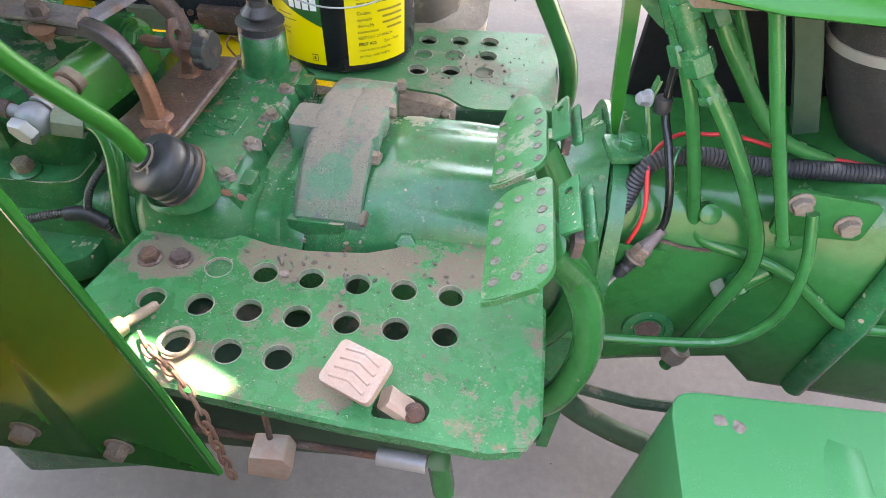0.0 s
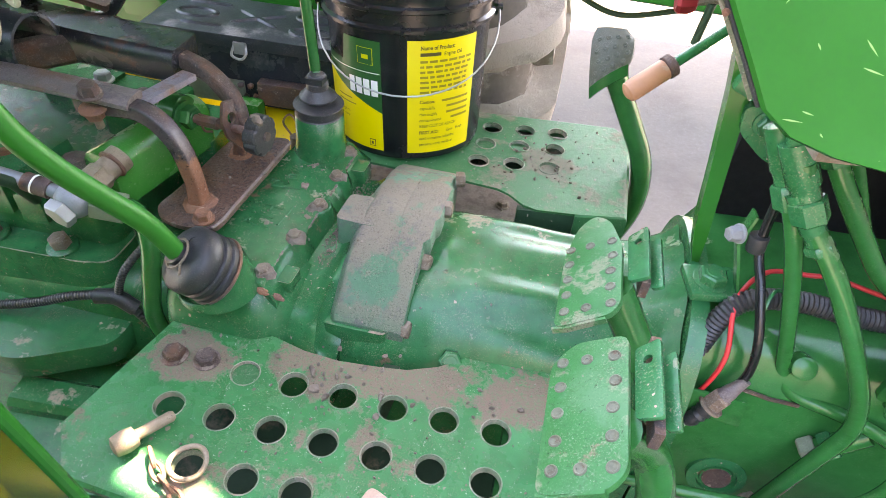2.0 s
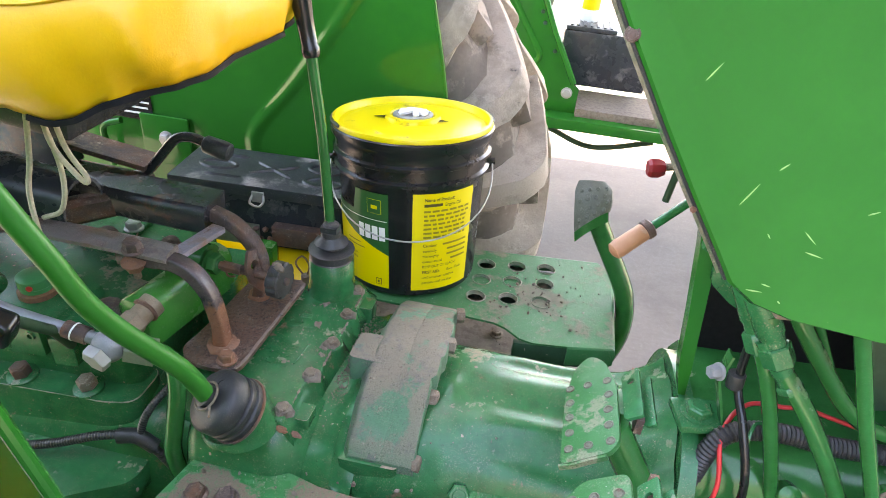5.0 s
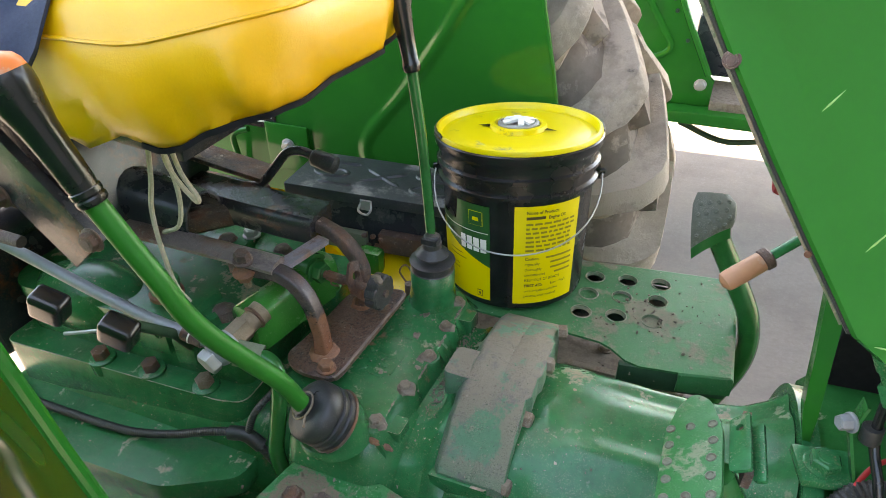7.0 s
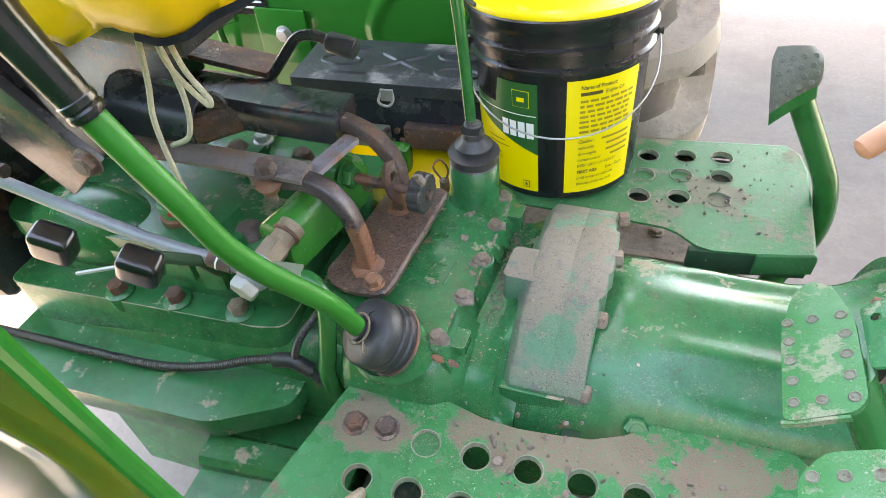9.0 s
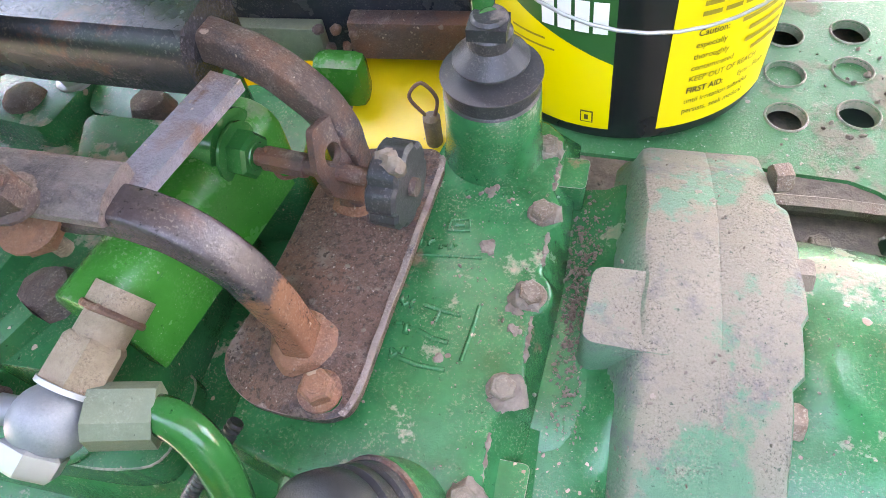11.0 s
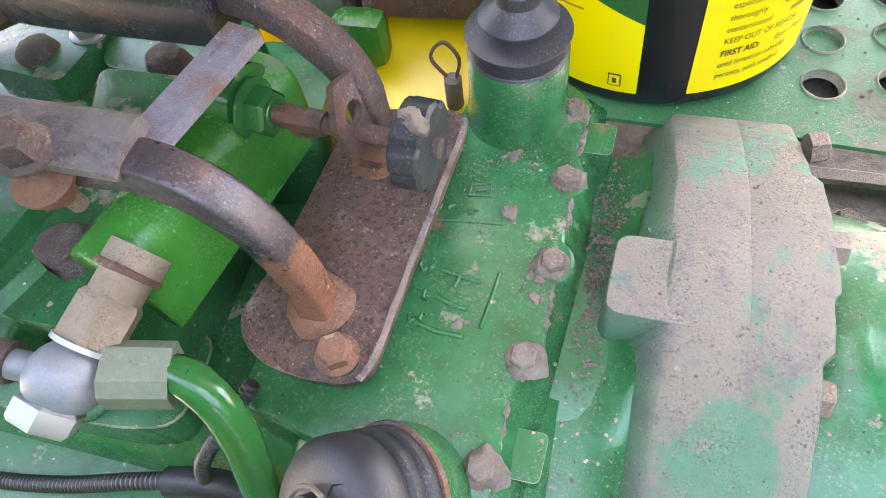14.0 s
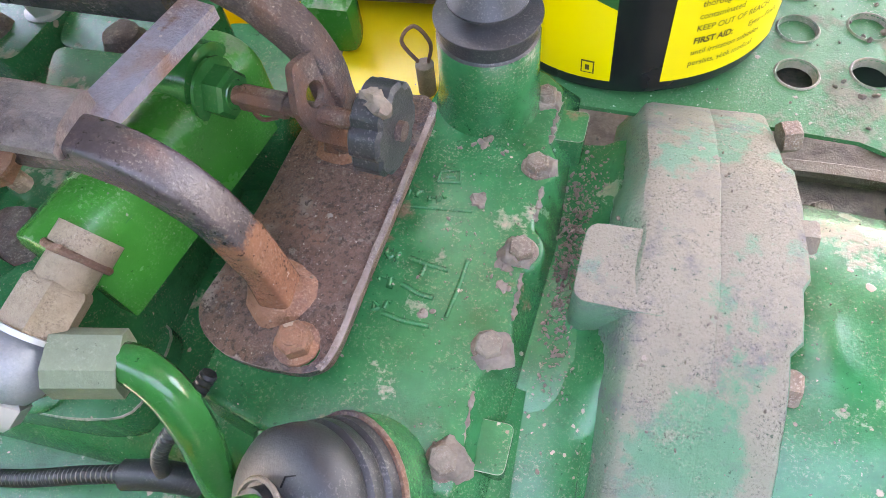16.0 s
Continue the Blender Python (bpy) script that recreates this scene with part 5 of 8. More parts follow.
    for (x0, y0), (x1, y1) in (((-0.645, 0.482), (-0.628, 0.560)), ((-0.606, 0.482), (-0.590, 0.512))):
        part("cover_rib", sweep(bmesh.new(), [(x0, y0, 0.768), (x1, y1, 0.772)], [(-0.010, -0.004), (-0.007, 0.010), (0.007, 0.010), (0.010, -0.004)]), M_cast, t, bevel=0.002)
    plug = part("breather_plug", lathe(bmesh.new(), [(0.022, -0.006), (0.021, 0.012), (0.023, 0.014), (0.023, 0.026), (0.020, 0.028)], (-0.705, 0.535, 0.772), (0, 0, 1), 28), M_tank, t, "pale green plug with a rusty base", smooth=40)
    part("plug_base", lathe(bmesh.new(), [(0.026, -0.004), (0.026, 0.006), (0.022, 0.008)], (-0.705, 0.535, 0.770), (0, 0, 1), 24), M_foot, plug)
    part("paint_dot", lathe(bmesh.new(), [(0.0045, 0.0), (0.0040, 0.0012), (0.0005, 0.0014)], (-0.6965, 0.5135, 0.791), (0.37, -0.93, 0), 14), M_red, plug, "red paint dot")
    # valve block
    m = Matrix.Translation((-0.528, 0.594, 0.774)) @ Euler((0, 0, radians(-12))).to_matrix().to_4x4()
    sect = [(0.031, -0.040), (0.031, 0.016), (0.028, 0.025), (0.021, 0.031), (0.012, 0.034), (0.000, 0.034), (-0.011, 0.030), (-0.017, 0.022), (-0.018, -0.040)]
    secs = [[m @ Vector((x * k, y, (z + 0.04) * k - 0.04)) for x, z in sect] for y, k in ((-0.086, 0.96), (-0.085, 0.99), (-0.083, 1.0), (0.082, 1.0), (0.086, 0.985), (0.088, 0.95))]
    part("valve_block", loft(secs), M_valve, t, "bright green rounded block", smooth=40)
    part("block_collar", jitter(lathe(bmesh.new(), [(0.0185, -0.002), (0.0195, 0.0), (0.0190, 0.0016), (0.0175, 0.002)], (-0.520, 0.5095, 0.7975), (-0.22, -0.95, -0.22), 28), 0.0012, 0.008), M_foot, t, "rusty sealing collar")
    part("block_screw", hexbolt((-0.512, 0.541, 0.786), (0.97, -0.20, 0), 0.007, 0.004), M_green, t, "recessed screw")
    b = lathe(bmesh.new(), [(0.026, -0.02), (0.026, 0.004), (0.022, 0.006), (0.020, 0.006)], (-0.502, 0.641, 0.797), (1, -0.12, 0), 26)
    part("bore_ring", b, M_green, t)


lift_housing()


# ---- banjo fitting and hydraulic pipe ----
def banjo():
    t = thing("hydraulic_fitting", "dirty brass elbow fitting with a silver banjo and bolt", "fitting", (-0.52, 0.47, 0.77))
    a, c = Vector((-0.519, 0.512, 0.798)), Vector((-0.534, 0.449, 0.783))
    d = (c - a).normalized()
    part("stem", lathe(bmesh.new(), [(0.0175, -0.012), (0.0175, 0.002), (0.015, 0.004), (0.015, 0.020), (0.0165, 0.022), (0.0165, 0.030)], a, d, 24), M_brass, t, "round stem")
    part("hex_body", lathe(bmesh.new(), [(0.0165, 0.018), (0.0185, 0.021), (0.0185, 0.046), (0.0165, 0.049)], a, d, 6), M_brass, t, "dirty hex body", bevel=0.0008)
    bb = bmesh.new()
    bmesh.ops.create_uvsphere(bb, u_segments=32, v_segments=18, radius=0.0215, matrix=Matrix.Translation(a + d * 0.066))
    part("banjo", bb, M_grey, t, "smooth silver banjo ball", smooth=60)
    part("banjo_bolt", lathe(bmesh.new(), [(0.016, 0.080), (0.019, 0.082), (0.0185, 0.092), (0.0165, 0.0945)], a, d, 6), M_steel, t, "bright hex bolt")
    part("copper_washer", lathe(bmesh.new(), [(0.019, 0.046), (0.019, 0.049)], a, d, 28), M_steel, t)
    # side elbow with the green pipe
    p = a + d * 0.064
    e = Vector((-0.483, 0.466, 0.770))
    part("side_body", sweep(bmesh.new(), [p + (e - p) * 0.35, e], rect(0.033, 0.032, 0.007)), M_khaki, t, "dusty green cast elbow", bevel=0.001)
    # silver pipe running to the rear
    part("silver_pipe", tube(smooth_path([p, (-0.575, 0.448, 0.797), (-0.68, 0.447, 0.815), (-0.86, 0.445, 0.870), (-0.93, 0.445, 0.892)]), 0.0085, 14), M_grey, t, "silver steel pipe")
    part("pipe_sleeve", tube([(-0.560, 0.449, 0.793), (-0.590, 0.4485, 0.799)], 0.0115, 16), M_rust, t, "rusty collar")
    part("pipe_band", tube([(-0.5765, 0.4487, 0.7965), (-0.5785, 0.4487, 0.797)], 0.0122, 16), M_white, t)
    pipe = thing("hydraulic_pipe", "bright green bent hydraulic pipe", "pipe", (-0.46, 0.42, 0.6))
    path = smooth_path([(-0.489, 0.466, 0.770), (-0.472, 0.464, 0.775), (-0.454, 0.456, 0.766), (-0.445, 0.443, 0.738), (-0.447, 0.428, 0.690), (-0.452, 0.420, 0.640), (-0.440, 0.418, 0.590), (-0.40, 0.418, 0.53)], 8)
    part("tube", tube(path, 0.0115, 16), M_green, pipe, "", smooth=60)


banjo()


# ---- gear levers ----
def gear_lever():
    t = thing("gear_lever", "green bent gear lever with black grip and orange cap", "gear lever", (-0.365, 0.43, 0.74))
    ax = Vector((-0.50, -0.42, 0.78)).normalized()
    c = Vector((-0.362, 0.427, 0.744))
    tf0 = frame_of(ax)
    secs = []
    for f, r in ((0.0, 0.0392), (0.04, 0.0423), (0.30, 0.0425), (0.60, 0.0428), (0.85, 0.0440), (1.0, 0.0465), (1.25, 0.0490)):
        rim_c, foot_c = c - ax * 0.011, Vector((-0.359, 0.437, 0.711))
        turn = tf0.to_quaternion().slerp(frame_of((0, 0, 1)).to_quaternion(), min(1.0, f))
        mid_c = rim_c.lerp(foot_c, f)
        secs.append([mid_c + turn @ Vector((r * math.cos(2 * math.pi * i / 40), r * math.sin(2 * math.pi * i / 40), 0)) for i in range(40)])
    part("turret", loft(secs), M_cast, t, "green cast turret with chipped rusty rim", smooth=70)
    part("turret_rim", lathe(bmesh.new(), [(0.0418, -0.0145), (0.0429, -0.013), (0.0423, -0.0105), (0.0392, -0.010)], c, ax, 36), M_rust, t)
    boot = [(0.0396, -0.012), (0.0405, -0.010), (0.0405, -0.004), (0.0380, -0.002), (0.0401, 0.001), (0.0401, 0.007), (0.0372, 0.009), (0.0398, 0.013), (0.0400, 0.019), (0.0392, 0.0285), (0.0350, 0.0335), (0.0225, 0.0358), (0.0142, 0.0368), (0.0138, 0.046), (0.0116, 0.047)]
    part("rubber_boot", lathe(bmesh.new(), boot, c, ax, 48), M_rubber, t, "cracked black rubber boot", smooth=40)
    tear = []
    tfb = frame_of(ax)
    for k in range(61):
        a = 0.2 + k * 5.2 / 60
        tear.append(c + ax * (0.0285 + 0.0020 * noise.noise((k * 0.5, 3, 0))) + tfb @ Vector(((0.0352 + 0.0018 * noise.noise((k * 0.7, 9, 0))) * math.cos(a), (0.0352 + 0.0018 * noise.noise((k * 0.7, 9, 0))) * math.sin(a), 0)))
    part("torn_edge", jitter(tube(tear, 0.0009, 6), 0.0010, 0.004), M_matte, t, "torn edge of the rubber skin")
    crack = [c + ax * h + tfb @ Vector((r * math.cos(1.9 + 0.12 * math.sin(r * 400)), r * math.sin(1.9 + 0.12 * math.sin(r * 400)), 0)) for r, h in ((0.0165, 0.0372), (0.0215, 0.0362), (0.0265, 0.0346), (0.0320, 0.0327), (0.0352, 0.0295))]
    part("crack", tube(crack, 0.0005, 5), M_matte, t, "crack in the rubber")
    top = c + ax * 0.040
    # wire clamp
    tf = frame_of(ax)
    ring = [top + tf @ Vector((0.0175 * math.cos(a), 0.0175 * math.sin(a), 0.002)) for a in (k * 2 * math.pi / 20 for k in range(21))]
    ring.append(ring[-1] + tf @ Vector((0.016, -0.004, 0.002)))
    part("wire_clamp", tube(ring, 0.0015, 6), M_bolt, t, "bent wire clamp")
    path = smooth_path([top, (-0.393, 0.392, 0.830), (-0.412, 0.373, 0.872), (-0.430, 0.352, 0.916), (-0.445, 0.337, 0.958), (-0.460, 0.330, 1.003), (-0.478, 0.326, 1.042), (-0.500, 0.322, 1.090)], 8)
    part("shaft", tube(path, 0.0112, 18), M_shaft, t, "bright green painted shaft", smooth=60)
    k0 = Vector((-0.501, 0.3215, 1.094))
    kd = (Vector((-0.546, 0.310, 1.222)) - k0).normalized()
    part("grip_collar", lathe(bmesh.new(), [(0.0135, -0.006), (0.0148, -0.004), (0.0148, 0.000), (0.0133, 0.002), (0.0148, 0.004), (0.0148, 0.009), (0.0135, 0.010)], k0, kd, 24), M_black, t)
    part("grip", lathe(bmesh.new(), [(0.0135, 0.008), (0.0143, 0.018), (0.0150, 0.050), (0.0165, 0.071), (0.0200, 0.090), (0.0228, 0.103), (0.0235, 0.112), (0.0225, 0.119)], k0, kd, 32), M_black, t, "glossy black plastic grip", smooth=60)
    part("cap", lathe(bmesh.new(), [(0.0227, 0.118), (0.0218, 0.124), (0.018, 0.130), (0.010, 0.134), (0.003, 0.135)], k0, kd, 32), M_orange, t, "orange cap", smooth=60)


gear_lever()


def range_lever():
    t = thing("range_lever", "slim green range lever with black grip in a bellows boot", "gear lever", (-0.335, 0.715, 0.72))
    c = Vector((-0.339, 0.731, 0.733))
    part("turret", lathe(bmesh.new(), [(0.0415, -0.021), (0.0392, -0.012), (0.0374, 0.000), (0.0365, 0.012), (0.0358, 0.048), (0.034, 0.049)], c, (0, 0, 1), 36), M_cast, t, "green cast turret", smooth=60)
    boot = [(0.0350, 0.045), (0.0356, 0.0460), (0.0354, 0.0485), (0.0340, 0.0500), (0.0340, 0.0610), (0.0352, 0.0622), (0.0368, 0.0630), (0.0364, 0.0640), (0.0320, 0.0648), (0.0205, 0.0660), (0.0180, 0.0680), (0.0190, 0.0705), (0.0245, 0.0735), (0.0268, 0.0752), (0.0268, 0.0768), (0.0245, 0.0790), (0.0195, 0.0840), (0.0155, 0.0885), (0.0158, 0.0920), (0.0155, 0.0970), (0.0130, 0.0990), (0.0125, 0.108), (0.0105, 0.110)]
    part("rubber_boot", lathe(bmesh.new(), boot, c, (0, 0, 1), 48), M_boot, t, "grey dusty bellows boot", smooth=40)
    part("clamp", sweep(bmesh.new(), [(c.x - 0.013, c.y - 0.004, c.z + 0.103), (c.x + 0.013, c.y - 0.004, c.z + 0.103)], rect(0.020, 0.009)), M_rubber, t, bevel=0.002)
    path = smooth_path([c + Vector((0, 0, 0.105)), (-0.345, 0.742, 0.84), (-0.354, 0.740, 0.98), (-0.368, 0.740, 1.105)], 8)
    part("shaft", tube(path, 0.0082, 14), M_green, t, "thin green shaft", smooth=60)
    k0 = Vector((-0.366, 0.7395, 1.095))
    kd = Vector((-0.022, 0.002, 0.12)).normalized()
    part("grip", lathe(bmesh.new(), [(0.011, 0.0), (0.0125, 0.004), (0.0125, 0.012), (0.011, 0.014), (0.012, 0.05), (0.0145, 0.080), (0.0205, 0.105), (0.0215, 0.113), (0.0205, 0.118)], k0, kd, 28), M_black, t, "black plastic grip", smooth=60)
    part("cap", lathe(bmesh.new(), [(0.0205, 0.117), (0.0195, 0.123), (0.014, 0.128), (0.003, 0.130)], k0, kd, 28), M_orange, t, "orange cap", smooth=60)


range_lever()


# ---- toolbox, bent lever, bits on the far side ----
def toolbox():
    t = thing("toolbox", "black sheet metal toolbox with pressed lid and hasp", "toolbox", (-0.58, 0.98, 0.70))
    m = Matrix.Translation((-0.510, 0.918, 0.008)) @ Euler((0, 0, radians(3))).to_matrix().to_4x4()
    b = bmesh.new()
    box(b, (0, 0, 0.7365), (0.34, 0.13, 0.105))
    bmesh.ops.transform(b, matrix=m, verts=b.verts)
    part("body", b, M_blackbox, t, "black box body", bevel=0.004)
    b = bmesh.new()
    box(b, (0, -0.002, 0.800), (0.352, 0.142, 0.022))
    bmesh.ops.transform(b, matrix=m, verts=b.verts)
    lid = part("lid", b, M_boxlid, t, "dusty lid with tread pattern", bevel=0.003)
    # pressed figures: a cross between long loops and bars
    flat = [(-0.006, 0), (-0.003, 0.0032), (0.003, 0.0032), (0.006, 0)]
    for x, y, a, r in ((-0.004, 0.0, 32, 0.046), (-0.004, 0.0, -32, 0.046), (-0.105, 0.036, 0, 0.040), (-0.085, -0.045, 0, 0.034)):
        run = [m @ Vector((x + r * k * math.cos(radians(a)), y + r * k * math.sin(radians(a)), 0.811)) for k in (-1, -0.8, 0.8, 1)]
        part("tread", sweep(bmesh.new(), run, flat, scale=[0.4, 1, 1, 0.4]), M_boxlid, lid)
    for x, y, r in ((-0.108, -0.006, 0.034), (0.090, 0.026, 0.034), (0.098, -0.028, 0.036)):
        run = [m @ Vector((x + r * math.cos(k * math.pi / 10), y + 0.016 * math.sin(k * math.pi / 10), 0.811)) for k in range(21)]
        part("tread", sweep(bmesh.new(), run, [(u * 0.7, v) for u, v in flat], up=(0, 0, 1)), M_boxlid, lid, smooth=50)
    h = m @ Vector((-0.008, -0.075, 0.792))
    part("hasp", tube(smooth_path([h + Vector((-0.010, 0, 0.004)), h + Vector((-0.012, -0.008, -0.010)), h + Vector((0.004, -0.010, -0.014)), h + Vector((0.012, -0.006, -0.006)), h + Vector((0.010, 0, 0.004))]), 0.0022, 8), M_steel, t, "wire hasp")
    b = bmesh.new()
    box(b, h, (0.022, 0.005, 0.020))
    part("hasp_plate", b, M_steel, t, bevel=0.001)
    b = bmesh.new()
    box(b, (-0.432, 0.846, 0.729), (0.115, 0.020, 0.040), (0, 0, 3))
    part("rusty_angle", jitter(b, 0.001), M_rust, t, "rusty welded angle", bevel=0.002)
    b = bmesh.new()
    box(b, (-0.566, 0.840, 0.7205), (0.095, 0.016, 0.037), (0, 0, 3))
    part("pale_angle", jitter(b, 0.001), M_khaki, t, "pale dusty steel strip", bevel=0.002)
    rng = random.Random(12)
    for k in range(7):
        b = lathe(bmesh.new(), [(0.002, -0.006), (0.0046, -0.003), (0.0050, 0.001), (0.0036, 0.003), (0.0012, 0.004)], (-0.518 + 0.006 * k + rng.uniform(-0.002, 0.002), 0.834, 0.738 - 0.034 * (k % 3) / 2 + rng.uniform(-0.004, 0.004)), (0, -1, 0.2), 12)
        part("weld", jitter(b, 0.0022, 0.006), M_rust, t, "rusty weld lump", smooth=70)


toolbox()


def bent_lever():
    t = thing("control_lever", "dark bent control lever with black rubber grip", "lever", (-0.70, 0.80, 0.80))
    part("rod", tube(round_path([(-0.86, 0.725, 0.865), (-0.635, 0.715, 0.880), (-0.572, 0.715, 0.955), (-0.545, 0.715, 0.960), (-0.500, 0.716, 0.944)], 0.025), 0.0075, 12), M_rustdark, t, "rusty bent rod")
    part("grip", lathe(bmesh.new(), [(0.010, 0), (0.0135, 0.004), (0.0145, 0.03), (0.0135, 0.040), (0.008, 0.043)], (-0.528, 0.716, 0.952), (0.97, 0, -0.22), 20), M_rubber, t, "black rubber grip", smooth=50)
    part("pivot_plate", sweep(bmesh.new(), [(-0.95, 0.715, 0.90), (-0.80, 0.720, 0.875), (-0.63, 0.716, 0.872)], rect(0.03, 0.010)), M_rust, t, bevel=0.001)


bent_lever()


def fender_bracket():
    t = thing("lamp_bracket", "green sheet bracket with a zinc bolt on the fender", "bracket", (-0.72, 1.03, 0.80))
    b = bmesh.new()
    box(b, (-0.815, 1.052, 0.775), (0.11, 0.010, 0.11))
    part("plate", b, M_gloss, t, bevel=0.008)
    part("bracket_bolt", hexbolt((-0.812, 1.046, 0.782), (0, -1, 0), 0.013, 0.012), M_steel, t, "zinc bolt")
    part("hoop", tube(round_path([(-0.95, 1.045, 0.70), (-0.95, 1.03, 0.80), (-0.90, 1.03, 0.815)], 0.03), 0.007, 10), M_gloss, t, "green bent tube")


fender_bracket()


def decal():
    t = thing("warning_decal", "black warning decal with white print on the fender", "decal", (-0.92, 1.058, 0.84))
    b = bmesh.new()
    box(b, (-0.925, 1.0575, 0.842), (0.165, 0.001, 0.062))
    part("sheet", b, M_black, t)
    for i in range(4):
        b = bmesh.new()
        box(b, (-0.90 + 0.012 * (i % 2), 1.0566, 0.862 - 0.012 * i), (0.095 - 0.015 * (i % 2), 0.0008, 0.004))
        part("print_bar", b, M_white, t)
    b = bmesh.new()
    box(b, (-0.98, 1.0566, 0.842), (0.035, 0.0008, 0.04))
    part("pictogram", b, M_white, t)


decal()


# ---- linkage and castings behind the seat ----
def rear_linkage():
    t = thing("lift_linkage", "dark rusty lift arms and rods behind the seat", "linkage", (-1.1, 0.55, 0.65))
    b = bmesh.new()
    box(b, (-1.13, 0.60, 0.74), (0.26, 0.36, 0.26), (0, -8, 0))
    part("rear_casting", jitter(b, 0.004, 0.1), M_rustdark, t, "dark greasy rear casting", bevel=0.03, segs=3)
    part("lift_arm", sweep(bmesh.new(), smooth_path([(-0.92, 0.40, 0.86), (-1.05, 0.37, 0.90), (-1.25, 0.34, 0.86), (-1.45, 0.33, 0.75)]), rect(0.03, 0.06, 0.01)), M_rust, t, "rusty lift arm")
    part("lift_arm", sweep(bmesh.new(), smooth_path([(-0.95, 0.82, 0.86), (-1.08, 0.84, 0.90), (-1.28, 0.86, 0.86), (-1.45, 0.87, 0.75)]), rect(0.03, 0.06, 0.01)), M_rust, t, "rusty lift arm")
    part("cross_shaft", tube([(-0.98, 0.30, 0.855), (-0.98, 0.92, 0.855)], 0.034, 20), M_rustdark, t, "dark cross shaft", smooth=60)
    for y, z in ((0.42, 0.915), (0.46, 0.945), (0.52, 0.93)):
        part("rod", tube(smooth_path([(-0.80, y, z), (-0.95, y - 0.01, z + 0.012), (-1.15, y - 0.02, z - 0.02), (-1.35, y - 0.02, z - 0.10)]), 0.0085, 10), M_rust, t, "rusty control rod", smooth=60)


rear_linkage()
# ---- engine side housing ahead of the bell ----
def front_housing():
    t = thing("engine_housing", "green cast engine housing with bosses, plug and flange", "engine", (0.45, 0.58, 0.40))
    sec = lambda x, y0, zt, zl: [(x, y0 + 0.01, zl), (x, y0, zl + 0.03), (x, y0, zt - 0.05), (x, y0 + 0.03, zt - 0.01), (x, y0 + 0.07, zt), (x, 0.70, zt), (x, 0.73, zt - 0.04), (x, 0.73, zl)]
    part("body", loft([sec(0.207, 0.475, 0.765, 0.36), sec(0.30, 0.470, 0.770, 0.40), sec(0.45, 0.470, 0.775, 0.44), sec(0.50, 0.455, 0.80, 0.40), sec(1.1, 0.455, 0.82, 0.36)]), M_green, t, "green casting", smooth=50)
    b = lathe(bmesh.new(), [(0.040, -0.02), (0.038, 0.004), (0.030, 0.006), (0.026, 0.006), (0.025, 0.001), (0.022, 0.001), (0.021, 0.004), (0.010, 0.004)], (0.306, 0.468, 0.500), (0, -1, 0.15), 36)
    part("plug", b, M_cast, t, "round plug with rusty centre", smooth=40)
    part("plug_core", lathe(bmesh.new(), [(0.020, 0.002), (0.018, 0.0065), (0.004, 0.007)], (0.306, 0.468, 0.500), (0, -1, 0.15), 24), M_rust, t)
    part("boss", lathe(bmesh.new(), [(0.015, -0.02), (0.0135, 0.003), (0.010, 0.005)], (0.313, 0.470, 0.742), (0, -0.8, 0.5), 28), M_green, t, smooth=50)
    part("boss", lathe(bmesh.new(), [(0.018, -0.02), (0.0165, 0.008), (0.010, 0.010)], (0.425, 0.470, 0.72), (0, -1, 0.2), 28), M_green, t, smooth=50)
    # flange plate to the fore, with bolts
    part("flange_plate", slab(rounded([(-0.05, -0.035), (0.06, -0.03), (0.06, 0.028), (-0.05, 0.035)], 0.01), -0.004, 0.004, (), Matrix.Translation((0.43, 0.452, 0.775)) @ Euler((radians(90), 0, 0)).to_matrix().to_4x4()), M_green, t, bevel=0.002)
    for x, z in ((0.395, 0.795), (0.462, 0.77)):
        part("flange_bolt", hexbolt((x, 0.446, z), (0, -1, 0), 0.012, 0.012), M_bolt, t)
    for x in (0.56,):
        part("pipe_rib", sweep(bmesh.new(), [(x, 0.452, 0.42), (x, 0.440, 0.60), (x, 0.448, 0.76)], circle(0.018, 14)), M_cast, t, smooth=60)
    part("weld_streak", sweep(bmesh.new(), [(0.262, 0.467, 0.690), (0.300, 0.467, 0.682), (0.335, 0.468, 0.680)], rect(0.003, 0.004)), M_rust, t)
    # bolt on the top ledge
    b = bmesh.new()
    box(b, (0.205, 0.530, 0.783), (0.060, 0.050, 0.012), (0, 0, 10))
    part("lug_plate", b, M_cast, t, bevel=0.004)
    part("lug_bolt", hexbolt((0.202, 0.528, 0.789), (0, 0, 1), 0.016, 0.014), M_cast, t, "large dusty green bolt")


front_housing()


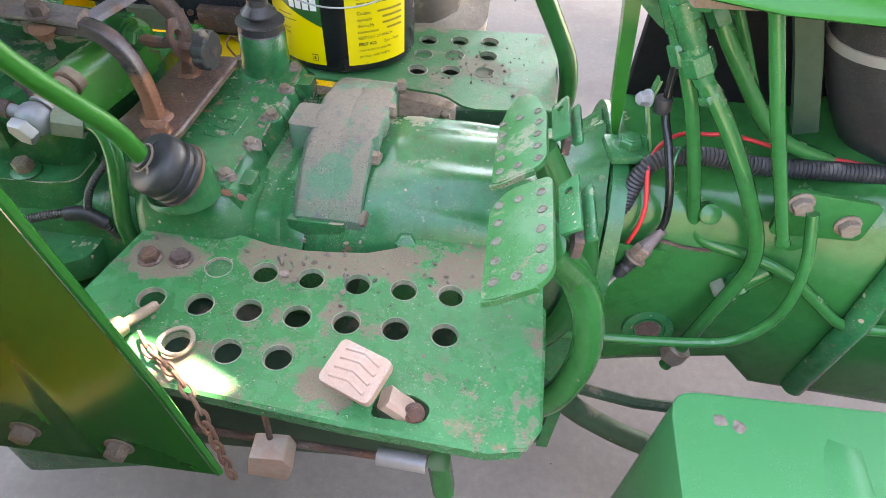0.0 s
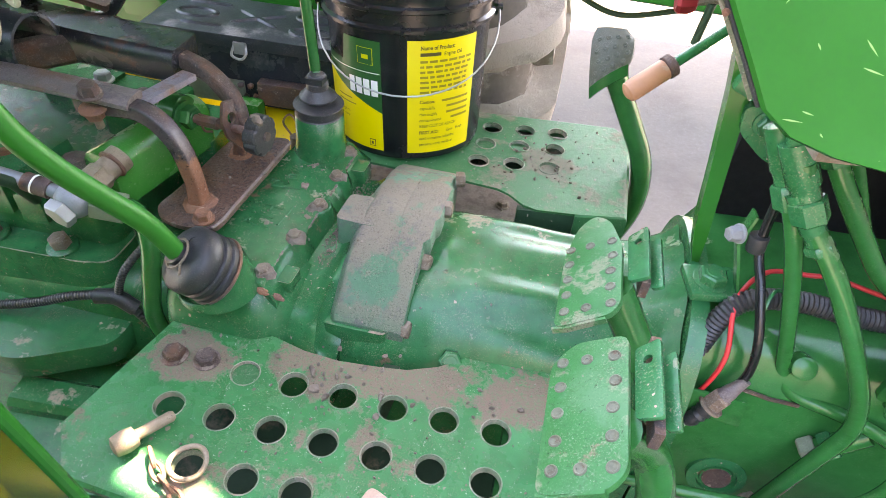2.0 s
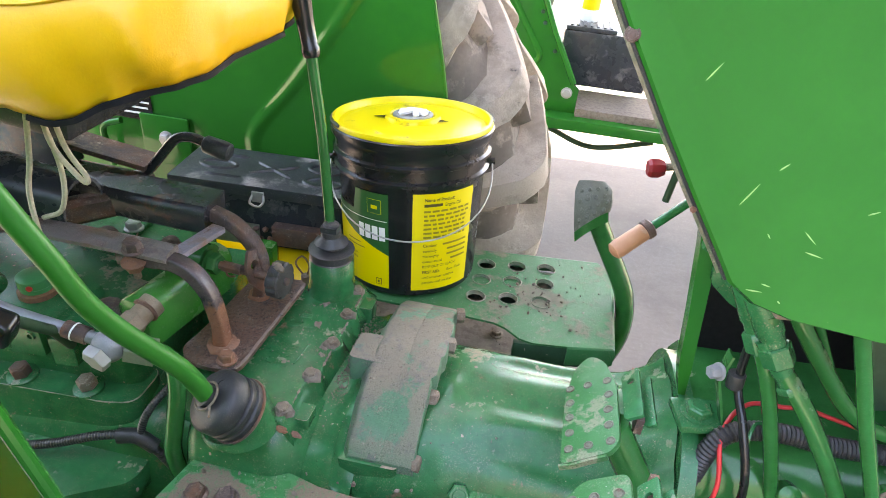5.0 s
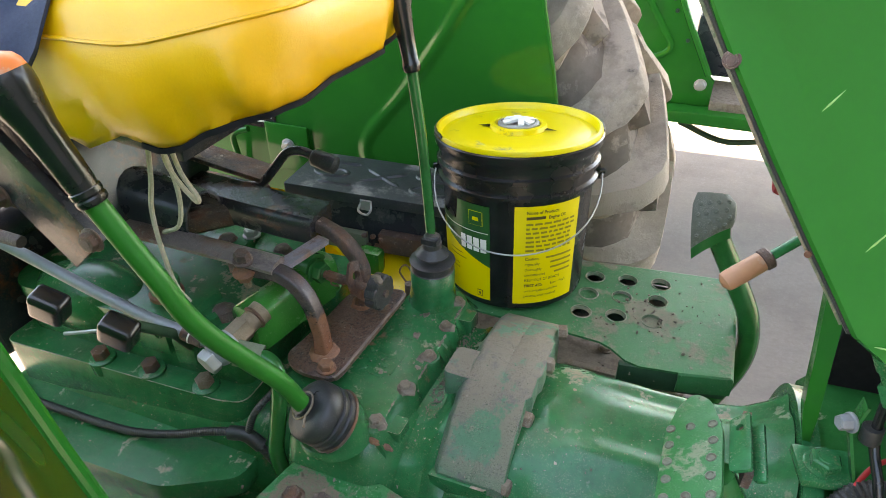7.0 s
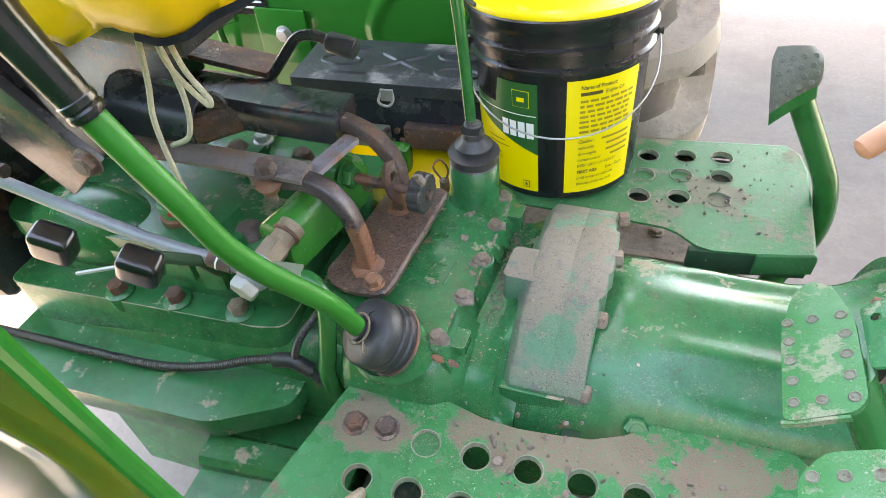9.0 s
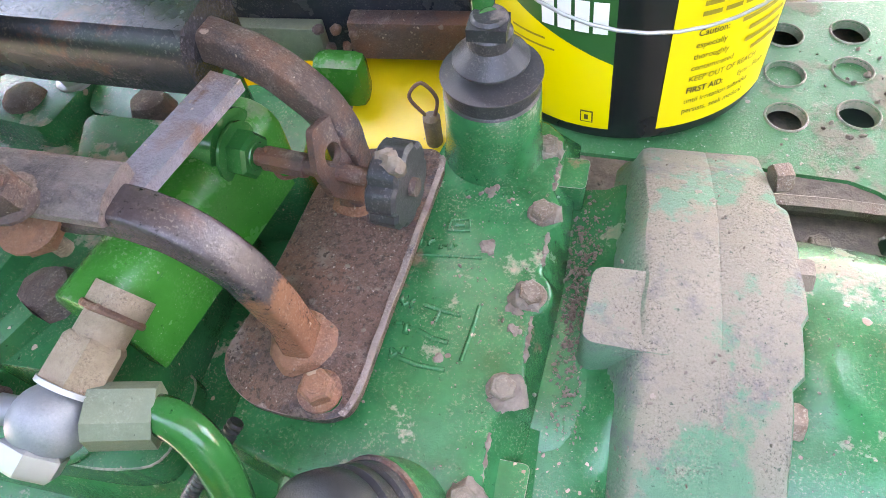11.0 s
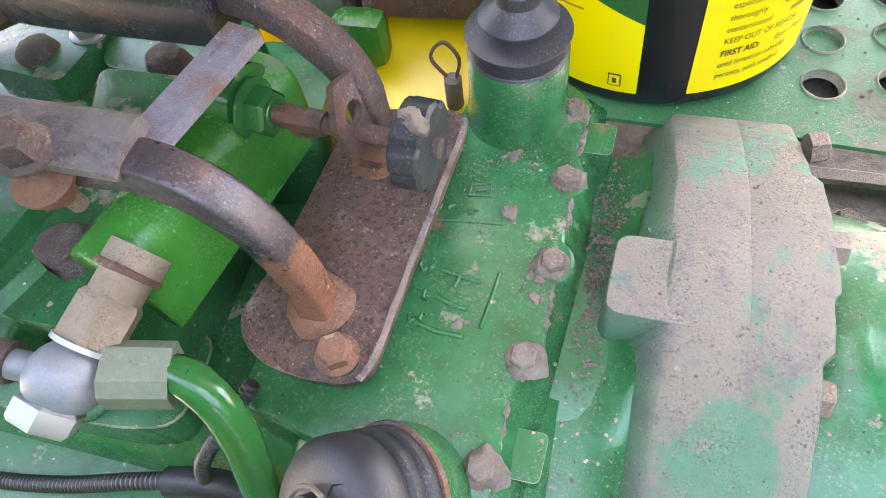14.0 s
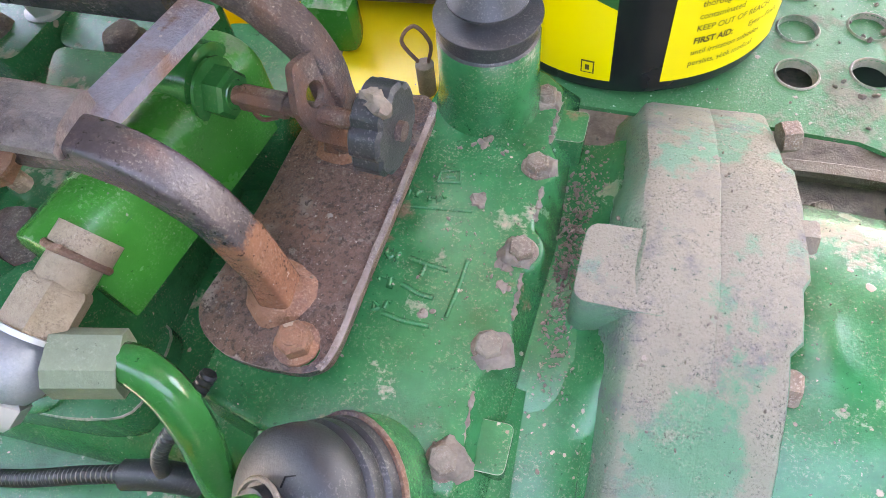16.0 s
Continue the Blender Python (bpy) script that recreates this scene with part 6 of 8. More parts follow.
# ---- dash cowl ----
def dash():
    t = thing("dash_cowl", "glossy green sheet metal dash cowl of the tractor", "dash cowl", (0.3, 0.55, 1.0))
    rear = [(-0.085, 1.40), (-0.05, 1.335), (-0.02, 1.285), (0.004, 1.246), (0.040, 1.190), (0.075, 1.138), (0.103, 1.098), (0.122, 1.070), (0.145, 1.053), (0.18, 1.043), (0.25, 1.036), (0.34, 1.035), (0.6, 1.035), (0.9, 1.04)]
    up = [(0.9, 1.45), (0.4, 1.48), (0.0, 1.47)]
    out = rear + up
    def shell(y, inset, shift):
        pts = []
        cx, cz = 0.45, 1.28
        for x, z in out:
            d = Vector((cx - x, cz - z)).normalized() * inset
            pts.append((x + d.x + shift, y, z + d.y))
        return pts
    secs = [shell(0.40, 0.03, 0.0), shell(0.387, 0.010, 0.0), shell(0.385, 0.003, 0.0), shell(0.388, 0.0, 0.0), shell(0.398, 0.0, 0.002), shell(0.45, 0.0, 0.035), shell(0.60, 0.0, 0.10), shell(0.785, 0.0, 0.16)]
    part("cowl", loft(secs), M_gloss, t, "curved glossy green panel", smooth=50)
    # pale bezel strip along the rear edge
    edge = [(x - 0.003, 0.402, z) for x, z in rear[:8]]
    part("rear_bezel", sweep(bmesh.new(), edge, rect(0.003, 0.007)), M_edge, t, "pale edge strip", bevel=0.001)
    part("edge_gasket", sweep(bmesh.new(), [(x - 0.001, 0.3915, z) for x, z in rear[:8]], circle(0.0022, 8)), M_rubber, t)
    part("edge_screw", hexbolt((0.001, 0.388, 1.252), (-0.3, -0.95, 0.1), 0.0045, 0.003), M_rust, t, "rusty round-head screw")
    part("edge_screw", hexbolt((0.078, 0.390, 1.128), (-0.3, -0.95, 0.1), 0.002, 0.002), M_rust, t)
    # dark instrument hood above the rear edge
    hood = [(-0.030, 1.296), (-0.055, 1.345), (-0.090, 1.410), (0.30, 1.50), (0.30, 1.40), (0.02, 1.325), (-0.005, 1.292)]
    secs = [[(x + sh, y, z) for x, z in hood] for y, sh in ((0.383, 0.0), (0.45, 0.03), (0.60, 0.09), (0.78, 0.15))]
    part("instrument_hood", loft(secs), M_blackbox, t, "dark grey instrument hood", bevel=0.006)
    # pale scratches on the paint
    for x, z, ln, a in ((0.143, 1.067, 0.0065, 0), (0.150, 1.074, 0.004, -12), (0.166, 1.122, 0.007, -40), (0.174, 1.108, 0.007, -12), (0.137, 1.118, 0.0025, -50), (0.165, 1.060, 0.002, -40), (0.112, 1.150, 0.011, 66), (0.128, 1.175, 0.004, 50), (0.06, 1.235, 0.008, 60), (0.20, 1.15, 0.004, 30)):
        d = Vector((math.cos(radians(a)), 0, math.sin(radians(a)))) * ln
        p = Vector((x, 0.3846, z))
        b = sweep(bmesh.new(), [p - d, p - d * 0.3, p + d * 0.4, p + d], rect(0.0011, 0.0008), up=(0, 1, 0), scale=[0.2, 1.0, 0.7, 0.15])
        part("scratch", b, M_scratch, t, "pale scratch mark")
    # bottom plate with its rubber grommet
    b = bmesh.new()
    box(b, (0.28, 0.52, 1.028), (0.22, 0.18, 0.012), (0, 0, 8))
    part("bottom_plate", b, M_bolt, t, "dusty bottom plate", bevel=0.002)
    b = bmesh.new()
    box(b, (0.205, 0.50, 1.010), (0.036, 0.05, 0.036))
    part("valve_block", b, M_cast, t, bevel=0.005)
    # slanted post down to the bell flange
    secs = [[(x0, 0.569, z), (x1, 0.569, z), (x1, 0.577, z), (x0 + 0.006, 0.577, z), (x0 + 0.006, 0.592, z), (x0, 0.592, z)] for z, x0, x1 in ((1.030, 0.143, 0.164), (0.990, 0.151, 0.171), (0.900, 0.165, 0.182), (0.820, 0.176, 0.192), (0.772, 0.189, 0.196))]
    part("post", loft(secs), M_gloss, t, "flat green post", bevel=0.0015)
    b = bmesh.new()
    box(b, (0.172, 0.575, 1.000), (0.046, 0.04, 0.014), (0, 20, 0))
    part("post_foot", b, M_cast, t, bevel=0.004)
    # hinge block and lug beside the post's head
    b = slab(rounded([(0.168, 0.985), (0.172, 0.958), (0.200, 0.935), (0.228, 0.922), (0.236, 0.940), (0.215, 0.968), (0.210, 0.995)], 0.006), -0.012, 0.012, (), Matrix.Translation((0, 0.572, 0)) @ Euler((radians(90), 0, 0)).to_matrix().to_4x4())
    part("hinge_block", b, M_cast, t, "grimy green hinge block", bevel=0.003)
    part("hinge_pin", hexbolt((0.192, 0.558, 0.972), (0, -1, 0.1), 0.010, 0.010), M_cast, t)
    part("far_post", sweep(bmesh.new(), [(0.34, 0.62, 1.03), (0.40, 0.61, 0.90), (0.44, 0.60, 0.80)], rect(0.03, 0.03)), M_dark, t, bevel=0.003)
    # black sheet added for the deep shadow behind the pipes
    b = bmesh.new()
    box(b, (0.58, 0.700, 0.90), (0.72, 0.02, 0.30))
    part("dark_backing", b, M_matte, t, "black sheet standing in for the dark under the dash", bevel=0.003)
    return t


dash()


def dash_levers():
    t = thing("shuttle_lever", "green rod with a faded tan grip on the dash", "lever", (0.085, 0.585, 1.0))
    a, c = Vector((0.052, 0.548, 0.981)), Vector((0.150, 0.610, 1.050))
    d = (c - a).normalized()
    part("grip", lathe(bmesh.new(), [(0.005, 0.003), (0.0098, 0.006), (0.0106, 0.012), (0.0102, 0.046), (0.0090, 0.048)], a, d, 24), M_wood, t, "tan plastic grip", smooth=40)
    part("ferrule", lathe(bmesh.new(), [(0.0098, 0.047), (0.0115, 0.048), (0.0115, 0.055), (0.009, 0.057)], a, d, 20), M_rust, t, "rusty ferrule")
    part("rod", tube([a + d * 0.05, c], 0.0052, 12), M_cast, t)
    t2 = thing("stop_knob", "small dark red pull knob under the dash", "knob", (0.11, 0.74, 1.0))
    k = Vector((0.108, 0.745, 1.008))
    part("knob", lathe(bmesh.new(), [(0.010, -0.004), (0.0135, 0.0), (0.0135, 0.010), (0.010, 0.018), (0.006, 0.020)], k, (1, 0.1, 0.1), 8), M_redknob, t2, "dark red faceted knob", smooth=25)
    part("stem", tube([k, k + Vector((0.10, 0.01, 0.02))], 0.0055, 10), M_bolt, t2)
    part("fork", tube([k + Vector((0.032, 0, -0.045)), k + Vector((0.036, 0, 0.004))], 0.005, 10), M_dark, t2)


dash_levers()


# ---- pedals ----
def brake_pedal(y0, y1, z_off, arm_y, label, tab):
    t = thing("brake_pedal", label, "pedal", (0.14, arm_y, 0.5), group="brake pedals")
    # pad: lies in a plane that rises to the fore
    m = Matrix.Translation((0.058, (y0 + y1) / 2, 0.866 + z_off)) @ Euler((0, radians(-33), 0)).to_matrix().to_4x4()
    h = (y1 - y0) / 2
    out = [(-0.034, -h), (0.018, -h), (0.033, -h + 0.014), (0.033, h - 0.002), (-0.012, h - 0.002), (-0.032, h - 0.022)]
    if tab:
        out = [(-0.032, -h), (0.022, -h + 0.004), (0.032, -h + 0.016), (0.032, h - 0.03), (0.020, h + 0.012), (0.002, h + 0.028), (-0.016, h + 0.012), (-0.028, h - 0.03)]
    pad = part("pad", slab(rounded(out, 0.010), -0.003, 0.003, (), m), M_pad, t, "dusty green tread pad", bevel=0.0015)
    rng = random.Random(3)
    for u in (-0.022, 0.0, 0.022):
        n = 5
        for j in range(n):
            v = -h + 0.018 + (2 * h - 0.04) * j / (n - 1)
            if u == 0.0 and j in (1, 2, 3):
                continue
            c = m @ Vector((u + rng.uniform(-0.001, 0.001), v, 0.003))
            ax = m.to_3x3() @ Vector((0, 0, 1))
            part("stud", lathe(bmesh.new(), [(0.0056, -0.001), (0.0050, 0.0010), (0.0042, 0.0014), (0.0030, 0.00015), (0.0006, 0.0001)], c, ax, 14), M_stud, pad)
    lip = [m @ Vector((x, -h, z)) for x, z in ((-0.034, 0.0), (-0.02, -0.002), (0.0, 0.0), (0.018, 0.001))]
    part("bent_lip", sweep(bmesh.new(), lip, rect(0.003, 0.006)), M_pad, pad, bevel=0.001)
    # latch cheeks beside the pad
    for k in range(2):
        w = 0.011 if k == 0 else 0.0065
        b = slab(rounded([(-w, -0.034), (w, -0.038), (w, 0.036), (-w, 0.032)], 0.004), -0.002, 0.002, [ring_pts(0.0, 0.018, 0.0042, 12)] if k == 0 else [],
                 m @ Matrix.Translation((0.047 + 0.013 * k, h - 0.044 - 0.004 * k, -0.004 - 0.012 * k)) @ Euler((0, radians(-12), 0)).to_matrix().to_4x4())
        part("latch_cheek", b, M_cast, t, bevel=0.001)
    b = sweep(bmesh.new(), [m @ Vector((0.046, -h + 0.05, -0.020)), m @ Vector((0.046, h + 0.004, -0.020))], rect(0.008, 0.020))
    part("latch_body", b, M_rust, t, bevel=0.001)
    # curved arm
    a = arm_y
    path = smooth_path([m @ Vector((0.020, -0.01, -0.012)), (0.128, a, 0.780 + z_off * 0.5), (0.155, a, 0.720), (0.168, a, 0.640), (0.155, a, 0.550), (0.125, a + 0.02, 0.47), (0.10, a + 0.06, 0.42)], 8)
    part("arm", tube(path, 0.0185, 18), M_green, t, "thick curved green arm", smooth=60)


brake_pedal(0.195, 0.333, 0.0, 0.302, "green brake pedal with studded pad and curved arm", False)
brake_pedal(0.372, 0.500, -0.022, 0.415, "inner green brake pedal with tapered studded pad", True)


def clutch_pedal():
    t = thing("clutch_pedal", "green clutch pedal with curved studded pad", "pedal", (0.15, 0.88, 0.55))
    path = smooth_path([(0.068, 0.880, 0.858), (0.086, 0.879, 0.825), (0.118, 0.88, 0.770), (0.150, 0.88, 0.710), (0.164, 0.88, 0.650), (0.160, 0.88, 0.590), (0.13, 0.86, 0.52), (0.08, 0.80, 0.46)], 8)
    part("arm", sweep(bmesh.new(), path, [(0.020 * math.cos(a), 0.017 * math.sin(a)) for a in (k * math.pi / 8 for k in range(16))], scale=[1.0] * len(path)), M_green, t, "curved dark green arm", smooth=60)
    # pad: a bent tread plate, wider than high, with rows of small studs
    low = (Vector((0.039, 0.850, 0.831)), Vector((0.086, 0.862, 0.872)))
    mid = (Vector((0.033, 0.872, 0.866)), Vector((0.090, 0.878, 0.890)))
    top = (Vector((0.028, 0.902, 0.900)), Vector((0.082, 0.905, 0.905)))
    out = Vector((-0.35, -0.75, 0.55)).normalized()

    def on_pad(u, v):
        ends = []
        for k in (0, 1):
            ends.append((1 - v) ** 2 * low[k] + 2 * v * (1 - v) * (2 * mid[k] - 0.5 * (low[k] + top[k])) + v * v * top[k])
        return ends[0].lerp(ends[1], u) + out * (0.009 * 4 * u * (1 - u) + 0.004 * math.sin(v * math.pi))

    secs = []
    for i in range(11):
        v = i / 10
        inset = 0.10 * max(0.0, v - 0.8) / 0.2
        row = [on_pad(inset + (1 - 2 * inset) * k / 8, v) for k in range(9)]
        secs.append(row + [p - out * 0.007 for p in reversed(row)])
    pad = part("pad", jitter(loft(secs), 0.0008, 0.02), M_tread, t, "dusty grey-green studded pad", smooth=50)
    lip = [on_pad(k / 8, 0.0) for k in range(9)]
    secs = [[p, p - out * 0.006, p - out * 0.006 + Vector((0.004, 0, -0.016)), p + Vector((0.004, -0.001, -0.017))] for p in lip]
    part("lip", loft(secs), M_green, pad, "bent green lower edge", smooth=40)
    for i in range(4):
        for j in range(4):
            c = on_pad(0.16 + 0.22 * j + (0.06 if i % 2 else 0.0), 0.18 + 0.20 * i)
            part("stud", lathe(bmesh.new(), [(0.0042, -0.001), (0.0036, 0.0012), (0.0016, 0.0018), (0.0005, 0.0010)], c, out, 10), M_tread, pad)


clutch_pedal()


# ---- pipes and wiring at the bell ----
def pipes():
    def pipe(name, label, pts, r, m=M_green, bend=0.03, fit=None):
        t = thing(name, label, "pipe", pts[-1])
        part("tube", tube(round_path(pts, bend), r, 14), m, t, "", smooth=60)
        for p, d, rr, h in fit or ():
            part("union_nut", lathe(bmesh.new(), [(rr * 0.9, 0), (rr, 0.002), (rr, h - 0.002), (rr * 0.9, h)], p, d, 6), M_cast, t, "dusty green hex union", bevel=0.0008)
            part("union_sleeve", lathe(bmesh.new(), [(rr * 0.86, -0.055), (rr * 0.86, -0.014), (rr * 0.74, -0.011), (rr * 0.74, -0.002), (rr * 0.74, h - 0.001), (rr * 0.70, h + 0.002)], p, d, 20), M_cast, t, smooth=40)
        return t

    pipe("steering_pipe", "green steering pipe with hex union and bracket", [(0.206, 0.478, 0.985), (0.230, 0.472, 0.935), (0.268, 0.452, 0.895), (0.316, 0.440, 0.825), (0.366, 0.440, 0.740), (0.382, 0.440, 0.690), (0.368, 0.440, 0.600), (0.345, 0.440, 0.450)], 0.0098, bend=0.04,
         fit=(((0.222, 0.475, 0.952), (0.5, -0.22, -0.83), 0.0168, 0.024), ((0.247, 0.464, 0.914), (0.6, -0.25, -0.75), 0.0135, 0.010)))
    pipe("steering_pipe", "green steering pipe bent along the housing", [(0.196, 0.498, 0.975), (0.226, 0.480, 0.920), (0.252, 0.480, 0.860), (0.285, 0.480, 0.770), (0.310, 0.478, 0.690), (0.392, 0.462, 0.684), (0.445, 0.450, 0.668), (0.545, 0.440, 0.590), (0.66, 0.44, 0.60)], 0.0085, bend=0.03,
         fit=(((0.207, 0.491, 0.954), (0.45, -0.27, -0.85), 0.0145, 0.024),))
    pipe("steering_pipe", "green steering pipe running forward under the dash", [(0.228, 0.545, 1.0), (0.262, 0.520, 0.952), (0.310, 0.520, 0.893), (0.365, 0.520, 0.830), (0.45, 0.53, 0.80)], 0.0100, bend=0.04, fit=(((0.244, 0.533, 0.978), (0.55, -0.3, -0.75), 0.0140, 0.022),))
    pipe("steering_pipe", "thin green pipe looped along the housing", [(0.150, 0.41, 0.535), (0.307, 0.40, 0.560), (0.395, 0.40, 0.577), (0.430, 0.402, 0.640), (0.427, 0.41, 0.720), (0.404, 0.43, 0.795)], 0.0072, bend=0.05)
    pipe("steering_pipe", "thin green pipe behind the others", [(0.262, 0.56, 0.99), (0.30, 0.56, 0.93), (0.36, 0.57, 0.83)], 0.0065, bend=0.03)
    # dusty union on a stub behind the big pipe
    t = thing("pipe_union", "dusty twin hex union on a green stub pipe", "pipe union", (0.38, 0.467, 0.63))
    u0, u1 = Vector((0.418, 0.462, 0.664)), Vector((0.372, 0.458, 0.612))
    ud = (u1 - u0).normalized()
    part("stub", tube([u0, u1], 0.0130, 16), M_green, t, smooth=60)
    part("hex_nut", lathe(bmesh.new(), [(0.0165, 0), (0.0180, 0.002), (0.0180, 0.013), (0.0165, 0.015)], u0 + ud * 0.036, ud, 6), M_cast, t, "dusty green hex nut", bevel=0.0008)
    part("hex_nut", lathe(bmesh.new(), [(0.0175, 0), (0.0190, 0.002), (0.0190, 0.016), (0.0160, 0.019)], u0 + ud * 0.056, ud, 6), M_khaki, t, "dust-caked hex nut", bevel=0.0008)
    t = thing("pipe_clamp", "dusty pipe union low on the big pipe", "clamp", (0.35, 0.44, 0.47))
    part("union", lathe(bmesh.new(), [(0.017, 0), (0.019, 0.002), (0.019, 0.028), (0.016, 0.03)], (0.352, 0.440, 0.500), (-0.2, 0, -1), 6), M_bolt, t)
    # straight rod down from the cowl
    t = thing("throttle_rod", "straight green rod under the dash", "rod", (0.39, 0.42, 0.75))
    part("rod", tube([(0.255, 0.42, 1.03), (0.302, 0.42, 0.926), (0.384, 0.42, 0.757)], 0.0075, 12), M_green, t, smooth=60)
    part("rod_end", lathe(bmesh.new(), [(0.009, -0.004), (0.009, 0.004)], (0.384, 0.42, 0.757), (0.4, 0, -0.9), 12), M_green, t)


pipes()


def corrugated(path, r, pitch=0.005):
    pts = smooth_path(path, 10)
    # even spacing along the path
    out, acc = [pts[0]], 0.0
    for a, c in zip(pts, pts[1:]):
        seg = (c - a).length
        d = 0.0
        while acc + seg - d >= pitch / 2:
            d += pitch / 2 - acc
            acc = 0.0
            out.append(a + (c - a) * (d / seg))
        acc += seg - d
    sc = [1.0 if i % 2 else 0.86 for i in range(len(out))]
    return tube(out, r, 12, sc)


def wiring():
    t = thing("wiring_loom", "black corrugated wiring conduit along the bell housing", "conduit", (0.2, 0.5, 0.7))
    part("conduit", corrugated([(0.165, 0.47, 0.640), (0.196, 0.478, 0.665), (0.206, 0.485, 0.705), (0.217, 0.495, 0.765), (0.240, 0.505, 0.792), (0.292, 0.51, 0.800), (0.355, 0.51, 0.795), (0.45, 0.51, 0.80), (0.60, 0.51, 0.81)], 0.0125), M_rubber, t, "ribbed black plastic", smooth=30)
    b = sweep(bmesh.new(), smooth_path([(0.258, 0.490, 0.78), (0.250, 0.486, 0.80), (0.256, 0.50, 0.815), (0.27, 0.51, 0.81)]), circle(0.0022, 6))
    part("cable_tie", b, M_cast, t)
    t = thing("red_cable", "red insulated cable beside the conduit", "cable", (0.2, 0.47, 0.66))
    part("cable", tube(smooth_path([(0.165, 0.448, 0.625), (0.200, 0.452, 0.640), (0.222, 0.458, 0.682), (0.231, 0.466, 0.738), (0.226, 0.50, 0.792), (0.263, 0.55, 0.798), (0.307, 0.55, 0.806), (0.336, 0.55, 0.808), (0.40, 0.54, 0.802), (0.5, 0.53, 0.80)], 8), 0.0029, 10), M_red, t, smooth=60)
    t = thing("brake_switch", "dusty stop-lamp switch with black cable and rubber boot", "switch", (0.235, 0.446, 0.65))
    part("cable", tube(smooth_path([(0.210, 0.53, 0.985), (0.219, 0.522, 0.940), (0.226, 0.518, 0.861), (0.236, 0.488, 0.825), (0.248, 0.461, 0.781), (0.257, 0.457, 0.736), (0.252, 0.453, 0.700)], 8), 0.0050, 12), M_black, t, "black cable", smooth=60)
    a, c = Vector((0.254, 0.452, 0.712)), Vector((0.196, 0.432, 0.596))
    d = (c - a).normalized()
    part("plug_sleeve", lathe(bmesh.new(), [(0.0058, -0.010), (0.0066, 0.0), (0.0074, 0.006), (0.0090, 0.014), (0.0096, 0.022), (0.0080, 0.024)], a, d, 16), M_flat, t, "greyish plastic sleeve", smooth=40)
    part("body", lathe(bmesh.new(), [(0.010, 0.022), (0.0125, 0.025), (0.0125, 0.038), (0.010, 0.044)], a, d, 6), M_bolt, t, "dusty hex switch body")
    part("washer", lathe(bmesh.new(), [(0.0155, 0.041), (0.0155, 0.0445)], a, d, 20), M_bolt, t)
    part("boot", lathe(bmesh.new(), [(0.0100, 0.047), (0.0105, 0.054), (0.0085, 0.057), (0.0100, 0.062), (0.0080, 0.066), (0.0092, 0.071), (0.0070, 0.078), (0.0035, 0.082)], a, d, 18), M_rubber, t, "rubber bellows", smooth=40)
    part("plunger", tube([a + d * 0.08, a + d * 0.118], 0.003, 8), M_steel, t)
    b = slab([(0.0, 0.0), (0.085, -0.004), (0.092, -0.05), (0.03, -0.045)], -0.002, 0.002, (), Matrix.Translation((0.188, 0.452, 0.690)) @ Euler((radians(90), 0, 0)).to_matrix().to_4x4())
    part("mount_plate", b, M_green, t, "green sheet bracket", bevel=0.001)
    t = thing("cable_clip", "green clip plate with a zinc bolt holding the cable", "clip", (0.21, 0.53, 0.82))
    part("strip", sweep(bmesh.new(), [(0.214, 0.535, 0.885), (0.208, 0.530, 0.850), (0.232, 0.52, 0.780)], rect(0.020, 0.003)), M_green, t, bevel=0.0008)
    part("clip_bolt", hexbolt((0.205, 0.526, 0.862), (-0.9, -0.4, 0.1), 0.0085, 0.013), M_grey, t, "zinc bolt")
    part("band", lathe(bmesh.new(), [(0.0095, 0), (0.0100, 0.001), (0.0100, 0.018), (0.0095, 0.019)], (0.222, 0.519, 0.870), (0.1, -0.05, -1), 18), M_rubber, t)
    # small loom at the lift housing
    t = thing("wiring_loom", "thin black corrugated conduit under the gear lever", "conduit", (-0.5, 0.42, 0.6))
    part("conduit", corrugated([(-1.0, 0.38, 0.62), (-0.80, 0.385, 0.615), (-0.70, 0.392, 0.612), (-0.62, 0.402, 0.628), (-0.555, 0.415, 0.648), (-0.505, 0.425, 0.648), (-0.47, 0.43, 0.60), (-0.43, 0.425, 0.545)], 0.0065, 0.004), M_rubber, t, "ribbed black plastic", smooth=30)
    part("branch", corrugated([(-0.505, 0.425, 0.645), (-0.490, 0.435, 0.690), (-0.468, 0.46, 0.720), (-0.455, 0.48, 0.735)], 0.0055, 0.004), M_rubber, t, smooth=30)
    part("tape", tube(smooth_path([(-0.53, 0.42, 0.650), (-0.505, 0.425, 0.650), (-0.485, 0.428, 0.632)]), 0.0105, 12), M_rubber, t, "wrapped tape joint")
    t = thing("sensor_cap", "glossy black plastic cap on a thin wire rod", "cap", (-0.575, 0.36, 0.87))
    b = bmesh.new()
    box(b, (-0.578, 0.352, 0.884), (0.042, 0.030, 0.038), (10, 25, 12))
    part("cap", b, M_black, t, "glossy black cap", bevel=0.009, segs=4)
    part("wire_rod", tube([(-0.592, 0.350, 0.884), (-0.655, 0.338, 0.868)], 0.0022, 8), M_steel, t, "thin bright rod")
    b = bmesh.new()
    box(b, (-0.683, 0.352, 0.892), (0.042, 0.030, 0.042), (10, 25, 12))
    part("cap", b, M_black, t, "glossy black cap", bevel=0.009, segs=4)
    part("neck", tube([(-0.585, 0.365, 0.885), (-0.60, 0.44, 0.80), (-0.60, 0.46, 0.76)], 0.007, 12), M_dark, t)


wiring()


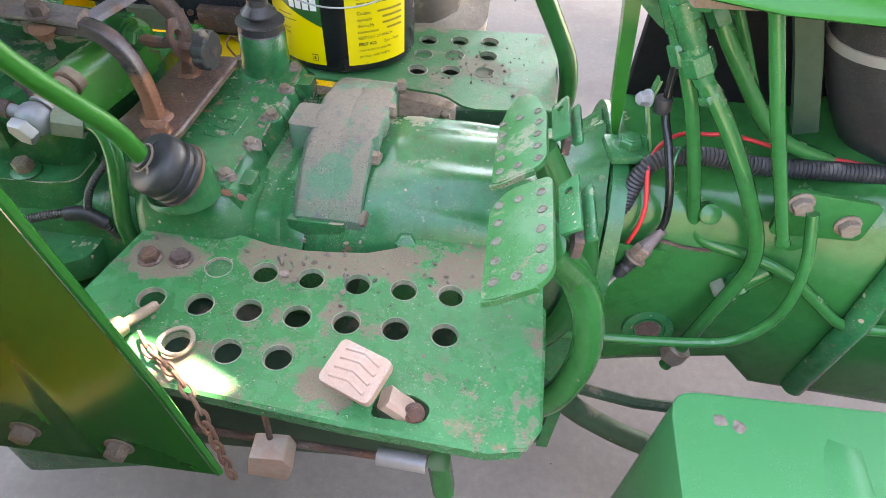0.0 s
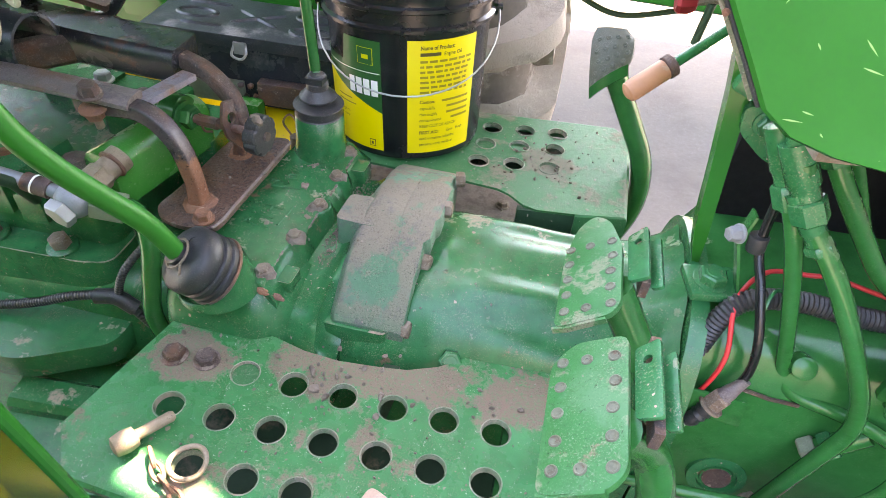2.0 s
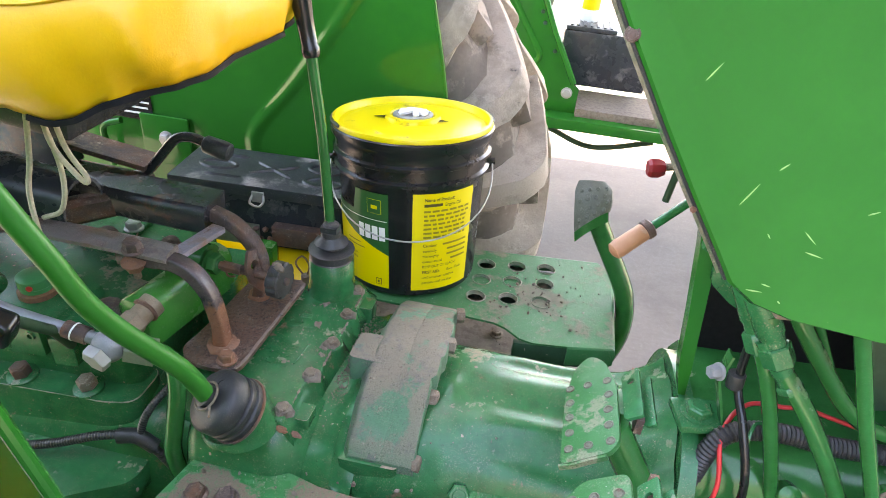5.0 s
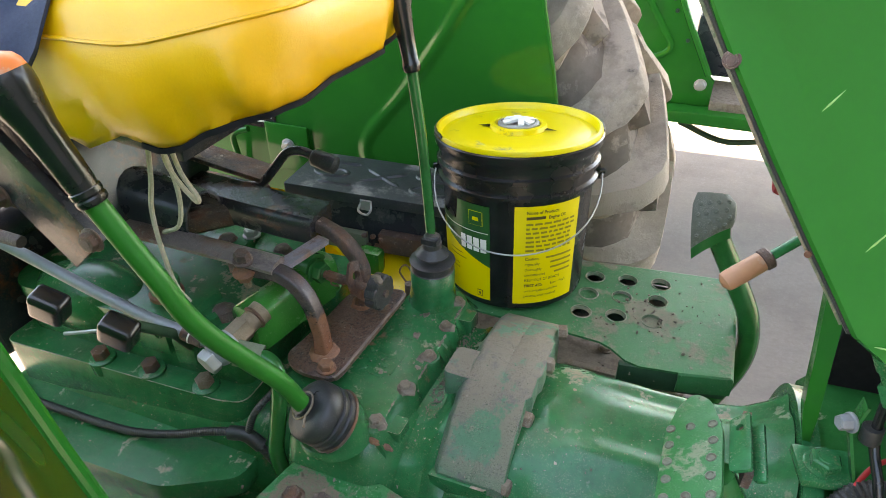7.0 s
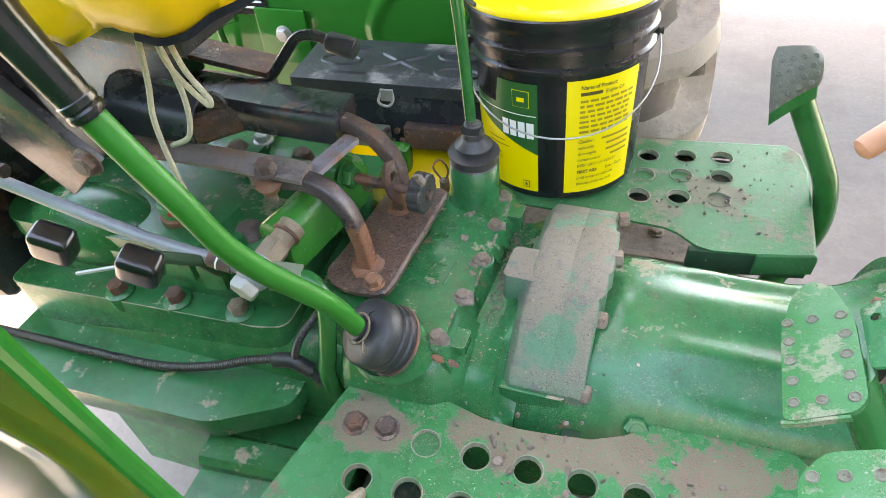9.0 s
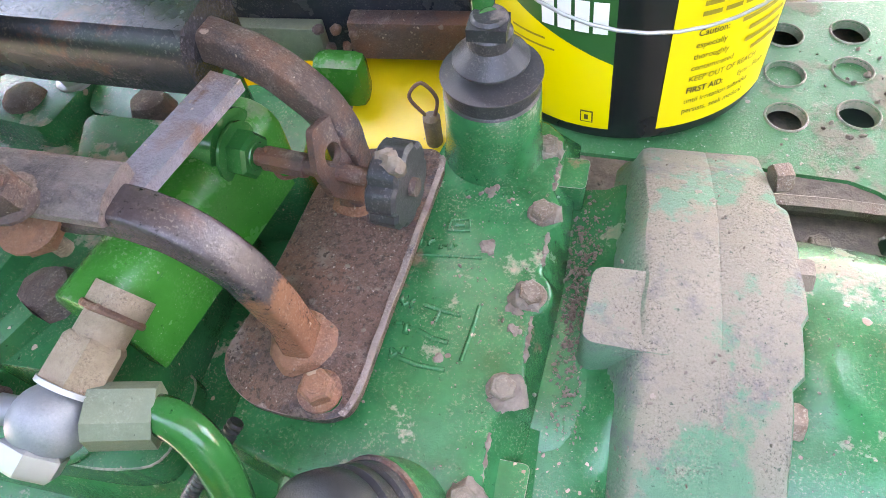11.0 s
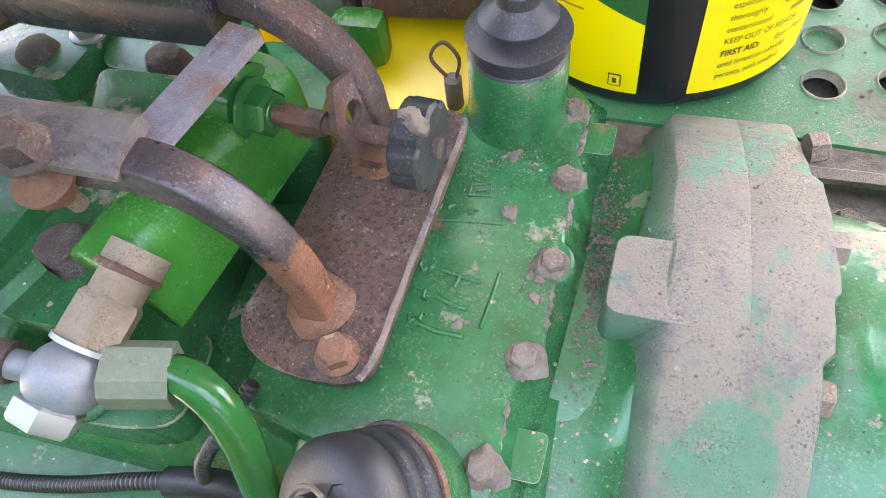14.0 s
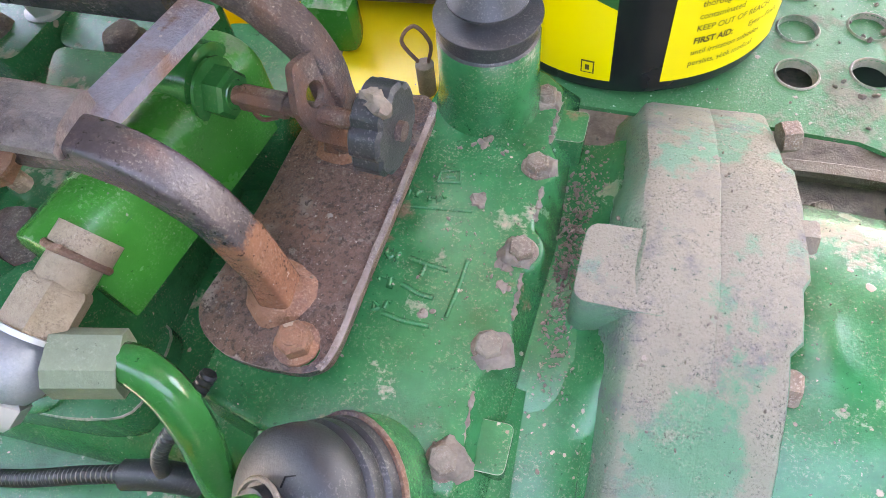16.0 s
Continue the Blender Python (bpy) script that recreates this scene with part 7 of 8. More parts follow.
def tank():
    t = thing("side_box", "mint green pressed steel side box with a raised ridge", "box", (0.5, 0.12, 0.35))
    b = slab(rounded([(0.275, 0.285), (0.268, 0.10), (0.25, -0.12), (0.9, -0.12), (0.9, 0.30)], 0.035), 0.30, 0.62)
    part("body", b, M_tank, t, "dusty pressed sheet", bevel=0.022, segs=4)
    part("ridge", sweep(bmesh.new(), smooth_path([(0.47, 0.245, 0.612), (0.46, 0.20, 0.618), (0.45, 0.05, 0.618), (0.44, -0.10, 0.618)]), [(-0.026, 0), (-0.018, 0.007), (0.018, 0.007), (0.026, 0)]), M_tank, t, smooth=60)
    for x, y in ((0.33, 0.25), (0.35, 0.245)):
        part("mud_spot", jitter(lathe(bmesh.new(), [(0.010, 0), (0.006, 0.002), (0.001, 0.003)], (x, y, 0.619), n=10), 0.002, 0.006), M_mud, t)
    # hose under it
    t = thing("drain_hose", "dark green curved pipe under the footplate", "pipe", (0.3, 0.42, 0.2))
    part("tube", tube(smooth_path([(0.12, 0.42, 0.42), (0.194, 0.42, 0.354), (0.271, 0.42, 0.287), (0.404, 0.42, 0.22), (0.6, 0.42, 0.2)]), 0.020, 14), M_dark, t, smooth=60)
    part("rod", tube([(0.20, 0.44, 0.36), (0.33, 0.44, 0.33), (0.5, 0.44, 0.33)], 0.010, 10), M_dark, t)
    t = thing("air_hose", "thick dark grey rubber hose at the engine", "hose", (0.5, 0.6, 0.8))
    part("hose", tube(smooth_path([(0.47, 0.60, 1.05), (0.50, 0.60, 0.93), (0.57, 0.60, 0.83), (0.68, 0.60, 0.75)]), 0.085, 24), M_rubber, t, smooth=60)
    part("hose_clamp", lathe(bmesh.new(), [(0.086, 0), (0.0875, 0.001), (0.0875, 0.013), (0.086, 0.014)], (0.492, 0.60, 0.955), (0.28, 0, -0.96), 32), M_steel, t, "worm-drive hose clamp")


tank()
# ---- pail label, print and handle ----
def pail_print():
    t, wrap, patch, base, tf, rr = pail_parts
    # label panels
    lab = part("text_label", patch(13.5, 66, 0.014, 0.193, 0.0006, 24), M_label, t, "yellow label with black print")
    dark = part("front_label", patch(-75, -4.5, 0.075, 0.188, 0.0006, 24, top=lambda u: 0.188 if u > -34 else 0.150), M_labelgreen, t, "dark green label")
    slant = lambda u: 0.078 + (-4.5 - u) * 0.00088
    yel = part("lower_label", patch(-75, -4.5, 0.014, 0.10, 0.0010, 24, top=slant), M_label, t, "yellow label wedge")

    def text(body, u, z, size, m, parent, name="print", bold=0.0, squash=1.0):
        cu = bpy.data.curves.new("txt", "FONT")
        cu.body = body
        cu.size = size
        cu.offset = bold
        ob = bpy.data.objects.new("txt", cu)
        scene.collection.objects.link(ob)
        dg = bpy.context.evaluated_depsgraph_get()
        me = bpy.data.meshes.new_from_object(ob.evaluated_get(dg))
        bpy.data.objects.remove(ob)
        bm = bmesh.new()
        bm.from_mesh(me)
        bpy.data.meshes.remove(me)
        bmesh.ops.triangulate(bm, faces=bm.faces)
        for _ in range(1):
            long_edges = [e for e in bm.edges if e.calc_length() > 0.006]
            if long_edges:
                bmesh.ops.subdivide_edges(bm, edges=long_edges, cuts=1)
        for v in bm.verts:
            zz = z + v.co.y
            v.co = wrap(u + math.degrees(v.co.x * squash / rr(zz)), zz, 0.0018)
        return part(name, bm, m, parent, smooth=80)

    # the large word on the green field, cut by the pail's turn
    # the large brand word as plain white blocks
    for k in range(4):
        u = -31 + 6.3 * k
        part("lettering", patch(u, u + 5.0, 0.104, 0.129, 0.0014, 4), M_white, dark)
    part("rule", patch(-75, -5.5, 0.1395, 0.1408, 0.0014, 16), M_white, dark)
    # emblem box: plain shapes
    part("emblem", patch(-22, -10, 0.152, 0.177, 0.0013, 8), M_label, dark, "small yellow emblem plate")
    part("emblem_field", patch(-21.6, -10.4, 0.1526, 0.1764, 0.0017, 8), M_labelgreen, dark)
    part("emblem_shape", patch(-18.4, -13.2, 0.1605, 0.1670, 0.0021, 4), M_label, dark)
    text("Name of Product:", 22, 0.180, 0.0080, M_ink, lab, bold=0.0002, squash=0.9)
    part("print_bar", patch(22, 36, 0.1705, 0.1755, 0.0016, 6), M_ink, lab)
    text("Engine Oil", 38, 0.170, 0.0080, M_ink, lab, bold=0.0001, squash=0.9)
    text("Caution:", 22, 0.098, 0.0075, M_ink, lab, bold=0.0001, squash=0.9)
    text("especially", 22, 0.088, 0.0070, M_ink, lab, squash=0.9)
    text("thoroughly", 22, 0.078, 0.0070, M_ink, lab, squash=0.9)
    text("contaminated", 22, 0.068, 0.0070, M_ink, lab, squash=0.9)
    text("KEEP OUT OF REACH", 22, 0.058, 0.0070, M_ink, lab, squash=0.9)
    text("FIRST AID:", 22, 0.047, 0.0075, M_ink, lab, bold=0.0002, squash=0.9)
    text("Eyes - Flush", 43, 0.047, 0.0070, M_ink, lab, squash=0.9)
    text("until irritation subsides", 22, 0.037, 0.0070, M_ink, lab, squash=0.9)
    text("persists, seek medical", 22, 0.027, 0.0070, M_ink, lab, squash=0.9)
    for u, z in ((38, 0.0985), (42, 0.0885), (42, 0.0785), (46, 0.0685)):
        part("print_bar", patch(u, 61, z, z + 0.0036, 0.0016, 6), M_inklight, lab)
    # lines that cannot be read
    rng = random.Random(5)
    for i in range(7):
        z = 0.1605 - 0.0078 * i
        u = 22.0
        while u < 58:
            w = rng.uniform(2.5, 6.5)
            part("print_bar", patch(u, min(u + w, 61), z, z + 0.0036, 0.0016, 3), M_inklight, lab)
            u += w + 1.3
    for i in (0, 1):
        part("print_bar", patch(-46, -30 + 4 * (i % 2), 0.090 - 0.008 * i, 0.0918 - 0.008 * i, 0.0018, 6), M_inklight, yel)
    text("protection against", -56, 0.066, 0.0072, M_inklight, yel, squash=0.9)
    text("both heavy-", -48, 0.058, 0.0072, M_inklight, yel, squash=0.9)
    text("15L", -52, 0.030, 0.013, M_ink, yel, squash=0.9)
    part("drop_icon", patch(-15.5, -10.5, 0.020, 0.032, 0.0018, 4), M_ink, yel)
    part("drop_icon_field", patch(-15, -11, 0.0212, 0.0308, 0.0022, 4), M_label, yel)
    part("drop", patch(-13.8, -12.2, 0.0235, 0.0285, 0.0026, 3), M_ink, yel)
    # wire handle hanging in front
    pts = []
    for k in range(25):
        f = k / 24
        u = -92 + 184 * f
        sag = math.sin(f * math.pi)
        pts.append(wrap(u * (1 - 0.0 * sag) + 12, 0.208 - 0.090 * sag ** 0.8, 0.014 + 0.006 * sag))
    part("handle", tube(pts, 0.0014, 8), M_steel, t, "thin steel wire handle", smooth=60)
    for u in (-80, 104):
        a = wrap(u, 0.206, 0.002)
        c = wrap(u, 0.206, 0.018)
        part("handle_ear", lathe(bmesh.new(), [(0.014, 0), (0.013, 0.008), (0.006, 0.009), (0.006, 0.016)], a, c - a, 18), M_black, t)
    # grime on the lid
    h = 0.277
    for a0, a1, r in ((2.0, 2.5, 0.1335), (2.55, 2.75, 0.1345), (1.0, 1.15, 0.134), (0.1, 0.5, 0.1345), (3.3, 3.9, 0.1345)):
        path = [base + tf @ Vector((r * math.cos(a), r * math.sin(a), h + 0.0035)) for a in (a0 + (a1 - a0) * k / 8 for k in range(9))]
        part("grime", jitter(tube(path, 0.003, 6), 0.0015, 0.01), M_rubber, t)
    for a in (-0.15, math.pi + 0.2):
        b = bmesh.new()
        vs = [b.verts.new(base + tf @ Vector((r * math.cos(a + d), r * math.sin(a + d), h + 0.0042))) for r, d in ((0.047, -0.14), (0.066, 0), (0.047, 0.14))]
        b.faces.new(vs)
        bmesh.ops.solidify(b, geom=b.faces[:], thickness=0.001)
        part("vent_notch", b, M_ink, t)


pail_print()


# ---- hitch pin with ring and chain ----
def hitch_pin():
    t = thing("linch_pin", "dusty steel linch pin with spring ring on the footplate", "pin", (-0.35, 0.24, 0.652))
    a, c = Vector((-0.342, 0.285, 0.660)), Vector((-0.378, 0.232, 0.664))
    d = (c - a).normalized()
    part("pin", lathe(bmesh.new(), [(0.004, 0), (0.0062, 0.003), (0.0062, 0.040), (0.011, 0.042), (0.013, 0.052), (0.011, 0.064), (0.005, 0.066)], a, d, 16), M_brass, t, "pale dusty pin", smooth=40)
    rc = Vector((-0.302, 0.240, 0.6575))
    ring = [rc + Vector((0.0185 * math.cos(x), 0.0185 * math.sin(x), 0.002 * math.sin(x * 2))) for x in (k * 2 * math.pi / 32 for k in range(33))]
    part("ring", tube(ring, 0.0028, 10), M_brass, t, "dusty spring ring", smooth=60)
    ch = thing("chain", "rusty short-link chain hanging over the footplate edge", "chain", (-0.27, 0.19, 0.655))
    path = smooth_path([(-0.352, 0.250, 0.659), (-0.325, 0.222, 0.659), (-0.297, 0.205, 0.658), (-0.272, 0.186, 0.659), (-0.252, 0.168, 0.654), (-0.243, 0.158, 0.630), (-0.238, 0.155, 0.590), (-0.236, 0.155, 0.545), (-0.235, 0.155, 0.50)], 10)
    # links at even steps
    step, acc, k, prev = 0.0165, 0.0, 0, path[0]
    for p in path[1:]:
        acc += (p - prev).length
        if acc >= step:
            acc = 0.0
            dd = (p - prev).normalized()
            fr = frame_of(dd)
            pts = []
            for i in range(17):
                x = i * 2 * math.pi / 16
                u, v = 0.0052 * math.cos(x), 0.0120 * math.sin(x)
                q = Vector((u, 0, v)) if k % 2 else Vector((0, u, v))
                pts.append(p + fr @ q)
            part("link", tube(pts, 0.0022, 6), M_chain, ch)
            k += 1
        prev = p


hitch_pin()


def wooden_chock():
    t = thing("chock", "pale tan block hanging under the footplate edge", "block", (-0.205, 0.19, 0.44))
    m = Matrix.Translation((-0.203, 0.200, 0.478)) @ Euler((radians(8), radians(10), radians(6))).to_matrix().to_4x4()
    b = slab(rounded([(-0.030, -0.040), (0.024, -0.046), (0.028, 0.006), (0.016, 0.040), (-0.026, 0.036)], 0.006), -0.016, 0.016, (), m @ Euler((radians(90), 0, 0)).to_matrix().to_4x4())
    part("body", jitter(b, 0.002, 0.02), M_pink, t, "worn pale surface", bevel=0.004)
    part("hanger", tube([(-0.203, 0.205, 0.510), (-0.205, 0.215, 0.648)], 0.004, 8), M_rust, t, "rusty wire hanger")


wooden_chock()


# ---- foot button in the plate's slot ----
def foot_lock():
    t = thing("lock_pedal", "pale dusty square pedal pad standing in the footplate slot", "pedal", (-0.06, 0.2, 0.62))
    m = Matrix.Translation((-0.087, 0.206, 0.697)) @ Euler((radians(14), radians(-4), radians(-24))).to_matrix().to_4x4()
    part("pad", slab(rounded([(-0.032, -0.026), (0.032, -0.026), (0.032, 0.026), (-0.032, 0.026)], 0.008), -0.008, 0.004, (), m), M_pink, t, "grooved pale rubber pad", bevel=0.003)
    for k in range(4):
        p = [m @ Vector((-0.022, -0.016 + 0.011 * k, 0.004)), m @ Vector((0.0, -0.012 + 0.011 * k, 0.004)), m @ Vector((0.022, -0.018 + 0.011 * k, 0.004))]
        part("tread_rib", sweep(bmesh.new(), p, [(-0.0025, -0.001), (-0.0015, 0.002), (0.0015, 0.002), (0.0025, -0.001)]), M_pink, t)
    part("shank", sweep(bmesh.new(), [(-0.055, 0.198, 0.668), (-0.032, 0.196, 0.648), (-0.020, 0.195, 0.600)], rect(0.026, 0.020, 0.004)), M_pink, t, "rusty pale shank")
    part("pivot_bolt", hexbolt((-0.022, 0.190, 0.655), (0.2, -0.6, 0.75), 0.009, 0.008), M_rust, t)
    part("link", sweep(bmesh.new(), [(-0.090, 0.205, 0.685), (-0.070, 0.20, 0.60)], rect(0.014, 0.014)), M_green, t)
    t = thing("linkage_rod", "rusty linkage rod with silver clevis under the footplate", "rod", (-0.1, 0.30, 0.25))
    part("rod", tube([(-0.40, 0.26, 0.40), (-0.07, 0.245, 0.42)], 0.006, 10), M_rust, t)
    part("sleeve", tube([(-0.075, 0.245, 0.42), (-0.005, 0.24, 0.425)], 0.013, 14), M_steel, t, "silver sleeve")
    part("arm", sweep(bmesh.new(), [(0.012, 0.24, 0.44), (0.024, 0.235, 0.36)], rect(0.03, 0.03, 0.006)), M_green, t)


foot_lock()


# ---- rope under the seat ----
def rope():
    t = thing("rope", "dirty frayed rope hanging from the seat", "rope", (-0.60, 0.47, 0.9))
    part("long_strand", tube(smooth_path([(-0.575, 0.470, 1.095), (-0.582, 0.462, 1.03), (-0.592, 0.458, 0.985), (-0.588, 0.452, 0.93), (-0.580, 0.450, 0.88), (-0.560, 0.446, 0.862)]), 0.0030, 8), M_rope, t)
    part("loop_strand", tube(smooth_path([(-0.560, 0.470, 1.095), (-0.550, 0.462, 1.05), (-0.520, 0.458, 1.015), (-0.512, 0.456, 1.022), (-0.530, 0.458, 1.05), (-0.548, 0.468, 1.095)]), 0.0029, 8), M_rope, t)
    part("back_strand", tube(smooth_path([(-0.568, 0.472, 1.095), (-0.552, 0.468, 1.02), (-0.560, 0.464, 0.97), (-0.585, 0.46, 0.955)]), 0.0029, 8), M_rope, t)


rope()


def jacket():
    t = thing("cloth", "dark blue cloth folded over the seat's rear", "cloth", (-0.9, 0.6, 1.25))
    b = bmesh.new()
    bmesh.ops.create_grid(b, x_segments=30, y_segments=30, size=0.5)
    for v in b.verts:
        x, y = v.co.x, v.co.y
        v.co = Vector((-0.745 + x * 0.34 + 0.03 * y, 0.60 + y * 0.46, 1.282 + 0.03 * noise.noise((x * 5, y * 5, 1)) + 0.015 * noise.noise((x * 11, y * 11, 4)) - 0.42 * max(0, abs(y) - 0.28)))
    bmesh.ops.solidify(b, geom=b.faces[:], thickness=0.006)
    part("folds", b, M_blue, t, "", smooth=80)


jacket()


# ---- yellow plate with a wire loop beyond the deck ----
def yellow_bits():
    t = thing("axle_plate", "yellow painted plate beyond the gearbox with a wire loop", "plate", (-0.45, 0.80, 0.66))
    b = bmesh.new()
    box(b, (-0.424, 0.80, 0.670), (0.132, 0.17, 0.012), (14, 0, 0))
    part("plate", b, M_yellow, t, "yellow painted sheet", bevel=0.002)
    b = bmesh.new()
    box(b, (-0.495, 0.81, 0.705), (0.050, 0.03, 0.050))
    part("green_lug", b, M_valve, t, bevel=0.012)
    part("wire_loop", tube(smooth_path([(-0.407, 0.775, 0.700), (-0.420, 0.775, 0.722), (-0.408, 0.776, 0.738), (-0.396, 0.776, 0.722), (-0.400, 0.775, 0.700)]), 0.0017, 6), M_chain, t, "rusty wire loop")
    part("loop_stud", lathe(bmesh.new(), [(0.008, -0.03), (0.008, 0.006), (0.004, 0.009)], (-0.403, 0.775, 0.694), (0, 0, 1), 12), M_bolt, t)


yellow_bits()


# ---- raised casting marks on the selector deck ----
def casting_marks():
    deck = bpy.data.objects["selector_deck"]
    z = 0.7170

    def raised(pts, w=0.0034, h=0.0017):
        pts = [Vector((x, y, z)) for x, y in pts]
        b = sweep(bmesh.new(), pts, [(-w * 0.6, -0.002), (-w * 0.5, h * 0.4), (-w * 0.22, h), (w * 0.22, h), (w * 0.5, h * 0.4), (w * 0.6, -0.002)])
        part("cast_mark", jitter(b, 0.0006, 0.006), M_cast, deck, smooth=70)

    # a worn shift pattern: lines of the gate
    raised([(-0.379, 0.6225), (-0.355, 0.6245), (-0.331, 0.6265)], 0.0030, 0.0016)
    raised([(-0.364, 0.5835), (-0.350, 0.5805), (-0.337, 0.5790)])
    raised([(-0.352, 0.5805), (-0.354, 0.5715)], 0.0026)
    raised([(-0.3260, 0.5880), (-0.3275, 0.5700), (-0.3310, 0.5460)], 0.0028, 0.0018)
    raised([(-0.364, 0.5635), (-0.352, 0.5590), (-0.342, 0.5575)])
    raised([(-0.372, 0.5420), (-0.358, 0.5390), (-0.340, 0.5385)])
    raised([(-0.360, 0.6460), (-0.3595, 0.6560), (-0.3455, 0.6585), (-0.3440, 0.6480), (-0.360, 0.6460)], 0.0026, 0.0020)
    raised([(-0.356, 0.6515), (-0.348, 0.6530)], 0.0030, 0.0020)
    # marks too worn to read
    rng = random.Random(9)
    for x, y in ((-0.3765, 0.6335), (-0.3695, 0.6335), (-0.3600, 0.6320), (-0.3535, 0.6325), (-0.3780, 0.5845), (-0.3705, 0.5825), (-0.3775, 0.5655), (-0.3710, 0.5635), (-0.3765, 0.5450), (-0.3690, 0.5465)):
        ring = [(x + 0.0026 * math.cos(a), y + 0.0038 * math.sin(a)) for a in (rng.uniform(0, 2) + k * 0.9 for k in range(rng.choice((4, 5, 6))))]
        raised(ring, 0.0030, 0.0021)
    # clods of dry mud
    for x, y, r in ((-0.331, 0.635, 0.0085), (-0.336, 0.687, 0.0065), (-0.301, 0.574, 0.0060), (-0.343, 0.545, 0.0050), (-0.302, 0.588, 0.0055), (-0.318, 0.680, 0.003), (-0.351, 0.679, 0.0022), (-0.346, 0.609, 0.002)):
        bb = bmesh.new()
        for k in range(4):
            q = Vector((x + rng.gauss(0, r * 0.55), y + rng.gauss(0, r * 0.45), z))
            kr = r * rng.uniform(0.35, 0.75)
            vs = bmesh.ops.create_icosphere(bb, subdivisions=2, radius=1.0, matrix=Matrix.LocRotScale(q, Euler((0, 0, rng.uniform(0, 3))), (kr, kr * 0.75, kr * 0.45)))["verts"]
            for v in vs:
                v.co += noise.noise_vector(v.co * 260) * kr * 0.55
        part("mud_clod", bb, M_mud, deck, smooth=25)


casting_marks()


# ---- dry mud crumbs ----
HOLES = [(-0.238 + 0.0598 * i, 0.361) for i in range(5)] + [(-0.3595 + 0.0599 * i, 0.300) for i in range(7)] + [(-0.303 + 0.0585 * i, 0.240) for i in range(3)]
HOLES += [(-0.1, 0.924), (-0.043, 0.933), (0.013, 0.941), (-0.103, 0.871), (-0.106, 0.818), (-0.049, 0.827)]


def crumbs(name, label, spots, seed):
    rng = random.Random(seed)
    b = bmesh.new()
    for (cx, cy, cz), (sx, sy), n, (r0, r1) in spots:
        for _ in range(n):
            x, y = rng.gauss(cx, sx), rng.gauss(cy, sy)
            r = r0 + (r1 - r0) * rng.random() ** 3
            if any((x - hx) ** 2 + (y - hy) ** 2 < 0.019 ** 2 for hx, hy in HOLES):
                continue
            m = Matrix.LocRotScale((x, y, cz + r * 0.3), Euler([rng.uniform(0, 6) for _ in range(3)]), (r, r * rng.uniform(0.5, 1), r * rng.uniform(0.3, 0.7)))
            vs = bmesh.ops.create_icosphere(b, subdivisions=1, radius=1.0, matrix=m)["verts"]
            for v in vs:
                v.co += noise.noise_vector(v.co * 300) * r * 0.35
    ob = part(name, b, M_mud, None, smooth=20)
    tagged(ob, label, "dirt", kind="stuff")


crumbs("mud_crumbs", "crumbs of dry mud on the footplates", [((-0.18, 0.38, 0.650), (0.10, 0.02), 130, (0.0008, 0.0055)), ((-0.19, 0.367, 0.650), (0.018, 0.014), 18, (0.003, 0.010)), ((-0.1, 0.28, 0.650), (0.14, 0.06), 160, (0.0005, 0.0025)),
                                                           ((0.0, 0.86, 0.690), (0.05, 0.05), 120, (0.0008, 0.004))], 1)
crumbs("mud_crumbs", "crumbs of dry mud on the gearbox", [((-0.262, 0.61, 0.690), (0.006, 0.045), 900, (0.0005, 0.0024)), ((-0.25, 0.66, 0.688), (0.012, 0.035), 420, (0.0004, 0.0020)), ((-0.17, 0.60, 0.735), (0.03, 0.06), 200, (0.0004, 0.0014)), ((-0.33, 0.62, 0.717), (0.025, 0.07), 260, (0.0004, 0.0013)), ((-0.04, 0.60, 0.7115), (0.05, 0.04), 200, (0.0004, 0.0014)), ((-0.08, 0.56, 0.708), (0.03, 0.06), 70, (0.0006, 0.0025)), ((-0.40, 0.62, 0.745), (0.02, 0.05), 90, (0.0005, 0.002)),
                                                         ((-0.33, 0.60, 0.717), (0.03, 0.08), 60, (0.0006, 0.0025)), ((-0.18, 0.56, 0.733), (0.03, 0.05), 90, (0.0005, 0.002))], 2)


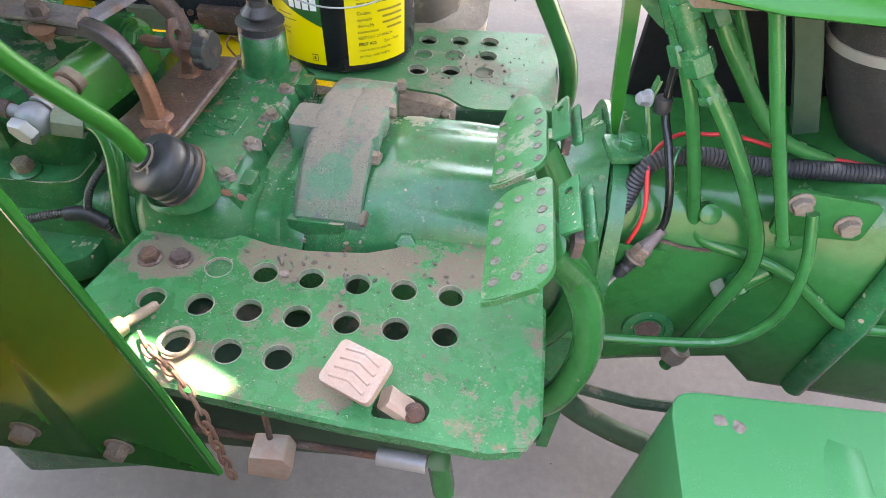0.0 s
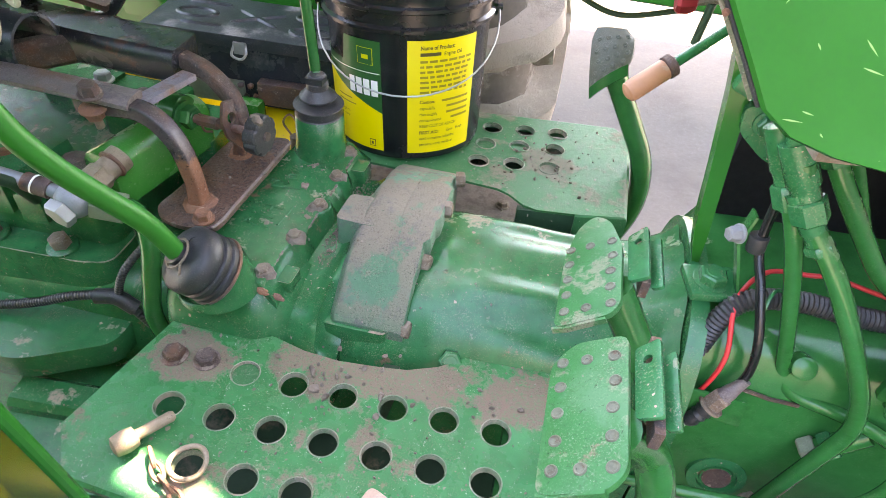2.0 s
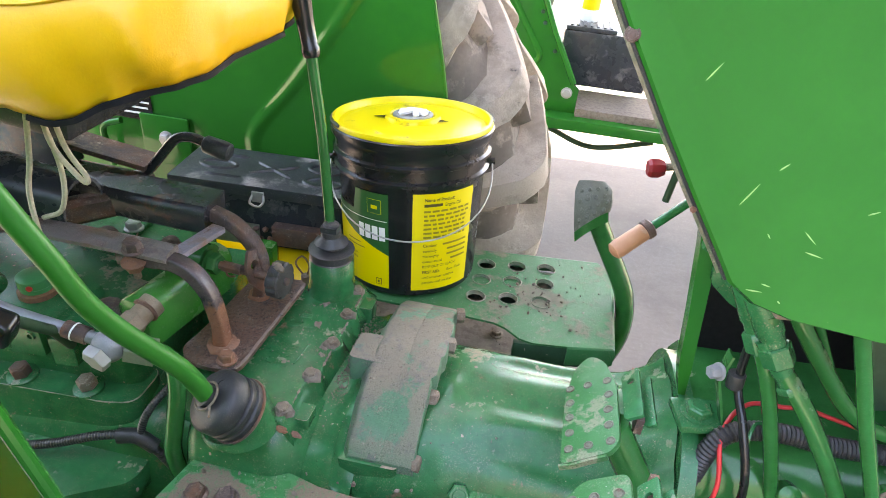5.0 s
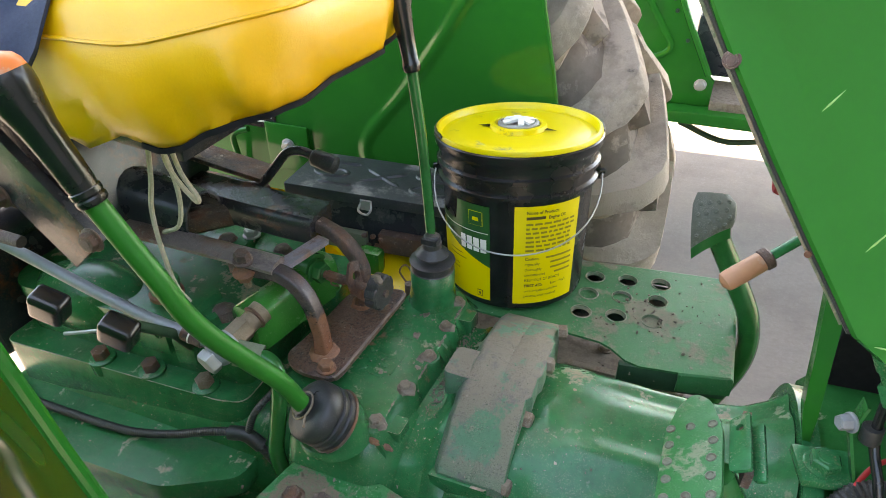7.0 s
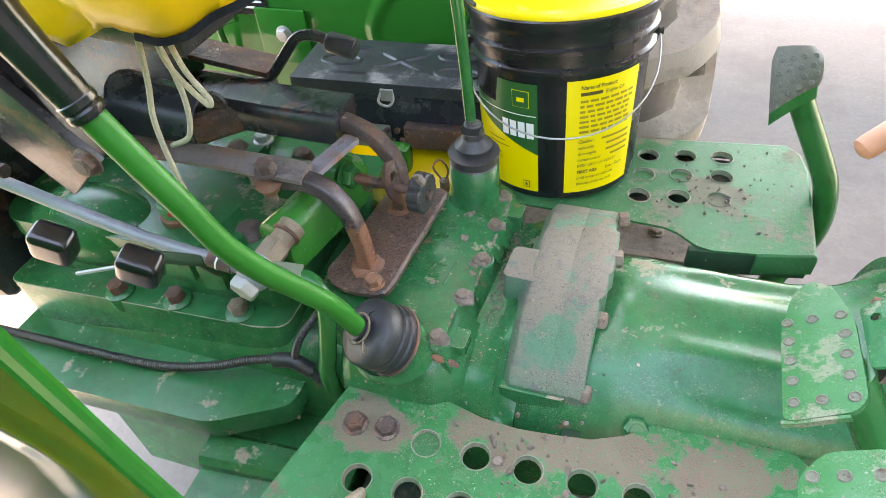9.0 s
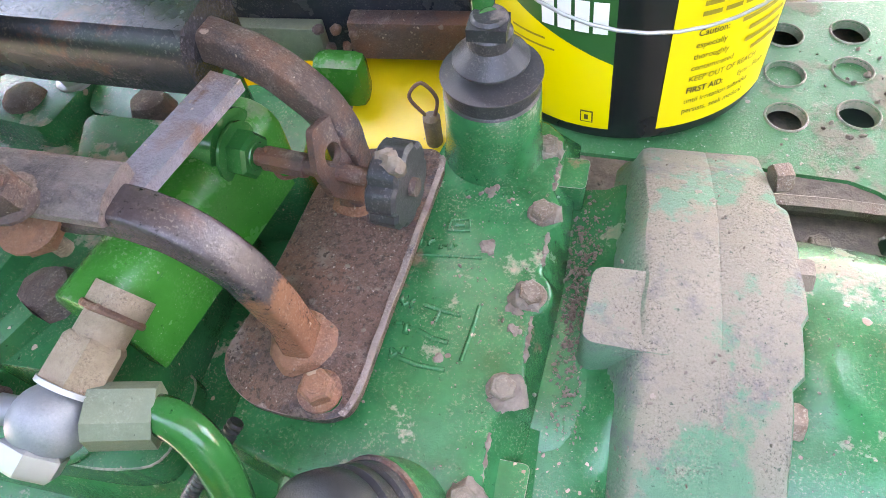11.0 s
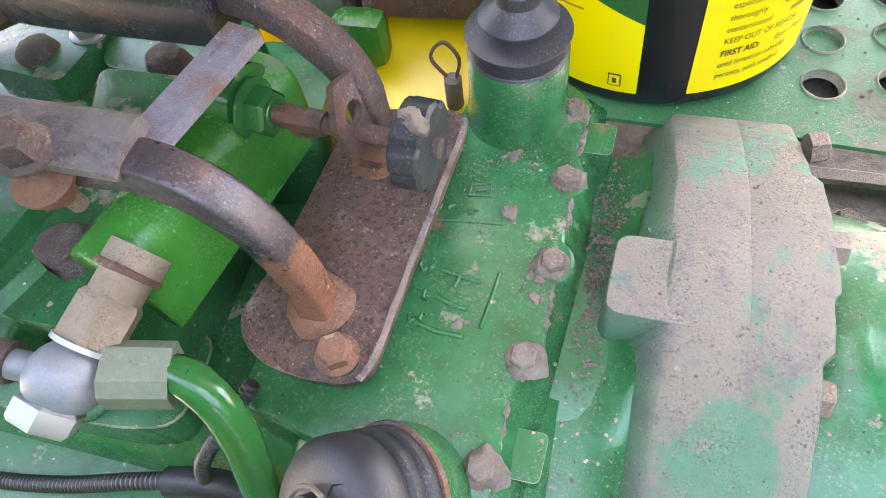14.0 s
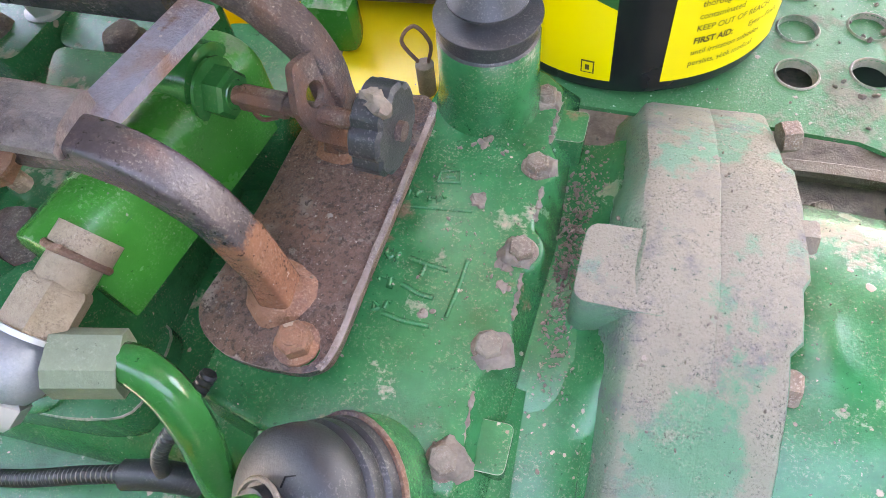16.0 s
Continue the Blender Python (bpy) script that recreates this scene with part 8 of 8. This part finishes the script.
# ---- neighbouring tractor ----
def far_tractor():
    t = thing("tractor", "green tractor parked on the far side of the yard", "tractor", (0.6, 2.8, 0.1))
    y = 2.55
    b = bmesh.new()
    box(b, (0.45, y + 0.05, 0.462), (1.9, 0.5, 0.045))
    part("step_frame", b, M_gloss, t, "green side frame", bevel=0.006)
    out = [(-0.9, 0.485), (0.090, 0.485), (0.090, 0.580), (0.064, 0.605), (-0.044, 0.80), (-0.124, 0.964), (-0.20, 1.12), (-0.30, 1.25), (-0.9, 1.45)]
    bb = bmesh.new()
    f = bb.faces.new([bb.verts.new((x, y - 0.12, z)) for x, z in out])
    e = bmesh.ops.extrude_face_region(bb, geom=[f])
    for v in e["geom"]:
        if isinstance(v, bmesh.types.BMVert):
            v.co.y += 0.03
    part("fender", bb, M_gloss, t, "green fender panel", bevel=0.006)
    part("fender_edge", tube([(x, y - 0.122, z) for x, z in out[3:8]], 0.012, 8), M_gloss, t)
    part("fender_bead", tube(round_path([(-0.30, y - 0.12, 1.06), (-0.227, y - 0.12, 0.915), (-0.075, y - 0.12, 0.690), (-0.13, y - 0.12, 0.650), (-0.7, y - 0.12, 0.650)], 0.07), 0.013, 10), M_gloss, t)
    for x, z in ((-0.10, 0.86), (-0.085, 0.82), (-0.03, 0.72)):
        part("rivet", lathe(bmesh.new(), [(0.008, 0), (0.006, 0.005), (0.002, 0.006)], (x, y - 0.12, z), (0, -1, 0), 10), M_dark, t)
    b = bmesh.new()
    box(b, (0.175, y + 0.16, 0.67), (0.36, 0.30, 0.22))
    part("battery_box", b, M_blackbox, t, "dark box on the far platform", bevel=0.012)
    b = bmesh.new()
    box(b, (0.10, y + 0.12, 0.788), (0.20, 0.22, 0.016))
    pad = part("step_pad", b, M_boxlid, t, "grey ribbed pad", bevel=0.003)
    for k in range(7):
        b = bmesh.new()
        box(b, (0.02 + 0.026 * k, y + 0.12, 0.798), (0.010, 0.20, 0.006))
        part("pad_rib", b, M_boxlid, pad)
    part("filter", lathe(bmesh.new(), [(0.034, 0), (0.036, 0.01), (0.036, 0.15), (0.03, 0.17)], (0.085, y + 0.14, 0.797), (0, 0, 1), 24), M_label, t, "yellow can")
    part("filter_band", lathe(bmesh.new(), [(0.0365, 0.0), (0.0368, 0.002), (0.0368, 0.045), (0.0365, 0.047)], (0.085, y + 0.14, 0.797), (0, 0, 1), 24), M_white, t)
    b = bmesh.new()
    box(b, (0.40, y - 0.02, 0.50), (0.62, 0.26, 0.035))
    part("platform", b, M_mud, t, "dusty brown platform", bevel=0.004)
    part("seat_column", tube([(-0.12, y + 0.35, 0.8), (-0.05, y + 0.35, 1.3)], 0.05, 14), M_dark, t)
    part("far_axle", tube([(-0.8, y + 0.1, 0.36), (1.6, y + 0.1, 0.35)], 0.022, 12), M_dark, t, "dark bar underneath")
    part("hanging_hose", tube(smooth_path([(0.0, y + 0.02, 0.36), (0.2, y + 0.02, 0.30), (0.45, y + 0.02, 0.36)]), 0.012, 8), M_dark, t)
    for x in (-0.02, 0.26):
        b = bmesh.new()
        box(b, (x, y + 0.1, 0.41), (0.05, 0.05, 0.09))
        part("bracket", b, M_dark, t, bevel=0.003)
    part("step_bolt", hexbolt((0.044, y - 0.12, 0.565), (0, -1, 0), 0.018, 0.012), M_steel, t)
    for x in (-0.75, 1.9):
        prof = [(0.25, 0.0), (0.5, -0.02), (0.55, 0.05), (0.55, 0.28), (0.5, 0.35), (0.25, 0.33)]
        part("tyre", lathe(bmesh.new(), prof, (x, y + 0.2, 0.55), (0, 1, 0), 40), M_tyre, t, "dusty tyre")


far_tractor()
